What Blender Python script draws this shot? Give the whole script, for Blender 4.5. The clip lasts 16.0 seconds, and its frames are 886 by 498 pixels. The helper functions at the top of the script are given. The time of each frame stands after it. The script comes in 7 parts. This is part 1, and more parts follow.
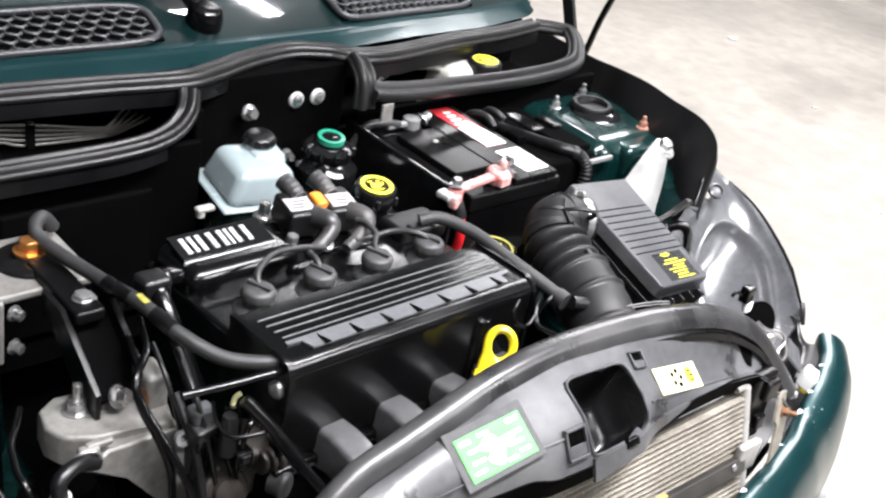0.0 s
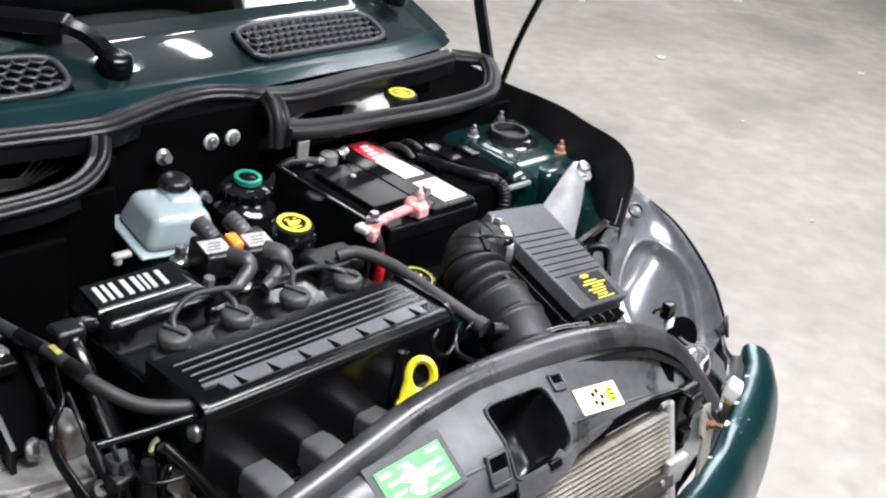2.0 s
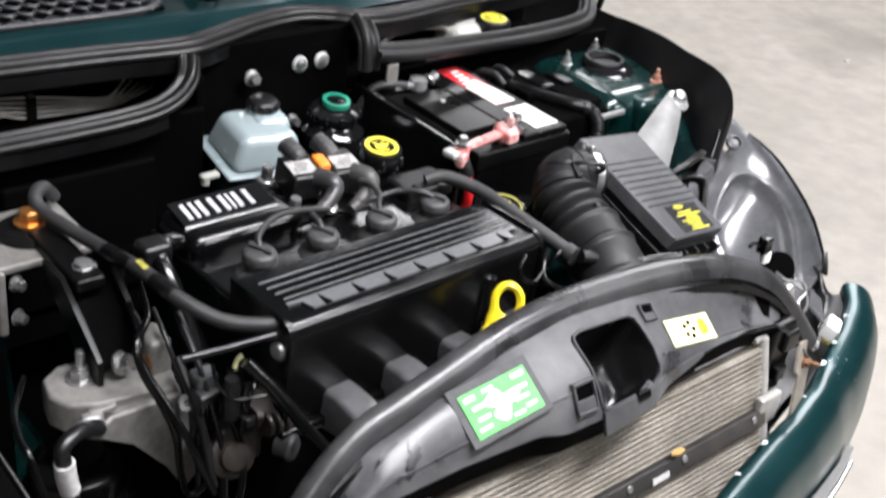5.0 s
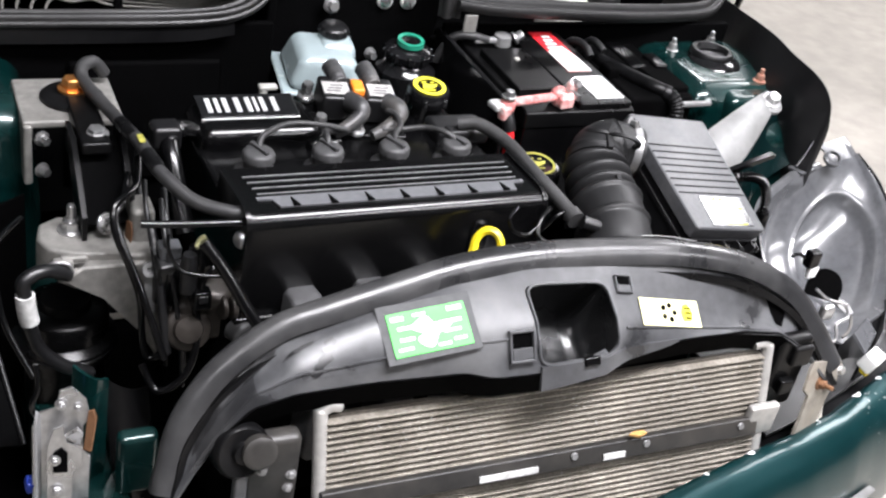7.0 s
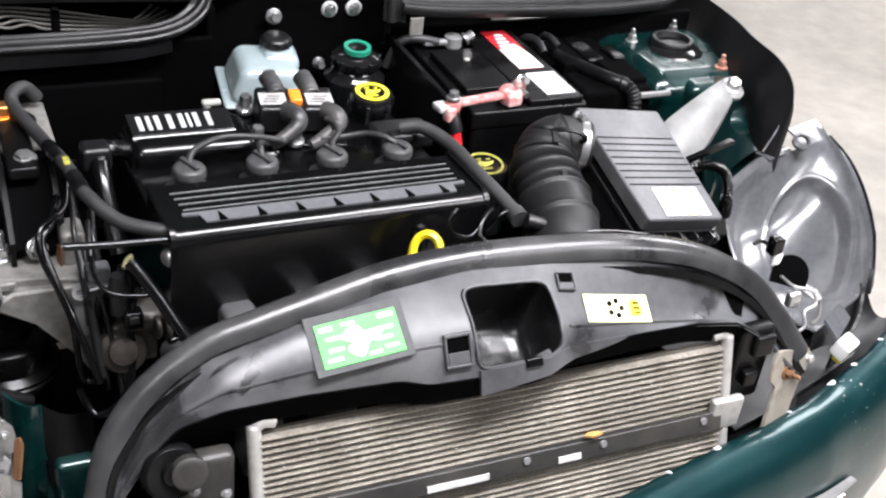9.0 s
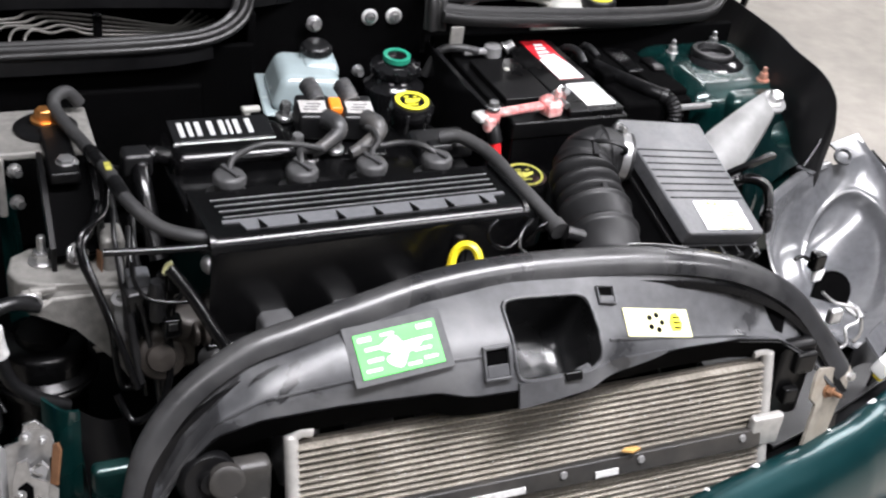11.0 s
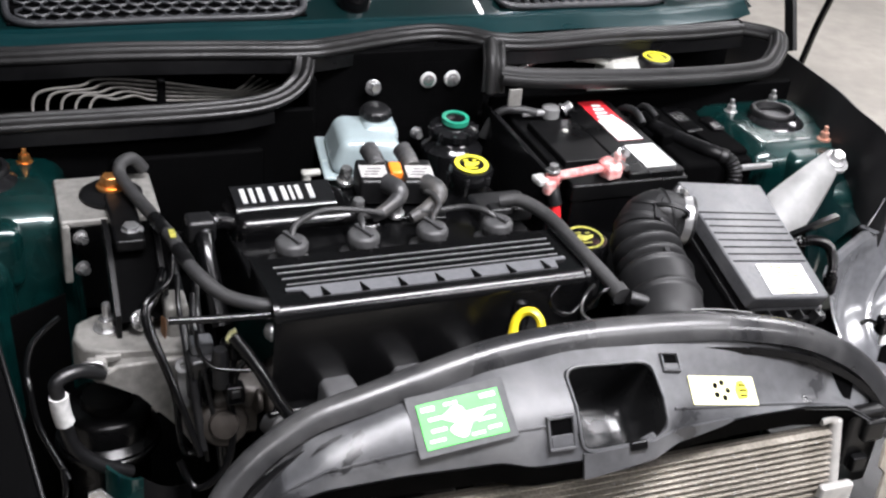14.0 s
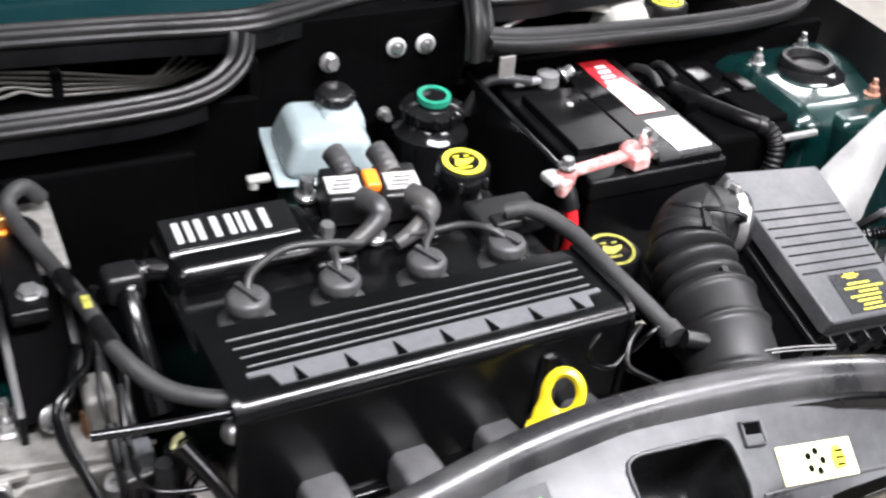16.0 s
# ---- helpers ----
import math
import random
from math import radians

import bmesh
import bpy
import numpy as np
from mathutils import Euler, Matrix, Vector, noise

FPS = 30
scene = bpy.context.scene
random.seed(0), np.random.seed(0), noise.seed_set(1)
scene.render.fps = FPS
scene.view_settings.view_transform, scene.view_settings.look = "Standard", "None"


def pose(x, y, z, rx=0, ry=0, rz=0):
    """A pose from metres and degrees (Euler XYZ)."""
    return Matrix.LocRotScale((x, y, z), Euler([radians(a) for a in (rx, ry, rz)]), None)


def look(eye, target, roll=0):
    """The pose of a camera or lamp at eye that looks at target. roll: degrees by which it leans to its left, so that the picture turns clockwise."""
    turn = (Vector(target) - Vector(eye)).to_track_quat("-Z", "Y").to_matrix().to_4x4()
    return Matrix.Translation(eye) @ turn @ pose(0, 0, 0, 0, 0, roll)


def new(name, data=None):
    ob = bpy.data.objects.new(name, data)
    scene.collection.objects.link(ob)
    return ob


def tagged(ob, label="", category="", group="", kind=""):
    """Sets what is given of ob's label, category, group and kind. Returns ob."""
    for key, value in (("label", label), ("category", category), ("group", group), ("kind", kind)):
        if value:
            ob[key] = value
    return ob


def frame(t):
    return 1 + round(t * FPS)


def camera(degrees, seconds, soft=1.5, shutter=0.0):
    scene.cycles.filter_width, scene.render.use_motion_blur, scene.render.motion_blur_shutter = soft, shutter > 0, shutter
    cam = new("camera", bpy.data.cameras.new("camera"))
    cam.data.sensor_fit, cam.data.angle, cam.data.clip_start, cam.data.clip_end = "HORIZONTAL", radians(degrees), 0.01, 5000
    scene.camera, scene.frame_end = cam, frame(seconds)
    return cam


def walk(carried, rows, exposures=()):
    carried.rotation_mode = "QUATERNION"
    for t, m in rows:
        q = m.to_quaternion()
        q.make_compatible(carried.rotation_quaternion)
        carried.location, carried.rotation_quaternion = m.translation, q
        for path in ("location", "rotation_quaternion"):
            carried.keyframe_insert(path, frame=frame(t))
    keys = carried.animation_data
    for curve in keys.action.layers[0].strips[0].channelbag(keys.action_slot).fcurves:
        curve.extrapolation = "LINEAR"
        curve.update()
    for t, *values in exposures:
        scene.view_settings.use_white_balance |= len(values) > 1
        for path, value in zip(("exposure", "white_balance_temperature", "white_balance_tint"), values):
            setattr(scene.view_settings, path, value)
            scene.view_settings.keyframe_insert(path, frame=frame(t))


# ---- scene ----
cam = camera(41.17, 16.0, soft=2.3, shutter=0.5)
PATH = [
    (0, (-0.8874, -0.8787, 1.4910), (0.3838, 0.3263, 0.5255), 11.37),
    (0.5, (-0.8784, -0.9026, 1.5006), (0.4125, 0.2947, 0.5519), 10.22),
    (1, (-0.8680, -0.9097, 1.5053), (0.4564, 0.2648, 0.5744), 9.83),
    (1.5, (-0.8650, -0.9152, 1.5083), (0.4656, 0.2626, 0.5906), 9.30),
    (2, (-0.8633, -0.9130, 1.5071), (0.4776, 0.2587, 0.5966), 9.39),
    (2.5, (-0.8646, -0.9080, 1.4995), (0.4666, 0.2617, 0.5723), 9.78),
    (3, (-0.8706, -0.9007, 1.4969), (0.4322, 0.2834, 0.5479), 9.98),
    (3.5, (-0.8814, -0.9040, 1.4965), (0.3864, 0.3116, 0.5399), 8.78),
    (4, (-0.8816, -0.9065, 1.5019), (0.3645, 0.3395, 0.5560), 8.28),
    (4.5, (-0.8701, -0.9027, 1.4927), (0.3495, 0.3542, 0.5270), 8.54),
    (5, (-0.8489, -0.9066, 1.4727), (0.3587, 0.3248, 0.4601), 8.36),
    (5.2, (-0.8419, -0.9177, 1.4667), (0.3371, 0.3131, 0.4201), 8.89),
    (7.3, (-0.5730, -1.1638, 1.4743), (0.1966, 0.3382, 0.4010), 9.87),
    (7.5, (-0.5484, -1.1739, 1.4712), (0.2027, 0.3407, 0.4026), 8.07),
    (8, (-0.5177, -1.1657, 1.4699), (0.2442, 0.3314, 0.3845), 8.06),
    (8.2, (-0.5059, -1.1654, 1.4727), (0.2619, 0.3341, 0.3947), 7.92),
    (10.3, (-0.4989, -1.1515, 1.4593), (0.2795, 0.3513, 0.3936), 7.15),
    (10.5, (-0.5006, -1.1497, 1.4629), (0.2636, 0.3595, 0.3959), 7.25),
    (11, (-0.5103, -1.1494, 1.4668), (0.2280, 0.3745, 0.4026), 7.48),
    (11.5, (-0.5171, -1.1555, 1.4752), (0.1942, 0.3954, 0.4317), 7.04),
    (12, (-0.5263, -1.1607, 1.4816), (0.1612, 0.4201, 0.4675), 6.74),
    (12.5, (-0.5348, -1.1588, 1.4800), (0.1417, 0.4279, 0.4677), 6.78),
    (13, (-0.5372, -1.1559, 1.4796), (0.1389, 0.4267, 0.4605), 6.68),
    (13.5, (-0.5351, -1.1503, 1.4828), (0.1406, 0.4326, 0.4640), 6.08),
    (14, (-0.5216, -1.1288, 1.4840), (0.1503, 0.4627, 0.4763), 5.87),
    (14.5, (-0.5242, -1.0895, 1.4763), (0.1258, 0.5100, 0.4668), 5.74),
    (15, (-0.5431, -0.9621, 1.4707), (0.1470, 0.5991, 0.4284), 6.25),
    (15.5, (-0.5317, -0.8599, 1.4582), (0.2071, 0.6433, 0.3652), 4.84),
    (16, (-0.4607, -0.7804, 1.4293), (0.3068, 0.6667, 0.2818), 5.52),
]
EXPOSURES = [(0.0, 0.26, 6500, 10), (0.6, 0.15, 6450, 10), (1.2, -0.02, 6350, 10), (2.0, -0.25, 6270, 10), (3.5, -0.35, 6330, 10), (5.0, -0.30, 6480, 10), (7.5, -0.06, 6450, 11), (8.5, -0.06, 6450, 11), (11.0, -0.25, 6450, 11), (13.0, -0.20, 6450, 11), (14.0, -0.13, 6450, 11), (15.0, -0.02, 6450, 11), (16.0, 0.20, 6450, 11)]
walk(cam, [(t, look(eye, target, roll)) for t, eye, target, roll in PATH], EXPOSURES)

# ---- light ----
world = bpy.data.worlds.new("hall_world")
scene.world = world
world.use_nodes = True
world.node_tree.nodes["Background"].inputs[0].default_value = (0.75, 0.8, 0.85, 1)
world.node_tree.nodes["Background"].inputs[1].default_value = 0.02
# Unseen lights: the last two follow strip reflections, the rest are added for brightness.
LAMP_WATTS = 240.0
# x, y, length, width, share of power of the unseen ceiling lights
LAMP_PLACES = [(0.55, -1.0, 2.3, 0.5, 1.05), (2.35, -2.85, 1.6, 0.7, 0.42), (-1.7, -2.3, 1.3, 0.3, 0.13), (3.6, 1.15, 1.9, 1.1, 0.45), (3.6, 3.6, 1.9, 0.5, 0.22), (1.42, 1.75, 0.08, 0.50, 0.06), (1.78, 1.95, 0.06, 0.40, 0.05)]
HALL_H = 3.2


# ---- materials ----
def material(name, color, rough=0.5, metal=0.0, vary=0.12, grain=60.0, bump=0.0, bump_scale=300.0, dust=0.0,
             dust_color=(0.3, 0.28, 0.25), rough_vary=0.1, coat=0.0, spec=0.5, blotch=9.0, stain=0.0, chips=0.0):
    m = bpy.data.materials.new(name)
    m.use_nodes = True
    nt = m.node_tree
    b = nt.nodes["Principled BSDF"]
    b.inputs["Metallic"].default_value = metal
    b.inputs["Coat Weight"].default_value = coat
    b.inputs["Coat Roughness"].default_value = 0.04
    b.inputs["Specular IOR Level"].default_value = spec
    co = nt.nodes.new("ShaderNodeTexCoord")

    def tex(scale, detail=4.0):
        n = nt.nodes.new("ShaderNodeTexNoise")
        n.inputs["Scale"].default_value = scale
        n.inputs["Detail"].default_value = detail
        nt.links.new(co.outputs["Object"], n.inputs["Vector"])
        return n

    def remap(src, lo, hi, a, c):
        n = nt.nodes.new("ShaderNodeMapRange")
        for k, v in zip((1, 2, 3, 4), (lo, hi, a, c)):
            n.inputs[k].default_value = v
        nt.links.new(src, n.inputs[0])
        return n.outputs[0]

    fine, broad = tex(grain), tex(blotch, 6.0)
    mul = nt.nodes.new("ShaderNodeMath")
    mul.operation = "MULTIPLY"
    nt.links.new(remap(fine.outputs[0], 0.3, 0.7, 1 - vary, 1 + vary), mul.inputs[0])
    nt.links.new(remap(broad.outputs[0], 0.3, 0.7, 1 - vary, 1 + vary), mul.inputs[1])
    sc = nt.nodes.new("ShaderNodeVectorMath")
    sc.operation = "SCALE"
    sc.inputs[0].default_value = color
    nt.links.new(mul.outputs[0], sc.inputs["Scale"])
    out = sc.outputs[0]
    rsrc = remap(broad.outputs[0], 0.3, 0.7, max(rough - rough_vary, 0.02), min(rough + rough_vary, 1.0))
    if dust > 0:
        mix = nt.nodes.new("ShaderNodeMix")
        mix.data_type = "RGBA"
        d2 = tex(blotch * 2.3, 8.0)
        nt.links.new(remap(d2.outputs[0], 0.45, 0.75, 0.0, dust), mix.inputs[0])
        nt.links.new(out, mix.inputs[6])
        mix.inputs[7].default_value = (*dust_color, 1)
        out = mix.outputs[2]
    if chips > 0:
        mix = nt.nodes.new("ShaderNodeMix")
        mix.data_type = "RGBA"
        both = nt.nodes.new("ShaderNodeMath")
        both.operation = "MULTIPLY"
        nt.links.new(remap(tex(170.0, 2.0).outputs[0], 0.70, 0.73, 0.0, chips), both.inputs[0])
        nt.links.new(remap(tex(11.0, 2.0).outputs[0], 0.48, 0.6, 0.0, 1.0), both.inputs[1])
        nt.links.new(both.outputs[0], mix.inputs[0])
        nt.links.new(out, mix.inputs[6])
        mix.inputs[7].default_value = (0.4, 0.42, 0.41, 1)
        out = mix.outputs[2]
    if stain > 0:
        s1 = tex(blotch * 1.7, 7.0)
        wet = remap(s1.outputs[0], 0.56, 0.61, 1.0, 1.0 - stain)
        k = nt.nodes.new("ShaderNodeVectorMath")
        k.operation = "SCALE"
        nt.links.new(out, k.inputs[0])
        nt.links.new(wet, k.inputs["Scale"])
        out = k.outputs[0]
        k2 = nt.nodes.new("ShaderNodeMath")
        k2.operation = "MULTIPLY"
        nt.links.new(rsrc, k2.inputs[0])
        nt.links.new(wet, k2.inputs[1])
        rsrc = k2.outputs[0]
    nt.links.new(out, b.inputs["Base Color"])
    nt.links.new(rsrc, b.inputs["Roughness"])
    if bump > 0:
        bn = nt.nodes.new("ShaderNodeBump")
        bn.inputs["Strength"].default_value = bump
        bn.inputs["Distance"].default_value = 0.002
        nt.links.new(tex(bump_scale, 3.0).outputs[0], bn.inputs["Height"])
        nt.links.new(bn.outputs[0], b.inputs["Normal"])
    return m


def glass_material(name, tint=(0.9, 0.95, 0.95), rough=0.0):
    m = bpy.data.materials.new(name)
    m.use_nodes = True
    b = m.node_tree.nodes["Principled BSDF"]
    b.inputs["Base Color"].default_value = (*tint, 1)
    b.inputs["Transmission Weight"].default_value = 1.0
    b.inputs["Roughness"].default_value = rough
    return m


def lamp_material(name, strength):
    m = bpy.data.materials.new(name)
    m.use_nodes = True
    b = m.node_tree.nodes["Principled BSDF"]
    b.inputs["Base Color"].default_value = (0.9, 0.9, 0.9, 1)
    b.inputs["Emission Color"].default_value = (1.0, 0.99, 0.99, 1)
    b.inputs["Emission Strength"].default_value = strength
    return m


M_FLOOR = material("worn_concrete", (0.300, 0.279, 0.247), 0.65, vary=0.12, grain=14, bump=0.25, bump_scale=60, dust=0.55, dust_color=(0.22, 0.207, 0.185), blotch=1.1, stain=0.13)
M_WALL = material("painted_wall", (0.10, 0.10, 0.102), 0.7, vary=0.04, grain=5, blotch=0.7)
M_CEILING = material("dark_painted_ceiling", (0.05, 0.05, 0.052), 0.8, vary=0.05, grain=5, blotch=0.7)
M_TEAL = material("metallic_green_paint", (0.0014, 0.030, 0.033), 0.34, metal=0.6, vary=0.08, grain=900, coat=0.30, rough_vary=0.04, chips=0.7)
# Shaded copy of the body paint: the dark of the scuttle is in the colour.
M_TEAL_SHADED = material("shaded_green_paint", (0.0006, 0.0068, 0.0070), 0.4, vary=0.08, grain=900, coat=1.0, rough_vary=0.03, spec=0.1)
# Body paint toned down for the dim bay; pale green dust stands for lit patches.
M_TEAL_IN = material("inner_green_tone", (0.0018, 0.019, 0.018), 0.24, metal=0.35, vary=0.25, grain=60, coat=0.6, dust=0.38, dust_color=(0.030, 0.070, 0.064), bump=0.16, bump_scale=22, blotch=9)
# Same paint for the towers, in a tone between lit and shaded.
M_TOWER = material("tower_mid_green_tone", (0.0012, 0.0165, 0.0155), 0.26, metal=0.35, vary=0.25, grain=60, coat=0.6, dust=0.16, dust_color=(0.030, 0.070, 0.064), bump=0.16, bump_scale=22, blotch=9)
M_UNDER = material("dull_green_underside", (0.035, 0.052, 0.052), 0.45, vary=0.15, grain=40)
M_BLACK = material("satin_black_plastic", (0.0019, 0.0019, 0.0021), 0.22, vary=0.12, grain=200, bump=0.03, bump_scale=900, rough_vary=0.06, spec=0.42)
M_COVER = material("satin_black_cover", (0.0022, 0.0022, 0.0024), 0.20, vary=0.12, grain=200, bump=0.03, bump_scale=900, rough_vary=0.06, spec=0.42)
# Same black plastic as the cover; the grey stands for highlights on the ridges.
M_RIDGE = material("ridge_highlight_grey", (0.13, 0.131, 0.136), 0.26, vary=0.2, grain=150)
# Grey raised to stand for the sheen on the smooth band.
M_BAND = material("band_sheen_grey", (0.11, 0.112, 0.118), 0.22, vary=0.08, grain=120, dust=0.3, dust_color=(0.11, 0.11, 0.115))
M_PAD = material("dull_grey_pad", (0.075, 0.076, 0.078), 0.6, vary=0.12, grain=120, spec=0.15)
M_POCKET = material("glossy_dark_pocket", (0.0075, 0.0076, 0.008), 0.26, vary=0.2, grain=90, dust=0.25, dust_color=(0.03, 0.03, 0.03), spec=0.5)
M_BAR = material("dusty_dark_bar", (0.022, 0.021, 0.020), 0.45, vary=0.2, grain=120, dust=0.6, dust_color=(0.055, 0.050, 0.044))
M_GRILLE = material("dark_grille_plastic", (0.022, 0.023, 0.025), 0.38, vary=0.15, grain=150)
M_COILLABEL = material("glossy_coil_label", (0.36, 0.35, 0.34), 0.16, vary=0.25, grain=160)
M_BLACK_MATT = material("matt_black_plastic", (0.0045, 0.0045, 0.005), 0.40, vary=0.2, grain=120, bump=0.12, bump_scale=500, dust=0.08, dust_color=(0.04, 0.04, 0.04))
M_GLOSS = material("gloss_black_plastic", (0.006, 0.006, 0.0065), 0.14, vary=0.1, rough_vary=0.05)
# Darker than any felt: deep shade of the bay and its gaps, held in colour.
M_DARK = material("deep_shade_black", (0.0013, 0.0013, 0.0014), 0.8, spec=0.02, vary=0.3, grain=300, bump=0.2, bump_scale=700)
M_RUBBER = material("black_rubber", (0.0038, 0.0038, 0.0041), 0.34, vary=0.3, grain=80, bump=0.10, bump_scale=400, dust=0.2, dust_color=(0.014, 0.014, 0.014), spec=0.22, rough_vary=0.14)
M_BLACKSTEEL = material("black_painted_steel", (0.0026, 0.0026, 0.0028), 0.32, vary=0.25, grain=90, spec=0.2, dust=0.06, dust_color=(0.02, 0.02, 0.019), rough_vary=0.12)
M_RUNNER = material("grey_intake_plastic", (0.085, 0.085, 0.088), 0.4, vary=0.2, grain=90, dust=0.4, dust_color=(0.05, 0.05, 0.048))
M_BRACKET = material("dirty_bare_steel", (0.30, 0.275, 0.235), 0.45, metal=0.3, vary=0.25, grain=60, dust=0.7, dust_color=(0.17, 0.14, 0.10), blotch=14)
M_ENDTANK = material("pale_cast_aluminium", (0.40, 0.39, 0.37), 0.4, metal=0.3, vary=0.15, grain=80)
M_SEAL = material("worn_grey_seal", (0.017, 0.0172, 0.0182), 0.29, vary=0.25, grain=60, bump=0.08, bump_scale=300, dust=0.6, dust_color=(0.085, 0.084, 0.083), blotch=6, rough_vary=0.14)
M_HOSE = material("grey_rubber_hose", (0.021, 0.021, 0.0215), 0.5, vary=0.18, grain=120, bump=0.15, bump_scale=500, dust=0.3, dust_color=(0.06, 0.058, 0.055))
M_DUCT = material("matt_rubber_duct", (0.0075, 0.0075, 0.008), 0.52, vary=0.25, grain=90, bump=0.12, bump_scale=400, dust=0.18, dust_color=(0.026, 0.026, 0.026), spec=0.4)
M_GREYPL = material("grey_plastic_panel", (0.060, 0.062, 0.066), 0.30, vary=0.12, grain=150, bump=0.08, bump_scale=900, dust=0.45, dust_color=(0.11, 0.11, 0.11), blotch=7)
M_LID = material("dusty_grey_lid", (0.060, 0.061, 0.065), 0.40, vary=0.16, grain=150, bump=0.08, bump_scale=900, dust=0.5, dust_color=(0.10, 0.10, 0.10), blotch=9, spec=0.3)
M_PANEL = material("dusty_front_panel", (0.051, 0.052, 0.055), 0.46, vary=0.18, grain=90, bump=0.06, bump_scale=600, dust=0.95, dust_color=(0.125, 0.125, 0.127), blotch=4.5, rough_vary=0.16, stain=0.6)
M_BOOT = material("dusty_grey_rubber", (0.042, 0.042, 0.043), 0.5, vary=0.3, grain=120, dust=0.5, dust_color=(0.065, 0.064, 0.062))
M_BOWL = material("grey_lamp_well", (0.078, 0.080, 0.085), 0.22, vary=0.14, grain=90, dust=0.4, dust_color=(0.15, 0.15, 0.15), blotch=6, spec=0.9)
M_PALESTEEL = material("pale_pressed_steel", (0.19, 0.19, 0.187), 0.5, metal=0.0, vary=0.2, grain=40, dust=0.5, dust_color=(0.13, 0.128, 0.124))
M_ALU = material("cast_aluminium", (0.21, 0.204, 0.19), 0.6, metal=0.35, vary=0.2, grain=90, bump=0.3, bump_scale=350, dust=0.45, dust_color=(0.10, 0.097, 0.09))
M_STEEL = material("zinc_steel", (0.55, 0.55, 0.55), 0.32, metal=0.9, vary=0.15, grain=120, dust=0.2, dust_color=(0.35, 0.32, 0.28))
M_DULLPIPE = material("dull_pipe_steel", (0.095, 0.090, 0.082), 0.55, metal=0.2, vary=0.2, grain=120, dust=0.3, dust_color=(0.05, 0.05, 0.045))
M_PALEGREEN = material("washed_out_print", (0.80, 0.90, 0.78), 0.55, vary=0.1, grain=200, spec=0.15)
M_GREYSTEEL = material("grey_painted_steel", (0.22, 0.22, 0.22), 0.5, metal=0.3, vary=0.12, grain=70, dust=0.25, dust_color=(0.2, 0.19, 0.18))
M_COPPER = material("yellow_zinc_bolt", (0.75, 0.33, 0.10), 0.3, metal=0.9, vary=0.15)
M_PINKBOLT = material("faded_zinc_bolt", (0.50, 0.27, 0.20), 0.35, metal=0.7, vary=0.2, grain=150)
# Scuttle paint again, lightened for the reflection along its front edge.
M_LIP = material("lip_reflection_green", (0.0016, 0.017, 0.019), 0.34, metal=0.2, vary=0.1, grain=300, spec=0.18, coat=0.08)
M_COWLSEAL = material("dusty_cowl_seal", (0.0085, 0.0084, 0.0084), 0.44, vary=0.25, grain=60, bump=0.08, bump_scale=300, dust=0.5, dust_color=(0.026, 0.0255, 0.025), blotch=6, rough_vary=0.14, spec=0.30)
M_YELLOW = material("yellow_plastic", (0.75, 0.60, 0.02), 0.35, vary=0.08)
M_YELLOWINK = material("yellow_print", (0.72, 0.66, 0.04), 0.5, vary=0.05)
M_GREENCAP = material("green_cap_ring", (0.02, 0.24, 0.15), 0.35, vary=0.1)
M_GREEN = material("green_sticker", (0.13, 0.60, 0.14), 0.5, vary=0.10, spec=0.14)
M_WHITE = material("white_print", (0.82, 0.82, 0.80), 0.4, vary=0.03)
M_PALEY = material("pale_yellow_print", (0.80, 0.78, 0.42), 0.4, vary=0.03)
M_RED = material("red_print", (0.65, 0.02, 0.03), 0.4, vary=0.05)
M_REDPL = material("dusty_red_clamp", (0.62, 0.22, 0.21), 0.32, metal=0.1, vary=0.3, grain=120, dust=1.0, dust_color=(0.72, 0.66, 0.62), blotch=34)
M_REDCABLE = material("red_cable", (0.7, 0.015, 0.02), 0.4)
M_ORANGE = material("orange_plastic", (0.8, 0.22, 0.02), 0.4)
M_TANK = material("milky_blue_tank", (0.265, 0.32, 0.33), 0.24, vary=0.12, grain=14, coat=0.45)
M_TANKLOW = material("milky_green_tank", (0.030, 0.062, 0.054), 0.3, vary=0.12, grain=20)
M_CREAM = material("cream_plastic", (0.36, 0.36, 0.33), 0.4, vary=0.12, dust=0.3)
M_FIN = material("radiator_tubes", (0.30, 0.275, 0.235), 0.5, metal=0.4, vary=0.3, grain=260, dust=0.6, dust_color=(0.12, 0.105, 0.08))
M_FINDARK = material("radiator_core", (0.085, 0.074, 0.060), 0.7, vary=0.4, grain=420, bump=0.6, bump_scale=900, dust=0.5, dust_color=(0.03, 0.027, 0.022))
M_SILVER = material("silver_print", (0.60, 0.60, 0.60), 0.3, metal=0.4, vary=0.10)
M_LABEL = material("worn_pale_label", (0.48, 0.48, 0.47), 0.45, vary=0.25, grain=120, dust=0.4, dust_color=(0.28, 0.27, 0.25))
M_STICKER = material("laminated_sticker", (0.035, 0.036, 0.038), 0.12, vary=0.1, coat=1.0, rough_vary=0.04)
M_DULLYELLOW = material("worn_yellow_mark", (0.30, 0.28, 0.05), 0.6, vary=0.4, grain=200)
M_ELBOW = material("grey_rubber_boot", (0.029, 0.029, 0.030), 0.42, vary=0.2, grain=120, dust=0.3)
M_DARK_PATCH = material("dark_face_patch", (0.013, 0.013, 0.0138), 0.34, vary=0.3, grain=90, dust=0.4, dust_color=(0.05, 0.05, 0.05), blotch=60)
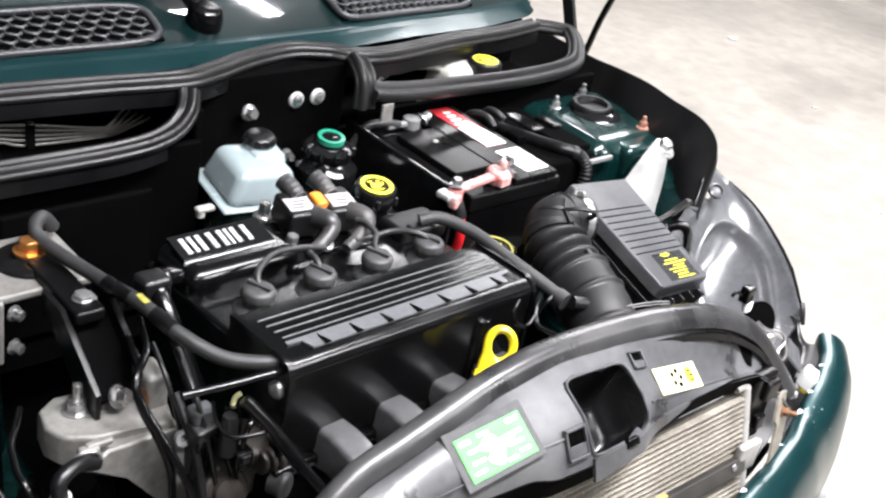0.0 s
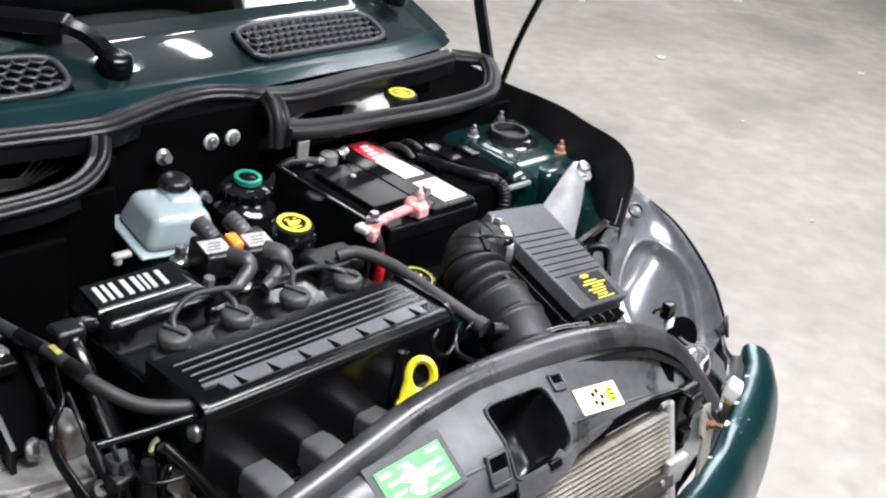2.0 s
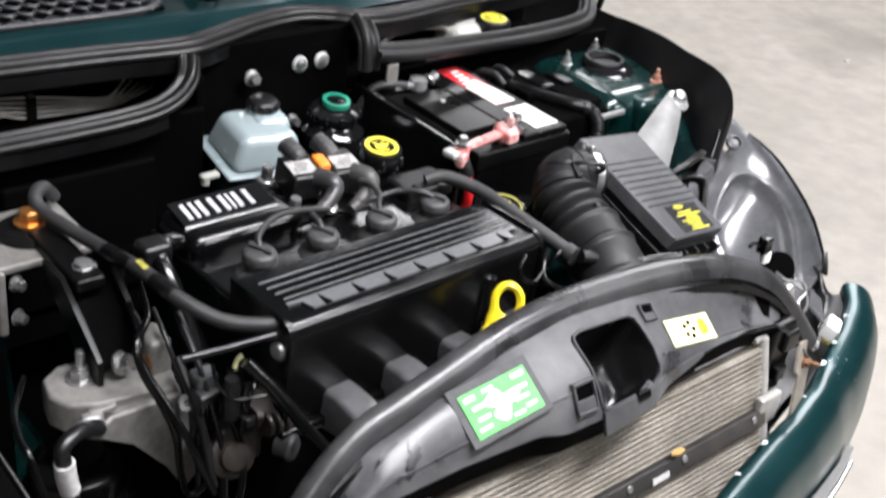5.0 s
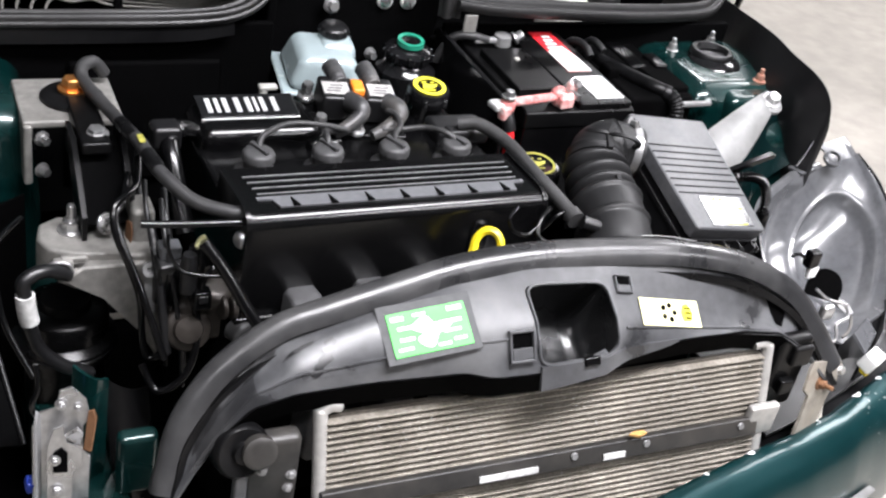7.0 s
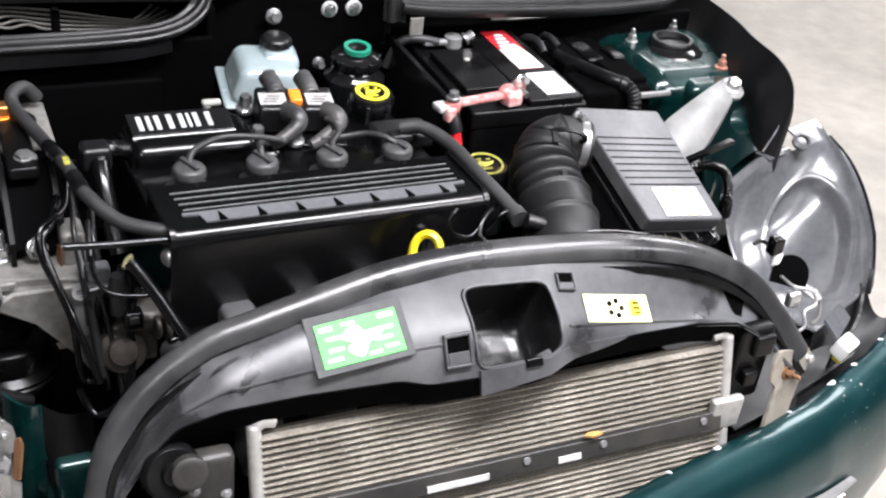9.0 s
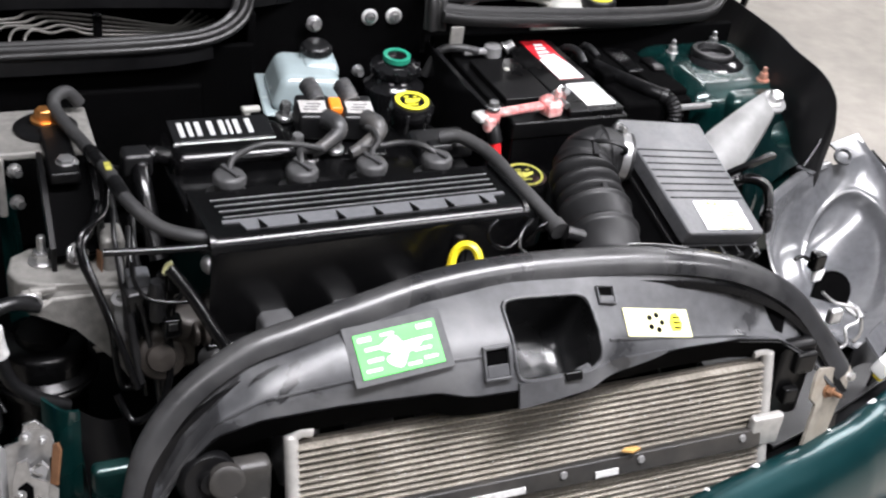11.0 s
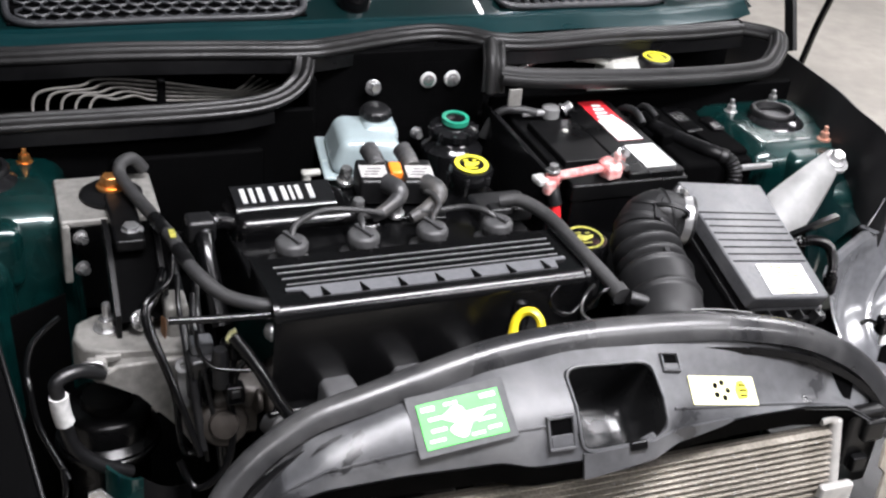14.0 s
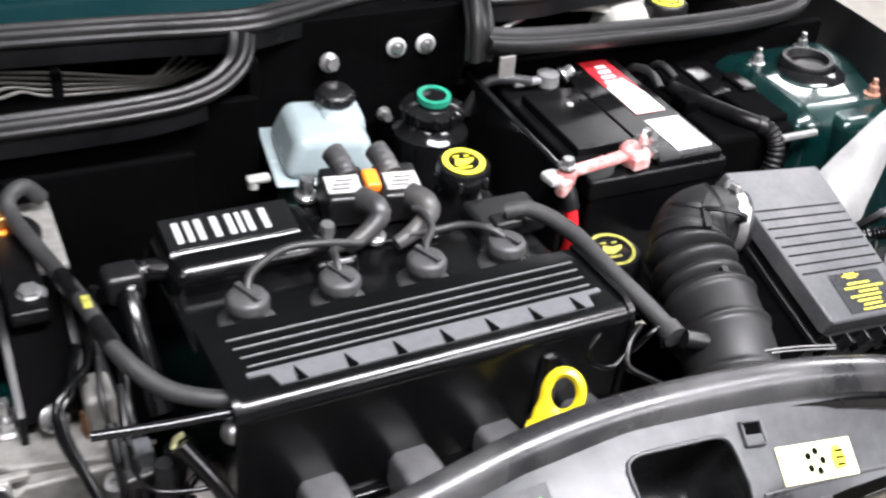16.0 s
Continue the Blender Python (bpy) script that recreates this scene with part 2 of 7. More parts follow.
M_BRONZE = material("dirty_brown_metal", (0.036, 0.031, 0.027), 0.42, metal=0.4, vary=0.3, grain=90, dust=0.6, dust_color=(0.030, 0.026, 0.022), blotch=30)
M_RUST = material("rusty_bolt", (0.20, 0.10, 0.05), 0.6, metal=0.5, vary=0.3)
M_CHIP = material("chipped_bare_plastic", (0.62, 0.64, 0.63), 0.4, vary=0.2, grain=300)
M_TRIM = material("pale_grey_trim", (0.17, 0.17, 0.168), 0.35, vary=0.1, grain=90)
M_CHROME = material("bright_chrome", (0.75, 0.75, 0.75), 0.12, metal=1.0, vary=0.05)
M_GLASS = glass_material("windscreen_glass", (0.55, 0.68, 0.66))
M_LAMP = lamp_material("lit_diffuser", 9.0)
M_LAMPBODY = material("white_lamp_housing", (0.8, 0.8, 0.8), 0.4, vary=0.02)


# ---- building helpers ----
def finish(me, angle=35):
    """Smooth shading in which large flat faces stay flat and only their rounded edges bend."""
    me.polygons.foreach_set("use_smooth", [True] * len(me.polygons))
    me.set_sharp_from_angle(angle=radians(angle))
    if len(me.vertices) > 4000 or angle > 35:
        return
    near = math.cos(radians(50))
    faces = [(p.normal.copy(), p.area) for p in me.polygons]
    round_vertex = [[] for _ in me.vertices]
    for p in me.polygons:
        for v in p.vertices:
            round_vertex[v].append(p.index)
    normals = [None] * len(me.loops)
    for p in me.polygons:
        n = faces[p.index][0]
        for k, v in zip(p.loop_indices, p.vertices):
            acc = Vector((0, 0, 0))
            for f in round_vertex[v]:
                m, a = faces[f]
                if m.dot(n) > near:
                    acc += m * a
            normals[k] = acc.normalized() if acc.length > 1e-12 else n
    me.normals_split_custom_set(normals)


def mesh_of(bm, name, mat, shift=(0, 0, 0), angle=35):
    bmesh.ops.recalc_face_normals(bm, faces=bm.faces)
    if shift[0] or shift[1] or shift[2]:
        bmesh.ops.translate(bm, verts=bm.verts, vec=-Vector(shift))
    me = bpy.data.meshes.new(name)
    bm.to_mesh(me)
    bm.free()
    me.materials.append(mat)
    finish(me, angle)
    return me


ORIGIN = {}


def thing(name, at, label, category, group="", kind=""):
    ob = new(name)
    ob.empty_display_size = 0.02
    ob.location = at
    ORIGIN[ob] = Vector(at)
    return tagged(ob, label, category, group, kind)


def part(name, bm, mat, parent, label="", angle=35):
    """One mesh, given in world coordinates, under a thing or a part."""
    ob = new(name, mesh_of(bm, name, mat, ORIGIN[parent], angle))
    ob.parent = parent
    ORIGIN[ob] = ORIGIN[parent]
    return tagged(ob, label) if label else ob


def solid(name, bm, mat, label, category, group="", kind="", angle=35):
    """A thing of one mesh, its origin at its base."""
    xs = [v.co for v in bm.verts]
    lo = Vector([min(c[i] for c in xs) for i in range(3)])
    hi = Vector([max(c[i] for c in xs) for i in range(3)])
    at = Vector(((lo.x + hi.x) / 2, (lo.y + hi.y) / 2, lo.z))
    ob = new(name, mesh_of(bm, name, mat, at, angle))
    ob.location = at
    ORIGIN[ob] = at
    return tagged(ob, label, category, group, kind)


def box(bm, c, s, bevel=0.0, m=None, seg=2, taper=(1, 1)):
    """A box of centre c and size s, its top scaled by taper, edges rounded."""
    t = bmesh.new()
    bmesh.ops.create_cube(t, size=1)
    for v in t.verts:
        k = taper if v.co.z > 0 else (1, 1)
        v.co = Vector((v.co.x * s[0] * k[0], v.co.y * s[1] * k[1], v.co.z * s[2]))
    if bevel:
        bmesh.ops.bevel(t, geom=t.edges[:], offset=bevel, segments=seg, profile=0.5, affect="EDGES")
    bmesh.ops.translate(t, verts=t.verts, vec=c)
    return join(bm, t, m)


def join(bm, t, m=None):
    if m is not None:
        t.transform(m)
    me = bpy.data.meshes.new("tmp")
    t.to_mesh(me)
    t.free()
    bm.from_mesh(me)
    bpy.data.meshes.remove(me)
    return bm


def axes(d):
    d = Vector(d).normalized()
    return d.to_track_quat("Z", "Y").to_matrix().to_4x4()


def turned(bm, base, direction, profile, n=24, m=None, close=True):
    """A turned solid: profile of (radius, height) from base along direction."""
    t = bmesh.new()
    rings = []
    for r, h in profile:
        rings.append([t.verts.new((r * math.cos(2 * math.pi * i / n), r * math.sin(2 * math.pi * i / n), h)) for i in range(n)])
    for a, b in zip(rings, rings[1:]):
        for i in range(n):
            t.faces.new((a[i], a[(i + 1) % n], b[(i + 1) % n], b[i]))
    if close:
        t.faces.new(rings[0][::-1])
        t.faces.new(rings[-1])
    t.transform(Matrix.Translation(base) @ axes(direction))
    return join(bm, t, m)


def hexbolt(bm, base, direction, r=0.008, h=0.007, m=None, stud=0.0):
    """A flanged six-sided bolt head, with a stud above it."""
    turned(bm, base, direction, [(r * 1.45, 0), (r * 1.45, h * 0.25), (r * 1.1, h * 0.35)], 20, m)
    t = Matrix.Translation(base) @ axes(direction)
    up = t @ Vector((0, 0, h * 0.3))
    turned(bm, up, direction, [(r, 0), (r, h * 0.85), (r * 0.85, h)], 6, m)
    if stud:
        turned(bm, t @ Vector((0, 0, h)), direction, [(r * 0.5, 0), (r * 0.5, stud), (r * 0.35, stud * 1.1)], 12, m)
    return bm


def curve_points(pts, steps=8, closed=False):
    p = [Vector(q) for q in pts]
    out = []
    n = len(p)
    for i in range(n if closed else n - 1):
        if closed:
            a, b, c, d = p[(i - 1) % n], p[i], p[(i + 1) % n], p[(i + 2) % n]
        else:
            a, b, c, d = p[max(i - 1, 0)], p[i], p[i + 1], p[min(i + 2, n - 1)]
        for k in range(steps):
            u = k / steps
            out.append(0.5 * ((2 * b) + (c - a) * u + (2 * a - 5 * b + 4 * c - d) * u * u + (3 * b - a - 3 * c + d) * u ** 3))
    if not closed:
        out.append(p[-1])
    return out


def swept(bm, pts, section, steps=8, m=None, closed=False, up=None, scale=None, caps=True):
    """Sweeps a closed section of (side, up) points along a smooth path."""
    path = curve_points(pts, steps, closed) if steps else [Vector(q) for q in pts]
    t = bmesh.new()
    rings = []
    n = len(path)
    side = None
    for i, p in enumerate(path):
        a = path[i - 1] if (i or closed) else p
        b = path[(i + 1) % n] if (i < n - 1 or closed) else p
        d = (b - a).normalized()
        if up is not None:
            side = d.cross(Vector(up)).normalized()
        elif side is None:
            ref = Vector((0, 0, 1)) if abs(d.z) < 0.9 else Vector((1, 0, 0))
            side = d.cross(ref).normalized()
        else:
            side = (side - d * side.dot(d)).normalized()
        top = side.cross(d)
        k = scale(i / max(n - 1, 1)) if scale else 1.0
        rings.append([t.verts.new(p + side * (x * k) + top * (y * k)) for x, y in section])
    q = len(section)
    pairs = list(zip(rings, rings[1:])) + ([(rings[-1], rings[0])] if closed else [])
    for a, b in pairs:
        for i in range(q):
            t.faces.new((a[i], a[(i + 1) % q], b[(i + 1) % q], b[i]))
    if caps and not closed:
        t.faces.new(rings[0][::-1])
        t.faces.new(rings[-1])
    return join(bm, t, m)


def circle(r, n=12):
    return [(r * math.cos(2 * math.pi * i / n), r * math.sin(2 * math.pi * i / n)) for i in range(n)]


def tube(bm, pts, r, steps=8, n=12, m=None, scale=None, closed=False):
    return swept(bm, pts, circle(r, n), steps, m, closed, None, scale)


def slab(bm, outline, z0, z1, m=None, bevel=0.0):
    """A flat outline (x, y) drawn up from z0 to z1."""
    t = bmesh.new()
    lo = [t.verts.new((x, y, z0)) for x, y in outline]
    hi = [t.verts.new((x, y, z1)) for x, y in outline]
    n = len(outline)
    top = t.faces.new(hi)
    t.faces.new(lo[::-1])
    for i in range(n):
        t.faces.new((lo[i], lo[(i + 1) % n], hi[(i + 1) % n], hi[i]))
    if bevel:
        bmesh.ops.bevel(t, geom=list(top.edges), offset=bevel, segments=2, profile=0.5, affect="EDGES")
    return join(bm, t, m)


def sheet(bm, fn, nu, nv, thick=0.003, m=None):
    """A curved sheet with thickness: fn(u, v) for u, v from 0 to 1."""
    t = bmesh.new()
    g = [[t.verts.new(fn(i / nu, j / nv)) for j in range(nv + 1)] for i in range(nu + 1)]
    for i in range(nu):
        for j in range(nv):
            t.faces.new((g[i][j], g[i + 1][j], g[i + 1][j + 1], g[i][j + 1]))
    bmesh.ops.recalc_face_normals(t, faces=t.faces)
    if thick:
        bmesh.ops.solidify(t, geom=t.faces[:], thickness=thick)
    return join(bm, t, m)


def frame_on(origin, xdir, ydir):
    """A pose whose x and y run along two directions of a surface."""
    x = Vector(xdir).normalized()
    z = x.cross(Vector(ydir)).normalized()
    y = z.cross(x)
    return Matrix.Translation(origin) @ Matrix((x, y, z)).transposed().to_4x4()


def lerp(a, b, u):
    return a + (b - a) * u


def track(table, x):
    """Linear look-up in rows of (x, values...)."""
    if x <= table[0][0]:
        return table[0][1:]
    for a, b in zip(table, table[1:]):
        if x <= b[0]:
            u = (x - a[0]) / (b[0] - a[0])
            return tuple(lerp(p, q, u) for p, q in zip(a[1:], b[1:]))
    return table[-1][1:]


# ---- hall ----
def build_hall():
    bm = bmesh.new()
    sheet(bm, lambda u, v: Vector((lerp(-7, 7, u), lerp(-6, 6, v), 0)), 40, 40, 0.05)
    solid("floor", bm, M_FLOOR, "pale worn concrete workshop floor with grey stains", "floor", kind="structure")
    for name, c, s in (("wall_north", (0, 6.1, 1.8), (14.4, 0.2, 3.6)), ("wall_south", (0, -6.1, 1.8), (14.4, 0.2, 3.6)),
                       ("wall_east", (7.1, 0, 1.8), (0.2, 12, 3.6)), ("wall_west", (-7.1, 0, 1.8), (0.2, 12, 3.6))):
        solid(name, box(bmesh.new(), c, s), M_WALL, "plain grey workshop wall", "wall", kind="structure")
    solid("ceiling", box(bmesh.new(), (0, 0, HALL_H + 0.1), (14.4, 12.4, 0.2)), M_CEILING, "plain grey workshop ceiling", "ceiling", kind="structure")
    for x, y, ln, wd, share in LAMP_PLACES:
        lamp = thing("ceiling_light", (x, y, HALL_H), "white ceiling light added out of view", "lamp", "ceiling strip lights")
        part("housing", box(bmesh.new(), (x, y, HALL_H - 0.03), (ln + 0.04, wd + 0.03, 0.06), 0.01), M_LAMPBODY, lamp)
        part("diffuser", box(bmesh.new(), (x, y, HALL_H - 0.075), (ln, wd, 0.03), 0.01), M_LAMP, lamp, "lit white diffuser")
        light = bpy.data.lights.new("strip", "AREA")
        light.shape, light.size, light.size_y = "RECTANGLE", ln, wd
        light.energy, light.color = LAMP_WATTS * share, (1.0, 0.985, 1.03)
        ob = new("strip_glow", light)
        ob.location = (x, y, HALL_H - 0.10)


build_hall()

# ---- car body: the axis of the car lies at x = CX ----
CX = 0.0125
BODY = thing("car_body", (CX, 0.1, 0.0), "dark green car front end with its bonnet open", "car")
BUMPER_Y = [(0.0, -0.414), (0.12, -0.390), (0.23, -0.362), (0.33, -0.339), (0.39, -0.327), (0.48, -0.303), (0.53, -0.284), (0.63, -0.250), (0.69, -0.222), (0.745, -0.175), (0.78, -0.12)]
BUMPER_Z = 0.530


def bumper_point(d, out, down):
    """A point of the bumper's section at d beside the axis: out from its inner edge, and above its height."""
    y, y2 = track(BUMPER_Y, abs(d))[0], track(BUMPER_Y, abs(d) + 0.02)[0]
    n = Vector((y2 - y, -0.02)).normalized()
    s = 1 if d >= 0 else -1
    return Vector((CX + d + s * n.x * out, y + n.y * out, BUMPER_Z + down + 0.034 * max(0.0, (abs(d) - 0.55) / 0.2)))


def build_bumper():
    sec = [(0.0, -0.030), (0.0, 0.0), (0.014, 0.006), (0.032, 0.002), (0.050, -0.014), (0.064, -0.045), (0.072, -0.09), (0.075, -0.14), (0.070, -0.22), (0.05, -0.30)]
    prof = curve_points([(a, 0, b) for a, b in sec], 3)

    def fn(u, v):
        p = prof[min(int(round(v * (len(prof) - 1))), len(prof) - 1)]
        d = lerp(-0.728, 0.728, u)
        chip = 0.0035 * max(0.0, noise.noise(Vector((d * 42.0, 0.0, 3.0)))) if v < 0.13 else 0.0
        return bumper_point(d, p.x + chip, p.z - chip)
    part("bumper", sheet(bmesh.new(), fn, 200, len(prof) - 1, 0.003), M_TEAL, BODY, "glossy dark green painted front bumper", 60)

    # bare plastic where the paint has chipped from the inner edge
    for d, w in ((0.318, 0.012), (0.236, 0.006), (0.452, 0.004), (0.548, 0.015), (0.598, 0.008), (0.662, 0.005)):
        def flake(u, v):
            k = math.sin(math.pi * u) ** 0.5
            return bumper_point(lerp(d - w / 2, d + w / 2, u), 0.0015 + v * 0.007 * k, 0.0035 + 0.0022 * k * (0.3 + v))
        part("paint_chip", sheet(bmesh.new(), flake, 6, 2, 0.0012), M_CHIP, BODY, "bare pale plastic under chipped paint")

    # pale trim set into the face of the bumper, narrowing towards the corner
    for s in (1, -1):
        def strip(u, v):
            d = s * lerp(0.02, 0.54, u)
            h = 0.075 * (1 - u ** 2.5) + 0.003
            return bumper_point(d, 0.0755 + 0.010 * math.sin(math.pi * v) ** 0.6, -0.095 - 0.010 * u + h * (0.5 - v))
        trim = part("bumper_trim", sheet(bmesh.new(), strip, 30, 6, 0.003), M_TRIM, BODY, "pale grey plastic trim in the bumper", 60)
        part("chrome_bead", swept(bmesh.new(), [strip(k / 12, 0.5) + Vector((0, -0.004, 0.002)) for k in range(12)], circle(0.0035, 8), 4), M_CHROME, trim, "thin chrome bead")


def mirrored(p, s):
    return Vector((CX + s * (p[0] - CX), p[1], p[2]))


FEND = [(0.671, 0.046, 0.740), (0.666, 0.044, 0.790), (0.660, 0.056, 0.818), (0.653, 0.085, 0.836), (0.652, 0.144, 0.842), (0.662, 0.20, 0.844), (0.694, 0.29, 0.830), (0.742, 0.40, 0.806), (0.765, 0.60, 0.800), (0.76, 0.85, 0.80)]


def build_sides():
    for s in (1, -1):
        path = curve_points([mirrored(p, s) for p in FEND[0 if s > 0 else 4:]], 6)
        bm = bmesh.new()
        n = len(path)

        def fn(u, v):
            p = path[min(int(round(u * (n - 1))), n - 1)]
            k = min(1.0, max(0.0, u - 0.16) * 6)
            return p + Vector(((-s * 0.022 * min(1.0, v * 6) + s * 0.09 * max(0.0, v - 0.2)) * k, 0.004 * min(1.0, v * 6), -0.40 * v))
        sheet(bm, fn, n - 1, 12, 0.004)
        part("fender_liner", bm, M_BLACK_MATT, BODY, "thin black inner fender edge")
        # strut tower
        c = mirrored((0.583, 0.236, 0), s)
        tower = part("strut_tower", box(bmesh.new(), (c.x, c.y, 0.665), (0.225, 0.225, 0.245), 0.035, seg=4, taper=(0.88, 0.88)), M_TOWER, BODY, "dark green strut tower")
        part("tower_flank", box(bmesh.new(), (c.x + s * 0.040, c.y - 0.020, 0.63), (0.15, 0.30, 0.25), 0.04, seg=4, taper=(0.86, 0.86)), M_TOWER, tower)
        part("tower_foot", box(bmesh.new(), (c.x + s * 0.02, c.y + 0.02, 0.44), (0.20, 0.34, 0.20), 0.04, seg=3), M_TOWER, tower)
        bm = bmesh.new()
        turned(bm, (c.x, c.y, 0.772), (0, 0, 1), [(0.074, 0), (0.072, 0.008), (0.062, 0.013), (0.052, 0.013), (0.048, 0.004)], 36, close=False)
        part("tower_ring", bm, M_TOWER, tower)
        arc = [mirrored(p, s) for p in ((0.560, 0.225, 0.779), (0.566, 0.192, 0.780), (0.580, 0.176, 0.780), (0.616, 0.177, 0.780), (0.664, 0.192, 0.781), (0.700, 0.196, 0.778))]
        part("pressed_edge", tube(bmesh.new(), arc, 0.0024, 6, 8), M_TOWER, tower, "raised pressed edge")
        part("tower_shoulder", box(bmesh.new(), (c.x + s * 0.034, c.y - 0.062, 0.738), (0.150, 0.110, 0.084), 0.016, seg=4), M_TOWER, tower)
        bm = bmesh.new()
        turned(bm, (c.x, c.y, 0.772), (0, 0, 1), [(0.051, 0), (0.047, 0.012), (0.038, 0.020), (0.028, 0.024)], 36, close=False)
        dome = part("bearing_dome", bm, M_GLOSS, tower, "black domed strut bearing")
        bm = bmesh.new()
        turned(bm, (c.x, c.y + 0.012, 0.792), (0, 0, 1), [(0.034, 0), (0.035, 0.006), (0.032, 0.010), (0.027, 0.010), (0.024, 0.002), (0.006, 0.001)], 32)
        part("bearing_cap", bm, M_BLACK_MATT, dome, "round black strut bearing cap")
        for (x, y), mm in (((0.622, 0.166), M_PINKBOLT if s > 0 else M_COPPER), ((0.621, 0.303), M_STEEL), ((0.530, 0.280), M_STEEL if s > 0 else M_COPPER)):
            p = mirrored((x, y, 0.785), s)
            part("bolt", hexbolt(bmesh.new(), p, (0, 0, 1), 0.0072, 0.010, stud=0.011), mm, tower)
    # chassis rails and the dark ends of the bay
    for s in (1, -1):
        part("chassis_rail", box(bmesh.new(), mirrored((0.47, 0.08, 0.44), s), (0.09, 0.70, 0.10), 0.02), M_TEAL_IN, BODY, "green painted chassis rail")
    for s in (1, -1):
        c = mirrored((0.70, 0.20, 0.285), s)
        wheel = part("wheel_rim", turned(bmesh.new(), (c.x - 0.07, c.y, c.z), (1, 0, 0), [(0.06, 0), (0.19, 0.01), (0.20, 0.07), (0.19, 0.13), (0.06, 0.11)], 32), M_GREYSTEEL, BODY, "grey steel wheel inside the wing")
        part("tyre", turned(bmesh.new(), (c.x - 0.085, c.y, c.z), (1, 0, 0), [(0.20, 0.01), (0.265, 0.0), (0.285, 0.02), (0.285, 0.15), (0.265, 0.17), (0.20, 0.16)], 40, close=False), M_RUBBER, wheel, "black rubber tyre on the floor")
    part("undertray", box(bmesh.new(), (CX, 0.06, 0.28), (1.2, 0.62, 0.02)), M_DARK, BODY, "black undertray below the engine")


def build_firewall():
    # Bulkhead and trays take the near-black that stands for deep shade.
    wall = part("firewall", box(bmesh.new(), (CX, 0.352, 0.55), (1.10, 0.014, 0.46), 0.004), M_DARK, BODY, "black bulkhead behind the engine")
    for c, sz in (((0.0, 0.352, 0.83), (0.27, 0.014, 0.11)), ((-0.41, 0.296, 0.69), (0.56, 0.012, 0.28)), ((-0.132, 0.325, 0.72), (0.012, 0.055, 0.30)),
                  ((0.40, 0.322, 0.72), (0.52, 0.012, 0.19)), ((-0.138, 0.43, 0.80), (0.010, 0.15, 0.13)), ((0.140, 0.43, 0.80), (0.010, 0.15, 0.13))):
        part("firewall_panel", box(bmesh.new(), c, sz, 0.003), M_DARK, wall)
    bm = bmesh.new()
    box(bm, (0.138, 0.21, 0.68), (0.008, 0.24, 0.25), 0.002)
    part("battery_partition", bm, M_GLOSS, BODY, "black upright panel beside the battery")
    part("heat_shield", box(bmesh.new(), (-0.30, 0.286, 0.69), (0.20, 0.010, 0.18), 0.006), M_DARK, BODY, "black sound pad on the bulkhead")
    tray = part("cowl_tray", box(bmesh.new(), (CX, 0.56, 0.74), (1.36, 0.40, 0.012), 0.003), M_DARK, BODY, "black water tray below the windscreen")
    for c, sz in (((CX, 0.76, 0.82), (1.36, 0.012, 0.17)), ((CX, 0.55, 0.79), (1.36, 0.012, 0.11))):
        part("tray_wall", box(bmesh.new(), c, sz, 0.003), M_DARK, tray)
    for x in (0.050, 0.0865):
        bm = bmesh.new()
        turned(bm, (x, 0.345, 0.8395), (0, -1, 0), [(0.0120, 0), (0.0120, 0.003), (0.0105, 0.0045), (0.006, 0.005)], 24)
        w = part("washer", bm, M_LABEL, BODY, "round white washer with a bolt")
        part("bolt", hexbolt(bmesh.new(), (x, 0.3405, 0.8395), (0, -1, 0), 0.0060, 0.004), M_STEEL, w)
    part("bolt_plate", box(bmesh.new(), (0.068, 0.3475, 0.83), (0.085, 0.006, 0.075), 0.003), M_DARK, BODY, "black plate behind two bolts")


GRILLE_X = {1: (0.185, 0.50), -1: (0.118, 0.52)}


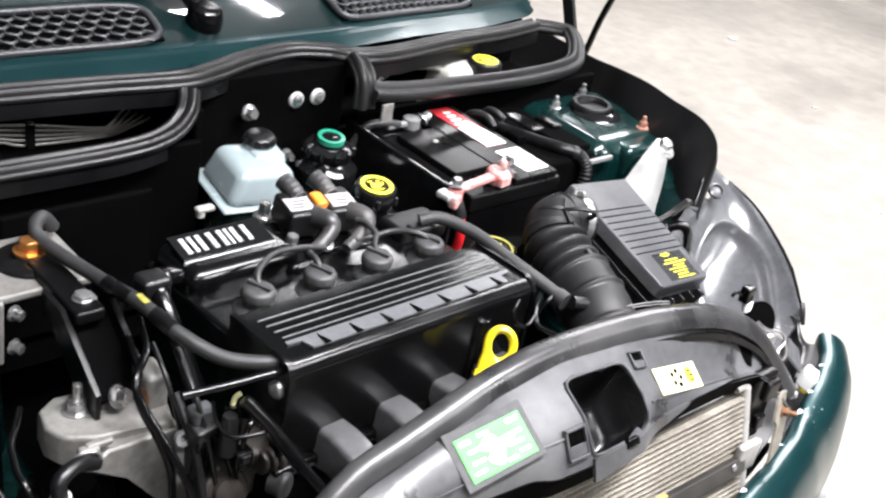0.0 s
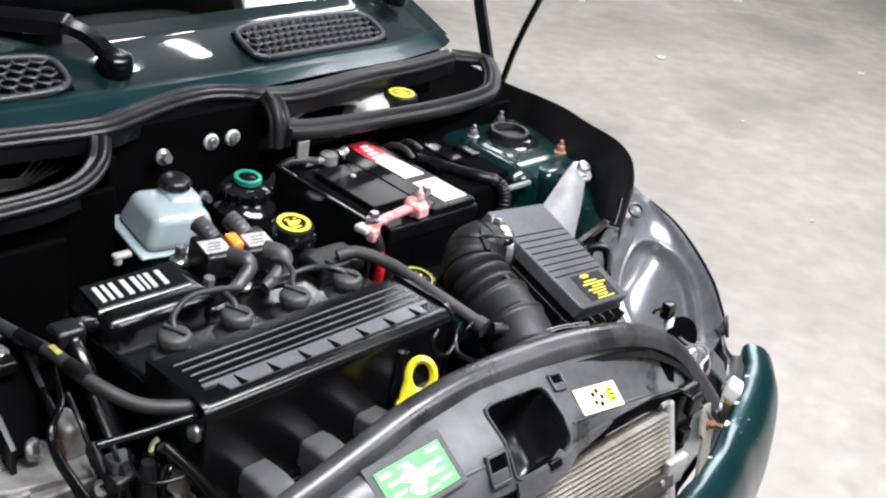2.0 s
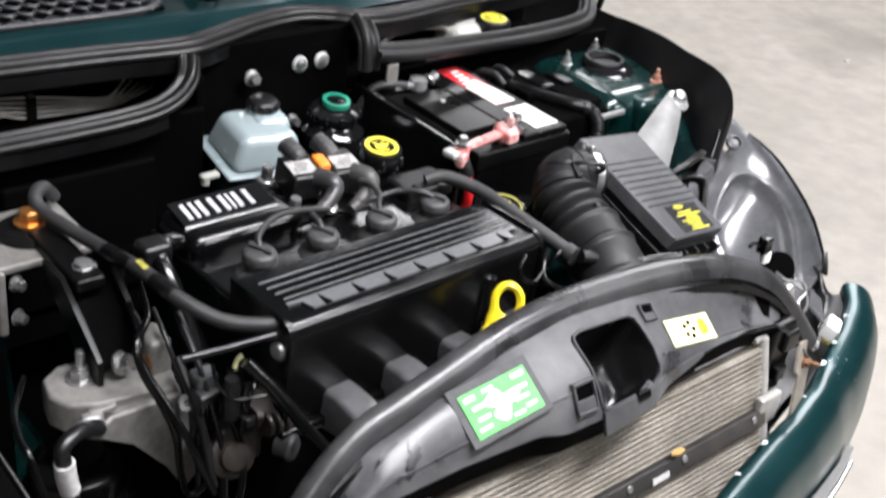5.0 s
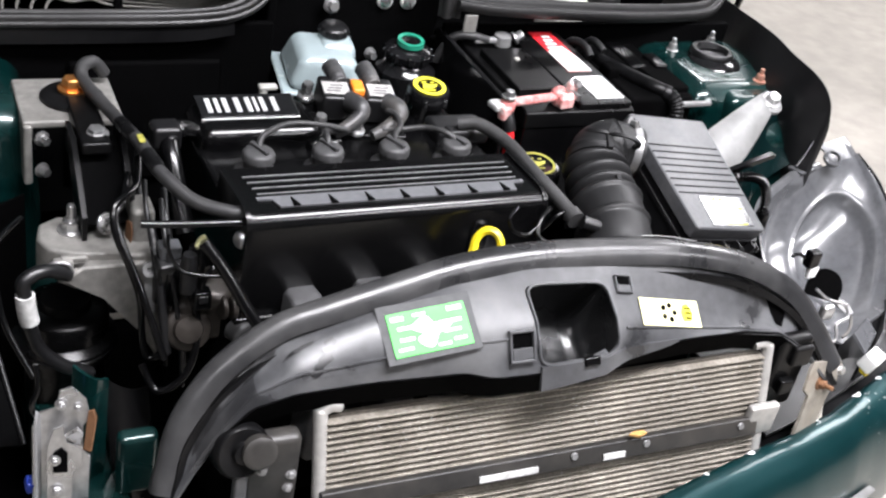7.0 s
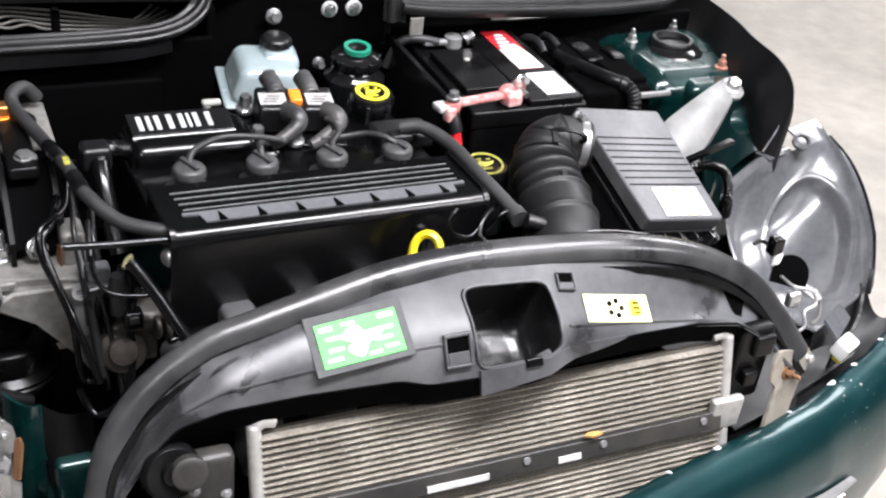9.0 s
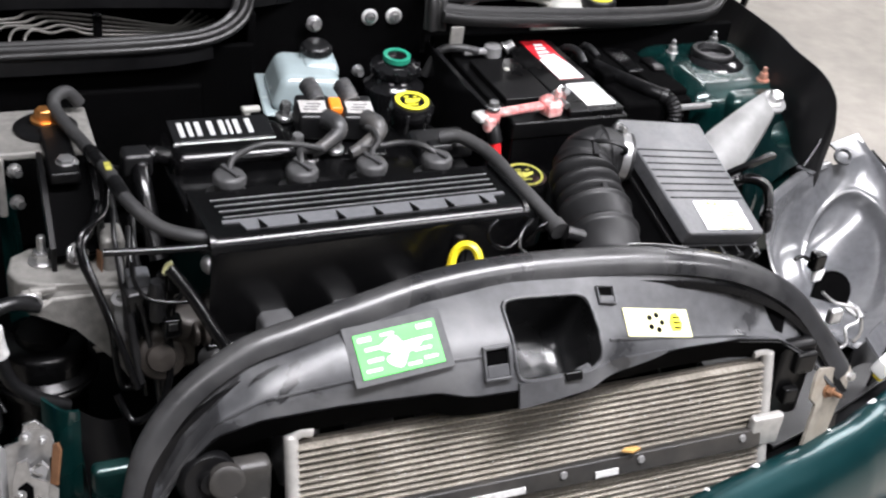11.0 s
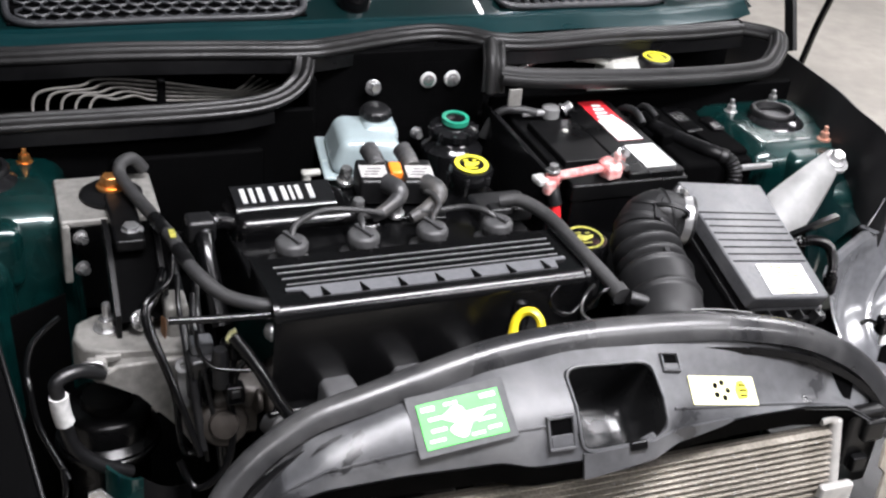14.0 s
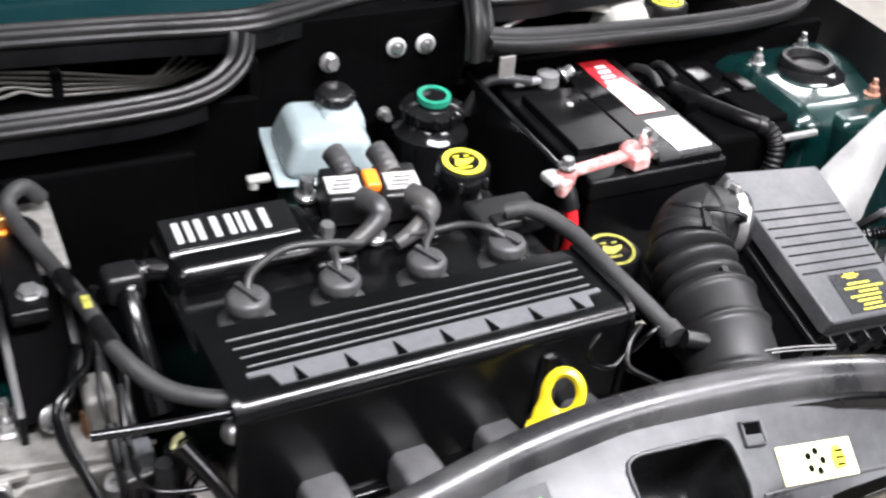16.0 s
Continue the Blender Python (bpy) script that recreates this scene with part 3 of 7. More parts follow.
def build_scuttle():
    """The painted panel below the windscreen, with two honeycomb grilles."""
    edge = [(0.0, 0.405, 0.892), (0.15, 0.405, 0.892), (0.3, 0.43, 0.885), (0.5, 0.46, 0.872), (0.65, 0.51, 0.86), (0.72, 0.56, 0.85)]

    def fn(u, v):
        d = lerp(-0.72, 0.72, u)
        _, y, z = (abs(d), *track(edge, abs(d)))
        w = 0.60 * v
        return Vector((CX + d, y + 0.24 * w, z + 0.055 * math.sin(w * math.pi / 2) + 0.012 * max(0.0, v - 0.88) / 0.12))
    part("scuttle_panel", sheet(bmesh.new(), fn, 72, 24, 0.003), M_TEAL_SHADED, BODY, "glossy green panel below the windscreen, darkened for shade", 60)

    # Lighter strip of the panel; a low ridge catches a highlight line.
    def lip(u, v):
        d = lerp(-0.70, 0.70, u)
        y, z = track(edge, abs(d))
        w = 0.16 * v - 0.05
        return Vector((CX + d, y + 0.24 * w - 0.003, z + 0.055 * math.sin(w * math.pi / 2) + 0.0030 - 0.004 * (1 - v) ** 2 + 0.0014 * math.exp(-((v - 0.72) / 0.10) ** 2)))
    part("scuttle_lip", sheet(bmesh.new(), lip, 60, 20, 0.002), M_LIP, BODY, "front lip of the scuttle, its green lightened for reflection", 60)

    def on(x, v):
        d = x - CX
        y, z = track(edge, abs(d))
        return Vector((x, y + 0.24 * v, z + 0.055 * math.sin(v * math.pi / 2) + 0.006))
    for s in (1, -1):
        # Dark backing stands for the shade seen through the mesh.
        grille = part("grille_back", sheet(bmesh.new(), lambda u, v: on(CX + s * lerp(*GRILLE_X[s], u), lerp(0.14, 0.42, v)) - Vector((0, 0, 0.002)), 12, 4, 0.003), M_DARK, BODY, "near-black sheet for the shade behind the grille")
        bm = bmesh.new()
        x0, x1 = GRILLE_X[s]
        v0, v1 = 0.12, 0.44
        loop = []
        for q in range(56):
            ang = 2 * math.pi * q / 56
            cu, cv = math.cos(ang), math.sin(ang)
            cu, cv = math.copysign(abs(cu) ** 0.30, cu), math.copysign(abs(cv) ** 0.5, cv)
            loop.append(on(CX + s * ((x0 + x1) / 2 + cu * (x1 - x0) / 2), (v0 + v1) / 2 + cv * (v1 - v0) / 2))
        tube(bm, loop, 0.0055, 0, 8, closed=True)
        for r in range(5):
            for k in range(16):
                xx, vv = lerp(x0 + 0.022, x1 - 0.022, (k + 0.5 * (r % 2)) / 15.6), lerp(v0 + 0.045, v1 - 0.045, r / 4)
                c = on(CX + s * xx, vv)
                tube(bm, [c + Vector((0.0125 * math.cos(q * math.pi / 3 + math.pi / 6), 0.0115 * math.sin(q * math.pi / 3 + math.pi / 6), 0.001 + 0.002 * math.sin(q * math.pi / 3 + math.pi / 6))) for q in range(6)], 0.0024, 0, 5, closed=True)
        part("grille", bm, M_GRILLE, BODY, "dark grey honeycomb plastic grille")

    def gfn(u, v):
        d = lerp(-0.68, 0.68, u)
        y, z = track(edge, abs(d))
        return Vector((CX + d, y + 0.150 + 0.60 * v, z + 0.050 + 0.36 * v))
    part("windscreen", sheet(bmesh.new(), gfn, 24, 4, 0.005), M_GLASS, BODY, "sloping windscreen glass")
    part("dashboard", box(bmesh.new(), (CX, 1.05, 0.87), (1.3, 0.6, 0.10), 0.03), M_DARK, BODY, "black dashboard behind the glass")
    for x, y, z in ((-0.03, 0.470, 0.912), (0.62, 0.60, 0.925)):
        wiper = thing("wiper", (x, y, z - 0.012), "black windscreen wiper arm and blade", "wiper", "windscreen wipers")
        bm = bmesh.new()
        turned(bm, (x, y, z - 0.012), (0, -0.2, 1), [(0.026, 0), (0.026, 0.024), (0.022, 0.038), (0.011, 0.043)], 20)
        swept(bm, [(x, y, z + 0.012), (x - 0.012, y + 0.020, z + 0.034), (x - 0.035, y + 0.045, z + 0.050), (x - 0.08, y + 0.075, z + 0.056), (x - 0.30, y + 0.17, z + 0.066), (x - 0.55, y + 0.22, z + 0.066)], [(-0.015, -0.005), (-0.011, 0.007), (0.011, 0.007), (0.015, -0.005)], 6, up=(0, -0.2, 1), scale=lambda u: 1.0 if u < 0.45 else 1.45)
        part("arm", bm, M_BLACK, wiper)
        bm = bmesh.new()
        tube(bm, [(x - 0.10, y + 0.16, z + 0.06), (x - 0.32, y + 0.21, z + 0.07), (x - 0.60, y + 0.24, z + 0.062)], 0.006, 4, 8)
        part("blade", bm, M_RUBBER, wiper, "rubber wiper blade")


def build_bonnet():
    """The open bonnet: hinged behind the bay, leaning forwards over it, unseen and pitched to shade it."""
    bonnet = thing("bonnet", (CX, 0.60, 1.16), "open dark green bonnet on two hinges, out of view, shading the bay", "bonnet")

    def fn(u, v):
        d = lerp(-0.73, 0.73, u)
        return Vector((CX + d, 0.62 - 0.54 * v + 0.06 * math.sin(math.pi * v), 1.16 + 0.78 * v + 0.04 * math.cos(math.pi * d / 1.46)))
    part("skin", sheet(bmesh.new(), fn, 24, 16, 0.012), M_UNDER, bonnet, "dull dark green underside", 60)
    for s in (1, -1):
        bm = bmesh.new()
        swept(bm, [mirrored(p, s) for p in ((0.768, 0.470, 0.80), (0.770, 0.500, 0.865), (0.772, 0.535, 0.94), (0.762, 0.56, 1.04), (0.750, 0.575, 1.12), (0.730, 0.60, 1.18))], [(-0.012, -0.004), (0.012, -0.004), (0.012, 0.004), (-0.012, 0.004)], 6, up=(1, 0, 0))
        part("hinge_arm", bm, M_BLACK_MATT, bonnet, "black steel hinge arm")


build_bonnet()
build_bumper()
build_sides()
build_firewall()
build_scuttle()


# ---- rubber seals ----
def build_seals():
    half = [(0.0, -0.216, 0.780), (0.10, -0.218, 0.778), (0.19, -0.225, 0.773), (0.28, -0.234, 0.757), (0.345, -0.242, 0.730), (0.39, -0.252, 0.700), (0.43, -0.268, 0.655), (0.462, -0.287, 0.610)]
    pts = [(-0.398, -0.297, 0.588), (-0.392, -0.287, 0.609), (-0.375, -0.268, 0.656), (-0.335, -0.251, 0.703), (-0.276, -0.240, 0.738), (-0.217, -0.236, 0.753), (-0.156, -0.230, 0.764), (-0.075, -0.221, 0.776)] + [(CX + x, y, z) for x, y, z in half]
    bm = bmesh.new()
    bead = [(-0.019, -0.012), (-0.018, 0.000), (-0.013, 0.008), (-0.005, 0.0135), (0.004, 0.0135), (0.0095, 0.0095), (0.0115, 0.0065), (0.0150, 0.0045), (0.0195, -0.003), (0.0195, -0.012), (0.008, -0.016), (-0.008, -0.016)]
    seal = thing("bonnet_seal", (CX, -0.22, 0.60), "thick worn grey rubber bonnet seal along the front panel", "seal")
    part("bead", swept(bm, pts, [(-x, y) for x, y in bead][::-1], 10, up=(0, 0.25, 1), scale=lambda u: 0.84 + 0.16 * min(1.0, max(0.0, (u - 0.25) / 0.25))), M_SEAL, seal, "rounded rubber bead", 50)
    part("flange", swept(bmesh.new(), [(x, y - 0.012, z - 0.022) for x, y, z in pts], [(-0.012, -0.004), (0.012, -0.004), (0.012, 0.004), (-0.012, 0.004)], 8, up=(0, 0.25, 1)), M_RUBBER, seal, "thin clamped flange")
    # the seal round the two cowl chambers
    rear = [(-0.70, 0.462, 0.866), (-0.52, 0.404, 0.880), (-0.39, 0.374, 0.892), (-0.25, 0.353, 0.896), (-0.14, 0.334, 0.899), (-0.08, 0.350, 0.897), (0.0, 0.385, 0.892), (0.07, 0.395, 0.892), (0.12, 0.375, 0.893), (0.155, 0.350, 0.892), (0.22, 0.350, 0.888), (0.36, 0.385, 0.878), (0.52, 0.425, 0.862), (0.655, 0.470, 0.848)]
    rib = [(p.x, p.y) for p in curve_points([(-0.018, -0.012, 0), (-0.020, 0.000, 0), (-0.015, 0.0065, 0), (-0.009, 0.0045, 0), (-0.005, 0.0040, 0), (-0.001, 0.0085, 0), (0.006, 0.0120, 0), (0.012, 0.0085, 0), (0.0145, 0.0035, 0), (0.019, 0.001, 0), (0.019, -0.006, 0), (0.013, -0.012, 0)], 3)]
    seal = thing("cowl_seal", (0.0, 0.34, 0.82), "ribbed black rubber seal looped round the cowl chambers", "seal")
    slim = [(x * 0.82, y * 0.85) for x, y in rib]
    part("rear_run", swept(bmesh.new(), rear, [(x * 0.80, y * 0.85) for x, y in rib], 8, up=(0, -0.3, 1)), M_COWLSEAL, seal, "", 60)
    part("side_run", swept(bmesh.new(), [(0.655, 0.470, 0.848), (0.690, 0.430, 0.850), (0.688, 0.408, 0.848), (0.652, 0.362, 0.841), (0.600, 0.330, 0.834), (0.45, 0.302, 0.842), (0.30, 0.289, 0.853), (0.19, 0.283, 0.862), (0.135, 0.285, 0.869)], slim, 8, up=(0, -0.3, 1)), M_COWLSEAL, seal, "", 60)
    flap = [(-0.002, -0.026), (0.002, -0.026), (0.002, 0.0), (-0.002, 0.0)]
    part("skirt", swept(bmesh.new(), [(x, y - 0.010, z - 0.004) for x, y, z in rear], flap, 8, up=(0, 0, 1)), M_RUBBER, seal, "hanging rubber skirt")
    part("skirt", swept(bmesh.new(), [(-0.70, 0.292, 0.820), (-0.54, 0.281, 0.833), (-0.40, 0.273, 0.837), (-0.26, 0.270, 0.840), (-0.19, 0.278, 0.845)], flap, 8, up=(0, 0, 1)), M_RUBBER, seal, "hanging rubber skirt")
    part("knuckle", swept(bmesh.new(), [(0.150, 0.350, 0.888), (0.136, 0.320, 0.894), (0.128, 0.292, 0.878), (0.128, 0.288, 0.840)], slim, 6), M_COWLSEAL, seal, "", 60)
    part("front_run", swept(bmesh.new(), [(-0.70, 0.300, 0.825), (-0.54, 0.288, 0.838), (-0.40, 0.280, 0.842), (-0.26, 0.276, 0.845), (-0.19, 0.284, 0.850), (-0.150, 0.302, 0.866), (-0.138, 0.318, 0.892)], [(x * 0.72, y * 0.80) for x, y in rib], 8, up=(0, -0.3, 1)), M_COWLSEAL, seal, "", 60)


build_seals()


# ---- front panel, radiator, lamp well ----


def build_front_panel():
    panel = thing("front_panel", (CX, -0.28, 0.60), "dusty dark grey plastic front panel carrying two stickers", "panel")
    # outline of the sloping face in its own plane: x along the car, y up the slope
    top = [(0.0, -0.226, 0.780), (0.10, -0.228, 0.777), (0.19, -0.235, 0.770), (0.28, -0.244, 0.752), (0.345, -0.252, 0.722), (0.39, -0.262, 0.690), (0.43, -0.278, 0.64), (0.46, -0.298, 0.60)]
    top_left = [(0.0, -0.226, 0.780), (0.10, -0.231, 0.771), (0.17, -0.240, 0.756), (0.23, -0.246, 0.744), (0.29, -0.250, 0.728), (0.348, -0.261, 0.692), (0.388, -0.278, 0.645), (0.405, -0.297, 0.599)]
    low = [(0.0, -0.324, 0.701), (0.07, -0.322, 0.702), (0.10, -0.312, 0.706), (0.20, -0.302, 0.702), (0.28, -0.298, 0.697), (0.345, -0.296, 0.684), (0.39, -0.300, 0.655), (0.43, -0.306, 0.615), (0.46, -0.315, 0.586)]

    mid = [(0.0, -0.263, 0.764), (0.10, -0.263, 0.759), (0.20, -0.265, 0.742), (0.28, -0.268, 0.718), (0.345, -0.270, 0.690), (0.39, -0.281, 0.665), (0.43, -0.291, 0.62), (0.46, -0.305, 0.59)]
    brow = [(0.0, -0.302, 0.742), (0.10, -0.299, 0.736), (0.20, -0.292, 0.720), (0.28, -0.289, 0.706), (0.345, -0.288, 0.688), (0.39, -0.294, 0.656), (0.43, -0.301, 0.616), (0.46, -0.312, 0.587)]

    def face(d, v):
        x = d if d > -0.28 else -0.28 + 0.69 * (d + 0.28)
        rows = [Vector((0, *track(r, abs(d)))) for r in (top, mid, brow, low)]
        if d < 0:
            rows[0] = Vector((0, *track(top_left, abs(x))))
        for r in rows[1:3]:
            r.z -= 0.035 * d if abs(d) < 0.28 else 0.035 * 0.28 * (1 if d > 0 else -1) * max(0.0, (0.46 - abs(d)) / 0.18)
        k = min(int(v * 3), 2)
        u = v * 3 - k
        a, b, c, e = rows[max(k - 1, 0)], rows[k], rows[k + 1], rows[min(k + 2, 3)]
        p = 0.5 * ((2 * b) + (c - a) * u + (2 * a - 5 * b + 4 * c - e) * u * u + (3 * b - a - 3 * c + e) * u ** 3)
        return Vector((CX + x, p.y, p.z))

    def on_face(d, v, lift=0.0012):
        """A pose on the face, its z pointing out of it."""
        p = face(d, v)
        m = frame_on(p, face(d + 0.02, v) - face(d - 0.02, v), face(d, v - 0.05) - face(d, v + 0.05))
        return m @ pose(0, 0, lift)
    # pieces of the face round the latch pocket
    x0, x1, v0, v1 = -0.019, 0.091, 0.25, 0.94
    bm = bmesh.new()
    sheet(bm, lambda u, v: face(lerp(-0.46, x0, u), v), 40, 12, 0.004)
    sheet(bm, lambda u, v: face(lerp(x1, 0.46, u), v), 40, 12, 0.004)
    sheet(bm, lambda u, v: face(lerp(x0, x1, u), v * v0), 8, 3, 0.004)
    sheet(bm, lambda u, v: face(lerp(x0, x1, u), lerp(v1, 1, v)), 8, 2, 0.004)
    part("face", bm, M_PANEL, panel, "dusty grey sloping face")
    def mouth(u, k=1.0, p=0.26):
        a = 2 * math.pi * u
        cu, cv = math.cos(a), math.sin(a)
        return ((x0 + x1) / 2 + k * math.copysign(abs(cu) ** p, cu) * (x1 - x0) / 2, (v0 + v1) / 2 + k * math.copysign(abs(cv) ** p, cv) * (v1 - v0) / 2)

    def square(u):
        a = 2 * math.pi * u
        cu, cv = math.cos(a), math.sin(a)
        g = 1 / max(abs(cu), abs(cv))
        return ((x0 + x1) / 2 + cu * g * (x1 - x0) / 2, (v0 + v1) / 2 + cv * g * (v1 - v0) / 2)

    def collar(u, v):
        a, b = mouth(u, 0.96), square(u)
        return face(lerp(a[0], b[0], v), lerp(a[1], b[1], v))
    part("pocket_collar", sheet(bmesh.new(), collar, 64, 2, 0.004), M_PANEL, panel)

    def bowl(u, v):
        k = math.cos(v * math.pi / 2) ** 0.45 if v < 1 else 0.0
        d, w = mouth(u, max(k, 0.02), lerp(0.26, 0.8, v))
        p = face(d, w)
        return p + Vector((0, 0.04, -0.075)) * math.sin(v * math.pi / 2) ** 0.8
    # Bowl given a far darker colour than the face round it.
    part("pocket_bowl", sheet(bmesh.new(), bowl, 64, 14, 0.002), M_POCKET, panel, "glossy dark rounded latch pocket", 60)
    bm = bmesh.new()
    tube(bm, [face(*mouth(k / 64, 0.96)) + Vector((0, -0.001, 0.001)) for k in range(64)], 0.0018, 0, 6, closed=True)
    part("pocket_rim", bm, M_PANEL, panel)
    # Thin bead added along the fold so that it draws a highlight line.
    for a, b in ((-0.43, -0.03), (0.10, 0.33)):
        part("crease", tube(bmesh.new(), [face(lerp(a, b, k / 24), 0.70) + Vector((0, -0.0008, 0.0004)) for k in range(25)], 0.0016, 0, 6), M_PANEL, panel, "rounded crease along the face")
    # tongue and catch below the pocket
    part("tongue", sheet(bmesh.new(), lambda u, v: face(lerp(-0.015, 0.175, u), 0.93 + 0.07 * v) + Vector((0, -0.004 - 0.006 * v * (1 - u), 0.002 - 0.020 * v * (1 - u) ** 0.6)), 16, 4, 0.004), M_PANEL, panel, "grey tongue below the pocket")
    m = on_face(0.048, 0.94, 0.004)
    bm = bmesh.new()
    box(bm, (0, 0, 0), (0.020, 0.010, 0.007), 0.0015, m)
    part("catch", bm, M_BLACK, panel, "small black catch")
    # Flat near-black triangle: the shade of a recess, without the recess.
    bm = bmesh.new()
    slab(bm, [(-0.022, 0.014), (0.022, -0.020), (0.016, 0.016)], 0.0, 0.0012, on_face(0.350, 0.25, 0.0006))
    part("dark_gusset", bm, M_DARK, panel, "dark triangle painted for a recess's shade")
    # lower skirt over the radiator, near-black for the shade under the lip
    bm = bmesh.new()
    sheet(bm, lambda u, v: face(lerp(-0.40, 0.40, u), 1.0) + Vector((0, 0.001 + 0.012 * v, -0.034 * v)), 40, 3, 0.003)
    part("skirt", bm, M_DARK, panel, "near-black sheet for the shaded gap under the face")
    # dark patches on the dusty face
    for d0, d1, va, vb, w, seed in ((-0.30, -0.425, 0.16, 0.34, 0.20, 1.0), (-0.238, -0.262, 0.34, 0.80, 0.06, 5.0), (-0.262, -0.290, 0.30, 0.42, 0.07, 9.0)):
        def patch_point(u, v):
            h = w * (0.12 + 0.88 * math.sin(math.pi * u * 0.999) ** 0.5) * (1 + 0.5 * noise.noise(Vector((u * 5, v * 3, seed))))
            k = 0.045 * noise.noise(Vector((u * 7, 0.3 * v, seed + 2)))
            if abs(d1 - d0) > 0.1:
                p = face(lerp(d0, d1, u), lerp(va, vb, u) + h * (v - 0.5) + k)
            else:
                p = face(lerp(d0, d1, u) + 0.25 * h * (v - 0.5) + 0.2 * k, lerp(va, vb, u))
            return p + Vector((0, -0.0012, 0.0016))
        part("damp_smear", sheet(bmesh.new(), patch_point, 30, 5, 0), M_DARK_PATCH, panel, "dark patch on the face", 60)
    # small recesses: raised frames whose floors are painted near-black for shade
    for d, v, w, h in ((0.111, 0.29, 0.011, 0.011), (-0.038, 0.76, 0.015, 0.018)):
        m = on_face(d, v, 0.0)
        bm = bmesh.new()
        for c, q in (((0, h * 0.9, 0.002), (w * 2.0, h * 0.2, 0.007)), ((0, -h * 0.9, 0.002), (w * 2.0, h * 0.2, 0.007)), ((w * 0.9, 0, 0.002), (w * 0.2, h * 1.9, 0.007)), ((-w * 0.9, 0, 0.0015), (w * 0.2, h * 1.9, 0.006))):
            box(bm, c, q, 0.001, m)
        lug = part("lug", bm, M_PANEL, panel)
        part("slot", box(bmesh.new(), (0, 0, 0.001), (w * 1.7, h * 1.7, 0.002), 0, m), M_DARK, lug, "square slot floor darkened for shade")
        part("step", box(bmesh.new(), (0.0, -h * 0.45, 0.003), (w * 1.6, h * 0.7, 0.003), 0.0008, m), M_PANEL, lug)
    # green sticker in its frame
    m = on_face(-0.1375, 0.52, 0.0015)
    part("sticker_pad", box(bmesh.new(), (0, 0.002, -0.0018), (0.104, 0.064, 0.0018), 0.001, m), M_PAD, panel, "raised grey pad under the sticker")
    st = part("green_sticker", box(bmesh.new(), (0, 0, 0), (0.086, 0.047, 0.0012), 0.0003, m), M_GREEN, panel, "bright green sticker with white blot for print lost in glare")
    # White blot stands for print blown out by bright light.
    bm = bmesh.new()
    slab(bm, [(0.014 * (1 + 0.35 * math.sin(3 * a + 1) + 0.2 * math.sin(5 * a)) * math.cos(a) * 1.25, 0.013 * (1 + 0.30 * math.sin(3 * a + 1) + 0.25 * math.cos(4 * a)) * math.sin(a)) for a in [2 * math.pi * k / 40 for k in range(40)]], 0.0005, 0.0012, m)
    part("print_blot", bm, M_PALEGREEN, st, "white blot for print lost in glare")
    for x, y, w, h in ((-0.024, 0.006, 0.020, 0.0035), (-0.026, -0.006, 0.016, 0.0035), (0.026, 0.005, 0.020, 0.0035), (0.024, -0.005, 0.018, 0.003), (-0.032, 0.017, 0.014, 0.0045), (0.031, 0.018, 0.016, 0.0045), (-0.030, -0.016, 0.016, 0.003), (0.030, -0.015, 0.014, 0.003), (-0.008, 0.018, 0.014, 0.003), (0.012, -0.018, 0.014, 0.003)):
        part("print_bar", box(bmesh.new(), (x, y, 0.001), (w, h, 0.0006), 0.0002, m), M_PALEGREEN, st)
    # pale sticker with dark marks
    m = on_face(0.1705, 0.53, 0.0015)
    st = part("pale_sticker", box(bmesh.new(), (0, 0, 0), (0.091, 0.033, 0.0012), 0.0003, m), M_PALEY, panel, "pale yellow warning sticker with black and yellow marks")
    for k in range(5):
        a = 2 * math.pi * k / 5
        bm = bmesh.new()
        turned(bm, (-0.004 + 0.009 * math.cos(a), 0.009 * math.sin(a), 0.001), (0, 0, 1), [(0.0034, 0), (0.0034, 0.0006)], 10, m)
        part("fan_mark", bm, M_BLACK, st)
    part("hand_mark", slab(bmesh.new(), [(0.018, -0.010), (0.030, -0.009), (0.034, 0.0), (0.028, 0.012), (0.020, 0.010), (0.016, 0.0)], 0.0008, 0.0016, m), M_YELLOWINK, st)
    for y in (-0.006, 0.0, 0.006):
        part("print_bar", box(bmesh.new(), (0.026, y, 0.002), (0.010, 0.002, 0.0006), 0, m), M_BLACK, st)


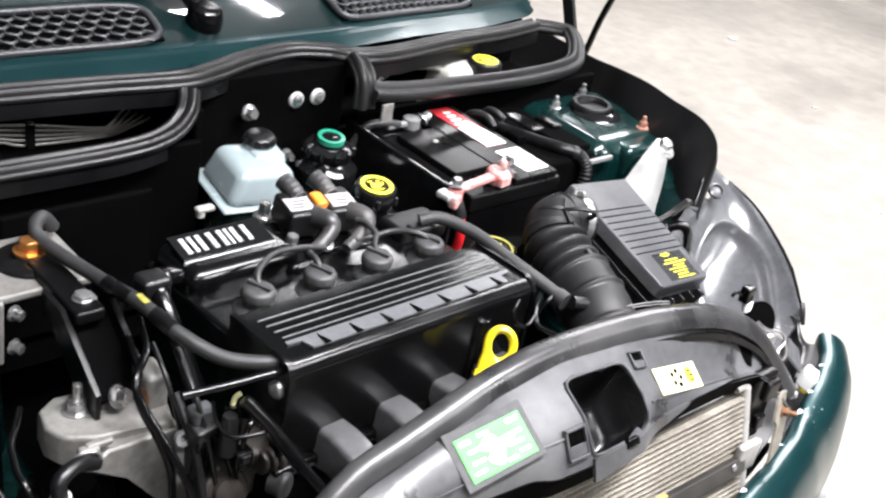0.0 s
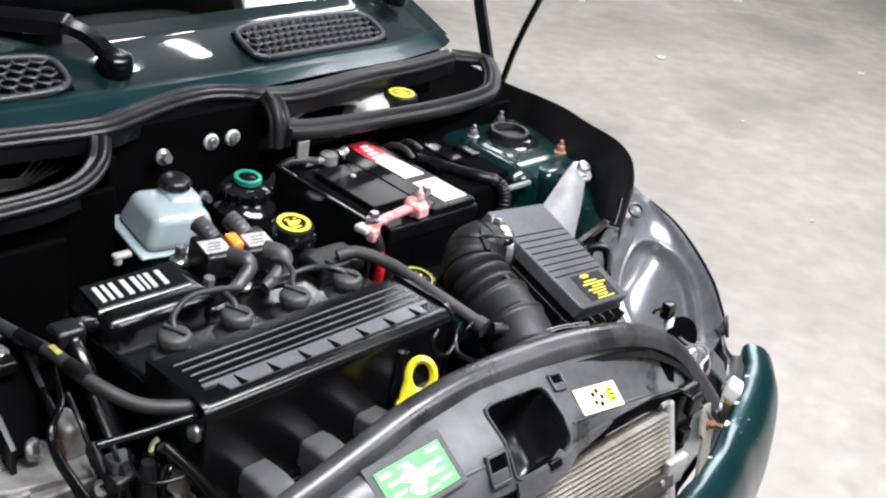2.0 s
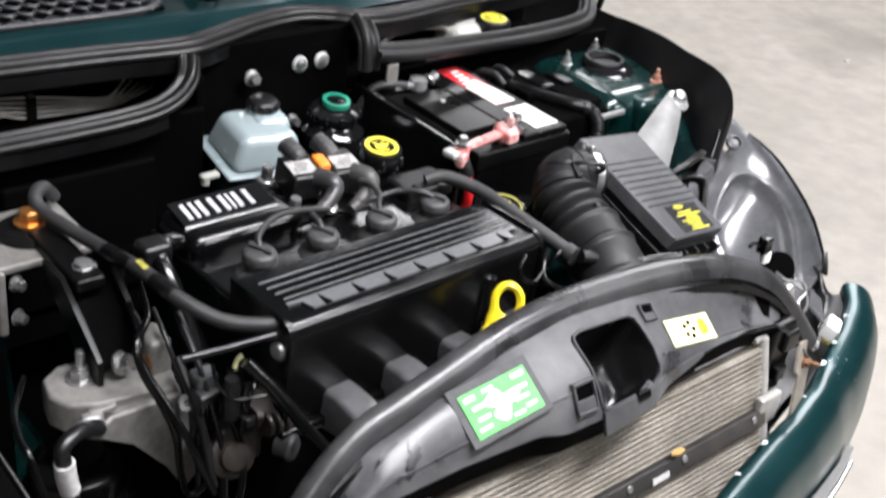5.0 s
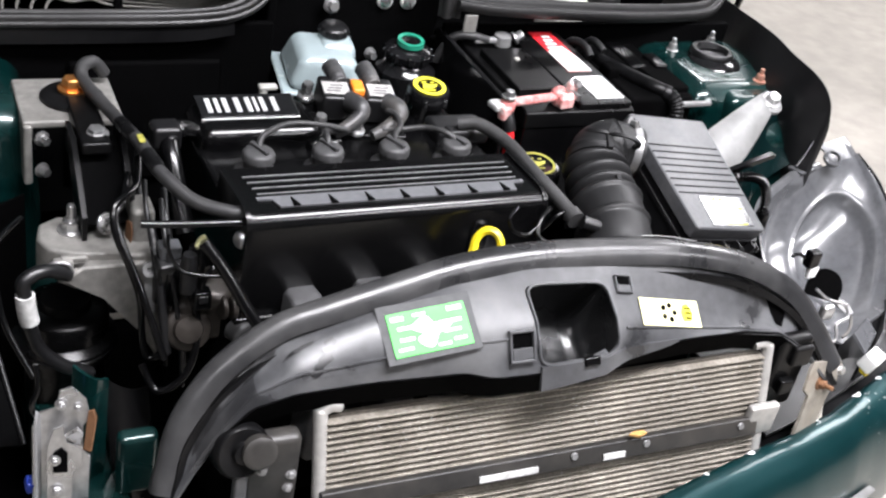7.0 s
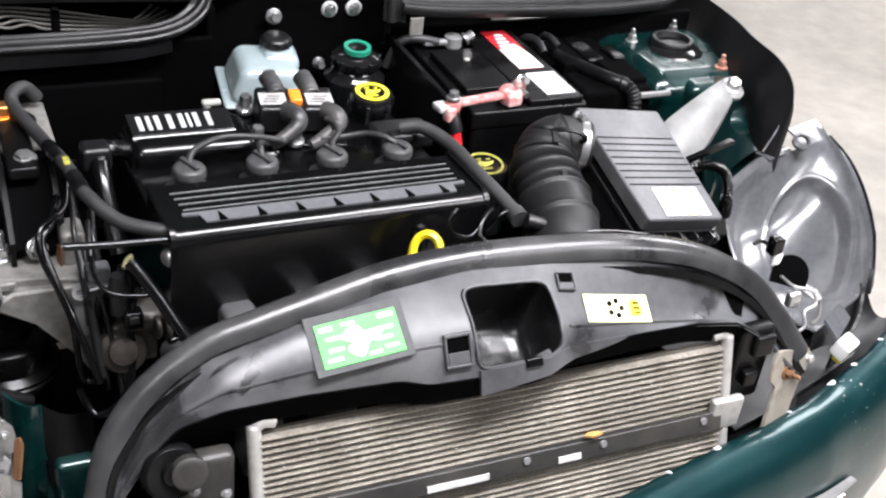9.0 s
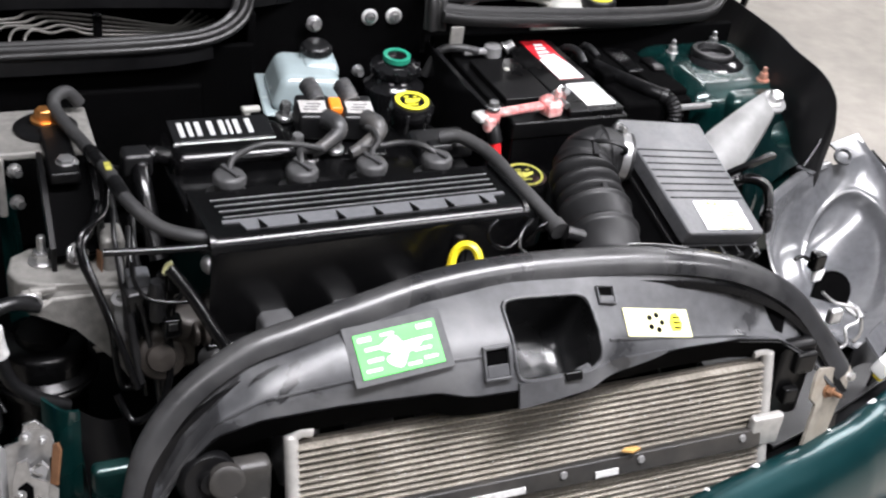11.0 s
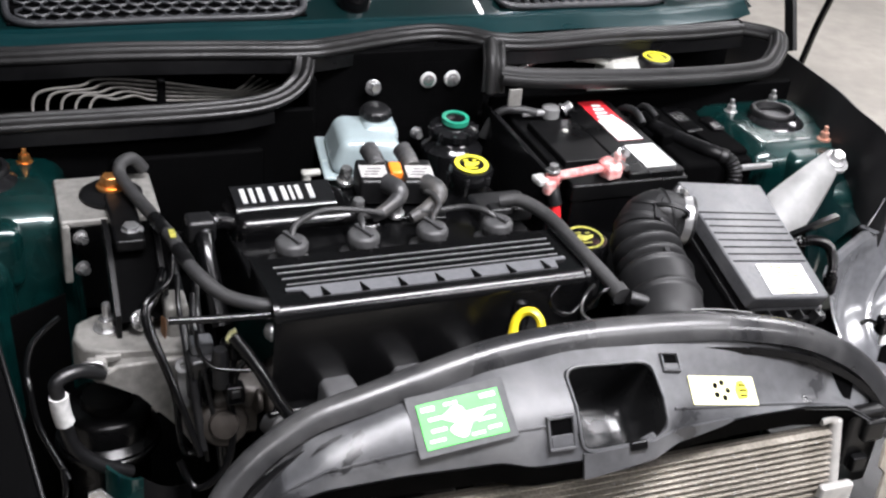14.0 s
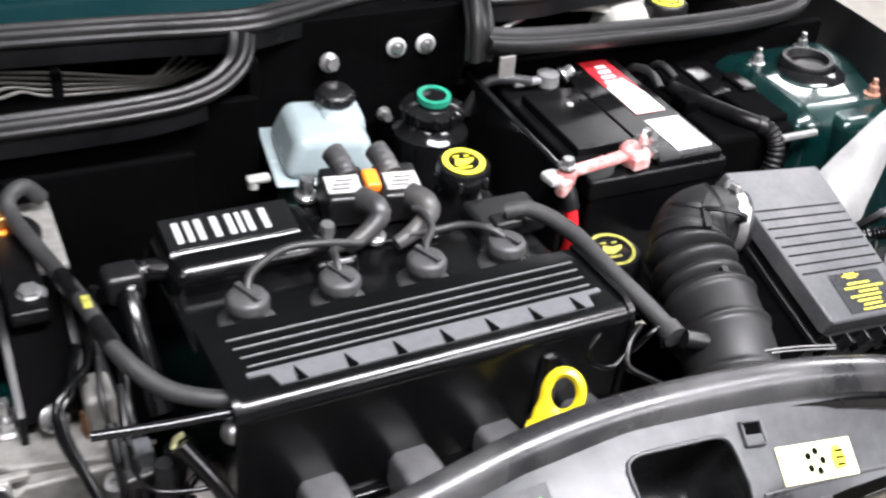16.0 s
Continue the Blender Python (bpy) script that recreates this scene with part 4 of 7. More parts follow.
def build_radiator():
    rad = thing("radiator", (0.055, -0.31, 0.40), "dusty aluminium radiator core with horizontal tubes", "radiator")
    x0, x1, zt, zb = -0.230, 0.342, 0.652, 0.40
    yf = lambda z: -0.291 - (0.652 - z) * 0.30
    bm = bmesh.new()
    sheet(bm, lambda u, v: Vector((lerp(x0, x1, u), yf(lerp(zb, zt, v)) + 0.002, lerp(zb, zt, v))), 2, 2, 0.008)
    part("core", bm, M_FINDARK, rad, "dark radiator core")
    z = zt - 0.004
    while z > zb + 0.01:
        part("tube", box(bmesh.new(), ((x0 + x1) / 2, yf(z) - 0.001, z), (x1 - x0, 0.012, 0.0016), 0.0004), M_FIN, rad)
        z -= 0.0071
    for x in (x0 - 0.005, x1 + 0.008):
        bm = bmesh.new()
        tube(bm, [(x, yf(zt + 0.008), zt + 0.008), (x, yf(0.5), 0.5), (x, yf(zb), zb)], 0.0078, 4, 14)
        turned(bm, (x, yf(zt + 0.008), zt + 0.004), (0, 0, 1), [(0.0078, 0), (0.0078, 0.005), (0.005, 0.008)], 16)
        tube(bm, [(x, yf(zt + 0.006), zt + 0.006), (x - (0.010 if x > 0 else -0.010), yf(zt + 0.010), zt + 0.012), (x - (0.022 if x > 0 else -0.022), yf(zt + 0.010), zt + 0.010)], 0.0068, 5, 12)
        part("end_tank", bm, M_ENDTANK, rad, "pale aluminium end tank")
    m = frame_on((0.05, -0.328, 0.566), (1, 0, 0), (0, 0.3, 1))
    bar = part("cross_bar", box(bmesh.new(), (0, 0, 0), (0.575, 0.024, 0.010), 0.002, m), M_BAR, rad, "dusty dark bar across the core")
    for x, w in ((0.075, 0.030), (-0.065, 0.075)):
        part("tag", box(bmesh.new(), (x, -0.004, 0.0068), (w, 0.008, 0.002), 0.0005, m), M_LABEL, bar, "pale worn tag")
    for x in (0.12, 0.02, 0.26):
        part("rivet", turned(bmesh.new(), (x, 0.004, 0.006), (0, 0, 1), [(0.005, 0), (0.004, 0.002)], 12, m), M_GREYSTEEL, bar)
    bm = bmesh.new()
    box(bm, (0.345, -0.325, 0.572), (0.045, 0.012, 0.045), 0.004)
    part("mount_tab", bm, M_ENDTANK, rad, "pale alloy mounting tab")


def build_radiator_debris():
    rnd = random.Random(23)
    bm = bmesh.new()
    for _ in range(70):
        z = rnd.uniform(0.596, 0.645) if rnd.random() < 0.8 else rnd.uniform(0.52, 0.56)
        x = rnd.uniform(-0.22, 0.33)
        w, h = rnd.uniform(0.0008, 0.0024), rnd.uniform(0.0008, 0.0016)
        box(bm, (0, 0, 0), (w, h, 0.0008), 0, Matrix.Translation((x, -0.2985 - (0.652 - z) * 0.30, z)) @ pose(0, 0, 0, 70, 0, rnd.uniform(0, 180)))
    solid("radiator_debris", bm, M_LABEL, "small pale specks of grit and seeds caught on the radiator", "debris", kind="stuff")


# share of the way down, inner edge, outer rim, depth of the bowl
WELL = [(0.0, 0.645, 0.042, 0.684, 0.800, 0.085, 0.690, 0.000), (0.2, 0.563, 0.002, 0.664, 0.800, 0.030, 0.676, 0.035), (0.45, 0.530, -0.050, 0.632, 0.787, -0.030, 0.654, 0.075),
        (0.7, 0.530, -0.115, 0.590, 0.756, -0.098, 0.629, 0.080), (0.9, 0.570, -0.165, 0.560, 0.718, -0.152, 0.602, 0.045), (1.0, 0.600, -0.195, 0.550, 0.700, -0.172, 0.592, 0.010)]
WELL_IN = Vector((0.10, 0.62, -0.78)).normalized()


def well_point(u, v):
    k = max(i for i in range(len(WELL) - 1) if WELL[i][0] <= v)
    w = (v - WELL[k][0]) / (WELL[k + 1][0] - WELL[k][0])
    a, b, c, d = (WELL[max(0, min(i, len(WELL) - 1))][1:] for i in (k - 1, k, k + 1, k + 2))
    row = [0.5 * (2 * q + (r - p) * w + (2 * p - 5 * q + 4 * r - t) * w * w + (3 * q - p - 3 * r + t) * w ** 3) for p, q, r, t in zip(a, b, c, d)]
    base = Vector(row[:3]).lerp(Vector(row[3:6]), u)
    e = math.hypot((u - 0.68) / 0.235, (v - 0.56) / 0.34)
    deep = row[6] * max(0.0, math.sin(math.pi * u)) ** 0.8 + 0.014 / (1 + math.exp((e - 0.97) * 30)) - 0.0045 * math.exp(-((e - 1.06) / 0.06) ** 2)
    deep += 0.026 * math.exp(-((u - 0.20) / 0.13) ** 2) * math.sin(math.pi * min(1.0, max(0.0, (v - 0.10) / 0.90))) * min(1.0, u / 0.08)
    deep -= 0.006 * math.exp(-((u - 0.975) / 0.02) ** 2)
    return base + WELL_IN * deep


def build_lamp_well():
    for s in (1,):
        well = thing("lamp_well", mirrored((0.66, 0.0, 0.45), s), "smooth grey plastic headlamp well behind the bumper", "lamp well", "headlamp wells")
        part("shell", sheet(bmesh.new(), lambda u, v: mirrored(well_point(u, v), s), 90, 90, 0.003), M_BOWL, well, "curved grey shell with an oval dish", 60)
        bm = bmesh.new()
        sheet(bm, lambda u, v: mirrored(well_point(lerp(0.64, 1.0, u), 0.0).lerp(Vector((lerp(0.722, 0.796, u), lerp(0.096, 0.118, u), 0.706)), v), s), 12, 4, 0.003)
        part("flange", bm, M_BOWL, well, "flat grey top flange")
        bm = bmesh.new()
        tube(bm, [mirrored(well_point(1.0, k / 20) + Vector((0.001, 0, 0.001)), s) for k in range(21)], 0.0022, 0, 8)
        edge = [well_point(0.0, 0.36 - 0.36 * k / 14) for k in range(15)] + [well_point(0.42 * k / 10, 0.0) for k in range(1, 11)]
        part("edge_strip", sheet(bmesh.new(), lambda u, v: mirrored(edge[int(round(u * 24))] + Vector((-0.010, 0.010, 0.004)) * v + Vector((0, 0, 0.003 * math.sin(math.pi * v))), s), 24, 4, 0.003), M_BOWL, well, "narrow grey strip along the upper edge")
        part("edge_tab", sheet(bmesh.new(), lambda u, v: mirrored(well_point(lerp(0.05, 0.30, u), 0.0) + Vector((-0.012 * v, 0.022 * v - 0.003, 0.005 + 0.002 * v)), s), 8, 3, 0.003), M_GREYPL, well, "dark grey overlapping tab")
        part("rim_bead", bm, M_RUBBER, well, "thin dark bead along the rim")
        bm = bmesh.new()
        turned(bm, mirrored((0.717, 0.056, 0.703), s), (-0.2 * s, -0.5, 0.8), [(0.014, 0), (0.014, 0.006), (0.010, 0.008), (0.009, 0.003), (0.003, 0.002)], 24)
        part("grommet", bm, M_GREYPL, well, "grey rubber grommet")
        part("inner_wing_panel", sheet(bmesh.new(), lambda u, v: mirrored((lerp(0.512, 0.672, u), lerp(-0.010, 0.069, u) + 0.024 * math.sin(math.pi * u) + 0.045 * v, lerp(0.640, 0.702, u) + 0.112 * v * (1 - 0.50 * u)), s), 12, 8, 0.003), M_TEAL_SHADED, BODY, "green inner wing panel beside the bracket, darkened for shade")


# Two added sheets stand for the shade in gaps round the lamp well.
part("lamp_floor", sheet(bmesh.new(), lambda u, v: Vector((lerp(0.38, 0.72, u), lerp(track(BUMPER_Y, lerp(0.38, 0.72, u))[0] + 0.012, -0.02, v), lerp(0.528, 0.535, v))), 8, 6, 0.004), M_BLACK_MATT, BODY, "black sheet filling the dark gap under the headlamp well")
part("side_tray", sheet(bmesh.new(), lambda u, v: Vector((lerp(0.362, 0.48, u), lerp(track(BUMPER_Y, lerp(0.35, 0.468, u))[0] + 0.010, -0.285, v), 0.515)), 6, 4, 0.004), M_DARK, BODY, "near-black sheet filling the shaded gap beside the radiator")
build_front_panel()
build_radiator()
build_radiator_debris()
build_lamp_well()


# ---- engine: the block is turned a little against the body to fit the camera's view ----
ENGINE = pose(-0.100, 0.009, 0.800, 0, 2.0, 3.3)


def build_valve_cover():
    cover = thing("valve_cover", ENGINE @ Vector((0, 0, -0.14)), "satin black valve cover with ridges and a badge", "engine cover")
    bm = bmesh.new()
    arc = [(-0.114 - 0.016 * math.sin(q * math.pi / 12), -0.024 + 0.016 * math.cos(q * math.pi / 12)) for q in range(7)]
    slab(bm, [(-0.024, -0.14), (-0.024, -0.011), (-0.027, -0.008), *arc, (-0.130, -0.125), (-0.127, -0.14)][::-1], -0.185, 0.190, ENGINE @ Matrix(((0, 0, 1, 0), (1, 0, 0, 0), (0, 1, 0, 0), (0, 0, 0, 1))))
    box(bm, (0.0025, 0.055, -0.085), (0.375, 0.17, 0.11), 0.006, ENGINE)
    box(bm, (0.0025, -0.072, -0.143), (0.385, 0.13, 0.014), 0.003, ENGINE)
    turned(bm, (0.105, -0.128, -0.12), (0, 0, 1), [(0.012, 0), (0.012, 0.075), (0.009, 0.084), (0.0, 0.086)], 20, ENGINE, close=False)
    part("body", bm, M_COVER, cover, "", 25)
    for x in (-0.185, 0.190):
        bm = bmesh.new()
        swept(bm, [(x, -0.026, -0.007), (x, -0.112, -0.007), (x, -0.124, -0.012), (x, -0.1295, -0.024), (x, -0.1295, -0.12)], [(-0.003, -0.003), (0.003, -0.003), (0.003, 0.003), (-0.003, 0.003)], 0, ENGINE, up=(1, 0, 0))
        part("end_rim", bm, M_BLACK, cover)
    bm = bmesh.new()
    box(bm, (-0.104, 0.092, -0.027), (0.158, 0.088, 0.05), 0.019, ENGINE, 6)
    box(bm, (-0.026, 0.080, -0.036), (0.05, 0.085, 0.04), 0.012, ENGINE, 3)
    part("rear_hump", bm, M_BLACK, cover)
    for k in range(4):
        part("ridge", box(bmesh.new(), (0.004, -0.047 - 0.0122 * k, -0.0079), (0.342 - 0.003 * k, 0.0014, 0.0024), 0.0004, ENGINE), M_RIDGE, cover, "raised ridge greyed for its highlight")
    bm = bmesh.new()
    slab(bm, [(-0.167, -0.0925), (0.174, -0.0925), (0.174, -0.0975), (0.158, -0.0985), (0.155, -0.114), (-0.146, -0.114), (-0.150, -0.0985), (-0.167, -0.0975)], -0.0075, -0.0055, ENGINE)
    band = part("band", bm, M_BAND, cover, "smooth band along the front, greyed for its sheen")
    # Near-black triangles painted as the shade of notches in the band.
    for k in range(7):
        x = lerp(-0.128, 0.140, k / 6)
        part("fin", slab(bmesh.new(), [(x - 0.0005, -0.0975), (x + 0.0050, -0.1145), (x - 0.0035, -0.1145)], -0.0058, -0.0040, ENGINE), M_DARK, band)
    m = ENGINE @ pose(-0.113, 0.098, 0.0025, 14, 0, 0)
    badge = part("badge", box(bmesh.new(), (0, 0, 0), (0.124, 0.040, 0.006), 0.001, m), M_GLOSS, cover, "black badge plate with silver bars")
    part("badge_edge", box(bmesh.new(), (0, -0.0215, -0.001), (0.124, 0.0022, 0.005), 0.0006, m), M_SILVER, badge)
    for x, w in ((-0.049, 0.006), (-0.0385, 0.005), (-0.028, 0.006), (-0.013, 0.0065), (0.001, 0.006), (0.010, 0.004), (0.019, 0.006), (0.034, 0.0065)):
        part("badge_bar", box(bmesh.new(), (x, 0.0, 0.0036), (w, 0.025, 0.0012), 0.0003, m @ pose(0, 0, 0, 0, 0, 0)), M_SILVER, badge)
    part("side_pin", turned(bmesh.new(), (-0.180, -0.1115, -0.046), (-1, -0.2, 0), [(0.010, 0), (0.010, 0.008), (0.006, 0.012)], 20, ENGINE), M_STEEL, cover, "round steel end pin")
    part("bolt", hexbolt(bmesh.new(), (0.048, 0.0, -0.031), (0, 0, 1), 0.006, 0.008, ENGINE), M_STEEL, cover)


def build_leads():
    ends = [(-0.005, 0.040, -0.002), (-0.001, 0.046, -0.006), (0.060, 0.062, 0.010), (0.046, 0.044, -0.006)]
    via = [((-0.122, 0.016, 0.008), (-0.085, 0.036, 0.011), (-0.045, 0.038, 0.008)), ((-0.043, 0.012, 0.006), (-0.036, 0.032, 0.002), (-0.018, 0.044, -0.006)),
           ((0.048, 0.012, 0.004), (0.062, 0.028, 0.008), (0.064, 0.048, 0.012)), ((0.118, 0.014, 0.004), (0.100, 0.034, 0.000), (0.072, 0.042, -0.006))]
    for k, x in enumerate((-0.131, -0.044, 0.044, 0.131)):
        lead = thing("spark_plug_lead", ENGINE @ Vector((x, 0, -0.036)), "grey rubber spark plug boot with its ignition wire", "ignition lead", "spark plug leads")
        bm = bmesh.new()
        turned(bm, (x, 0.0, -0.036), (0, 0, 1), [(0.0265, 0), (0.0265, 0.006), (0.022, 0.010), (0.0160, 0.013), (0.0160, 0.021), (0.0192, 0.023), (0.0192, 0.030), (0.0165, 0.034), (0.004, 0.036)], 28, ENGINE)
        box(bm, (x, 0.0, 0.0015), (0.006, 0.030, 0.004), 0.001, ENGINE @ pose(x, 0, 0, 0, 0, 20) @ pose(-x, 0, 0))
        part("boot", bm, M_BOOT, lead, "grey rubber boot")
        part("wire", tube(bmesh.new(), [(x, 0.0, -0.002), *via[k], ends[k]], 0.0038, 8, 10, ENGINE), M_HOSE, lead, "thin grey ignition wire")


def build_coil():
    m = ENGINE @ pose(0.036, 0.108, 0.014, 8, 0, -10)
    coil = thing("coil_pack", m @ Vector((0, 0, -0.05)), "black ignition coil pack with white labels and an orange tab", "ignition coil")
    bm = bmesh.new()
    box(bm, (-0.027, 0, -0.012), (0.044, 0.052, 0.036), 0.005, m)
    box(bm, (0.027, 0, -0.012), (0.044, 0.052, 0.036), 0.005, m)
    box(bm, (0, 0.004, -0.022), (0.06, 0.04, 0.03), 0.004, m)
    part("body", bm, M_BLACK_MATT, coil)
    for x in (-0.030, 0.029):
        lab = part("coil_label", box(bmesh.new(), (x, -0.004, 0.0065), (0.034, 0.026, 0.001), 0.0003, m), M_COILLABEL, coil, "glossy printed label")
        for k in range(3):
            part("print_bar", box(bmesh.new(), (x - 0.004 + 0.003 * k, -0.011 + 0.006 * k, 0.0072), (0.018, 0.002, 0.0004), 0, m), M_GREYPL, lab)
    part("orange_tab", box(bmesh.new(), (-0.001, 0.000, 0.005), (0.016, 0.026, 0.012), 0.003, m), M_ORANGE, coil, "bright orange clip")
    for x in (-0.026, 0.018):
        bm = bmesh.new()
        tube(bm, [(x + 0.004, 0.012, 0.002), (x + 0.001, 0.026, 0.007), (x - 0.004, 0.042, 0.010)], 0.0122, 8, 18, m, scale=lambda u: 1.0 - 0.07 * (0.5 + 0.5 * math.cos(u * 30)))
        part("tower", bm, M_ELBOW, coil, "grey rubber cap")
    for x in (-0.010, 0.040):
        bm = bmesh.new()
        tube(bm, [(x - 0.004, -0.018, -0.002), (x + 0.006, -0.036, 0.002), (x + 0.006, -0.046, -0.004), (x - 0.012, -0.058, -0.014), (x - 0.030, -0.066, -0.020)], 0.0125, 6, 16, m, scale=lambda u: lerp(1.05, 0.55, u))
        part("elbow", bm, M_ELBOW, coil, "grey rubber elbow boot")
    for x in (-0.052, -0.004):
        part("bolt", hexbolt(bmesh.new(), (x, -0.040, -0.034), (0, 0, 1), 0.008, 0.018, m), M_STEEL, coil)
    part("bolt", hexbolt(bmesh.new(), (-0.058, 0.024, -0.030), (0, 0, 1), 0.008, 0.018, m), M_STEEL, coil)
    part("foot", box(bmesh.new(), (0, -0.008, -0.040), (0.125, 0.080, 0.014), 0.002, m), M_BLACK, coil)


def cap_print(c, r, parent, inner, mat, up=(0, -0.1, 1)):
    m = Matrix.Translation(c) @ axes(up)
    bm = bmesh.new()
    turned(bm, (0, 0, 0), (0, 0, 1), [(r, 0), (r, 0.0012), (r * inner, 0.0012), (r * inner, 0)], 36, m, close=False)
    ring = part("print_ring", bm, mat, parent, "yellow printed ring")
    for a, w, y in ((-0.62, 0.5, -0.42), (-0.1, 0.9, -0.46), (0.5, 0.4, 0.36), (-0.35, 0.5, 0.44)):
        part("print_bar", box(bmesh.new(), (r * a * 0.6, r * y, 0.0006), (r * w * 0.6, r * 0.09, 0.0012), 0, m), mat, ring)
    part("print_mark", slab(bmesh.new(), [(-r * 0.5, -r * 0.2), (-r * 0.05, -r * 0.3), (r * 0.45, -r * 0.05), (r * 0.55, r * 0.15), (r * 0.1, r * 0.12), (-r * 0.3, r * 0.3)], 0.0, 0.0012, m), mat, ring)


def build_oil_cap():
    cap = thing("oil_filler_cap", (0.043, 0.144, 0.765), "black oil filler cap with a yellow printed ring", "cap")
    bm = bmesh.new()
    turned(bm, (0.043, 0.146, 0.768), (0, -0.1, 1), [(0.024, 0), (0.024, 0.012), (0.029, 0.016), (0.0295, 0.030), (0.027, 0.036), (0.0, 0.037)], 36)
    part("cap_body", bm, M_GLOSS, cap)
    for k in range(6):
        a = k * math.pi / 3
        part("grip", box(bmesh.new(), (0.043 + 0.0285 * math.cos(a), 0.143 + 0.0285 * math.sin(a), 0.79), (0.008, 0.008, 0.014), 0.003), M_GLOSS, cap)
    cap_print((0.043, 0.1422, 0.8052), 0.0225, cap, 0.74, M_YELLOWINK)
    part("filler_neck", turned(bmesh.new(), (0.043, 0.148, 0.70), (0, 0, 1), [(0.022, 0), (0.022, 0.05), (0.026, 0.055), (0.026, 0.066), (0.02, 0.07)], 24), M_BLACK, cap)
    bm = bmesh.new()
    box(bm, (0.062, 0.082, 0.772), (0.075, 0.050, 0.022), 0.006)
    box(bm, (0.052, 0.060, 0.782), (0.030, 0.020, 0.010), 0.003)
    part("filler_base", bm, M_BLACK_MATT, cap, "black filler base")


def build_reservoirs():
    # power steering reservoir
    pot = thing("steering_reservoir", (0.074, 0.288, 0.66), "gloss black fluid reservoir with a green ringed cap", "reservoir")
    bm = bmesh.new()
    turned(bm, (0.074, 0.288, 0.66), (0, 0, 1), [(0.040, 0), (0.042, 0.08), (0.044, 0.085), (0.044, 0.100), (0.034, 0.108), (0.030, 0.118)], 36)
    part("pot", bm, M_GLOSS, pot)
    bm = bmesh.new()
    turned(bm, (0.074, 0.288, 0.776), (0, -0.1, 1), [(0.032, 0), (0.034, 0.004), (0.034, 0.014), (0.026, 0.018), (0.018, 0.020), (0.018, 0.028), (0.0, 0.029)], 36)
    for k in range(10):
        a = k * math.pi / 5
        box(bm, (0.074 + 0.034 * math.cos(a), 0.287 + 0.034 * math.sin(a), 0.785), (0.006, 0.006, 0.012), 0.001)
    lid = part("screw_cap", bm, M_GLOSS, pot)
    bm = bmesh.new()
    turned(bm, (0.074, 0.2853, 0.803), (0, -0.1, 1), [(0.0195, -0.004), (0.0195, 0.003), (0.0140, 0.003), (0.0140, 0)], 32, close=False)
    part("green_ring", bm, M_GREENCAP, lid, "bright green ring")
    # coolant tank
    tank = thing("coolant_tank", (-0.08, 0.26, 0.66), "milky blue plastic coolant tank with a black cap", "tank")
    m = pose(-0.068, 0.272, 0.757, 6, 3, -6)
    part("lower_half", box(bmesh.new(), (0.002, 0.0, -0.048), (0.074, 0.080, 0.09), 0.014, m, 3), M_TANKLOW, tank, "greener, darker lower half below the seam")
    part("seam", box(bmesh.new(), (0.000, 0.003, 0.0), (0.114, 0.108, 0.006), 0.003, m), M_TANK, tank, "pale welded rim")
    bm = bmesh.new()
    box(bm, (-0.002, 0.002, 0.026), (0.106, 0.100, 0.050), 0.014, m @ pose(0.006, 0, 0), 5, (0.74, 0.80))
    box(bm, (0.022, 0.016, 0.043), (0.056, 0.056, 0.026), 0.010, m, 3, (0.85, 0.85))
    turned(bm, (-0.045, 0.288, 0.800), (0, 0, 1), [(0.022, 0), (0.020, 0.018)], 24)
    part("upper_half", bm, M_TANK, tank)
    bm = bmesh.new()
    turned(bm, (-0.045, 0.288, 0.814), (0, -0.1, 1), [(0.018, 0), (0.0205, 0.002), (0.0205, 0.010), (0.017, 0.0145), (0.0, 0.0155)], 28)
    for k in range(12):
        a = k * math.pi / 6
        box(bm, (-0.045 + 0.0203 * math.cos(a), 0.287 + 0.0203 * math.sin(a), 0.820), (0.004, 0.004, 0.008), 0.001)
    part("screw_cap", bm, M_BLACK_MATT, tank, "black screw cap")
    bm = bmesh.new()
    box(bm, (-0.142, 0.255, 0.752), (0.026, 0.012, 0.008), 0.003)
    turned(bm, (-0.148, 0.255, 0.742), (0, 0, 1), [(0.006, 0), (0.006, 0.010)], 12)
    part("mount_ear", bm, M_CREAM, tank, "pale mounting ear")
    bm = bmesh.new()
    hexbolt(bm, (-0.036, 0.332, 0.838), (0, -1, 0.2), 0.0078, 0.012)
    solid("bulkhead_nut", bm, M_STEEL, "bright steel nut on the bulkhead", "nut")
    # brake fluid reservoir
    pot = thing("brake_reservoir", (0.41, 0.37, 0.745), "cream brake fluid reservoir with a black and yellow cap", "reservoir")
    bm = bmesh.new()
    box(bm, (0.405, 0.385, 0.795), (0.125, 0.075, 0.09), 0.014, seg=3, taper=(0.8, 0.75))
    tube(bm, [(0.36, 0.385, 0.832), (0.33, 0.382, 0.842), (0.30, 0.38, 0.846)], 0.006, 4, 10)
    part("pot", bm, M_CREAM, pot)
    bm = bmesh.new()
    turned(bm, (0.432, 0.362, 0.828), (0, 0, 1), [(0.027, 0), (0.028, 0.004), (0.028, 0.016), (0.025, 0.02), (0.0, 0.02)], 28)
    cap = part("screw_cap", bm, M_BLACK_MATT, pot)
    ring = turned(bmesh.new(), (0.432, 0.362, 0.8482), (0, 0, 1), [(0.021, 0), (0.021, 0.0012), (0.0165, 0.0012), (0.0165, 0)], 28, close=False)
    part("cap_ring", ring, M_YELLOWINK, cap, "yellow printed ring")
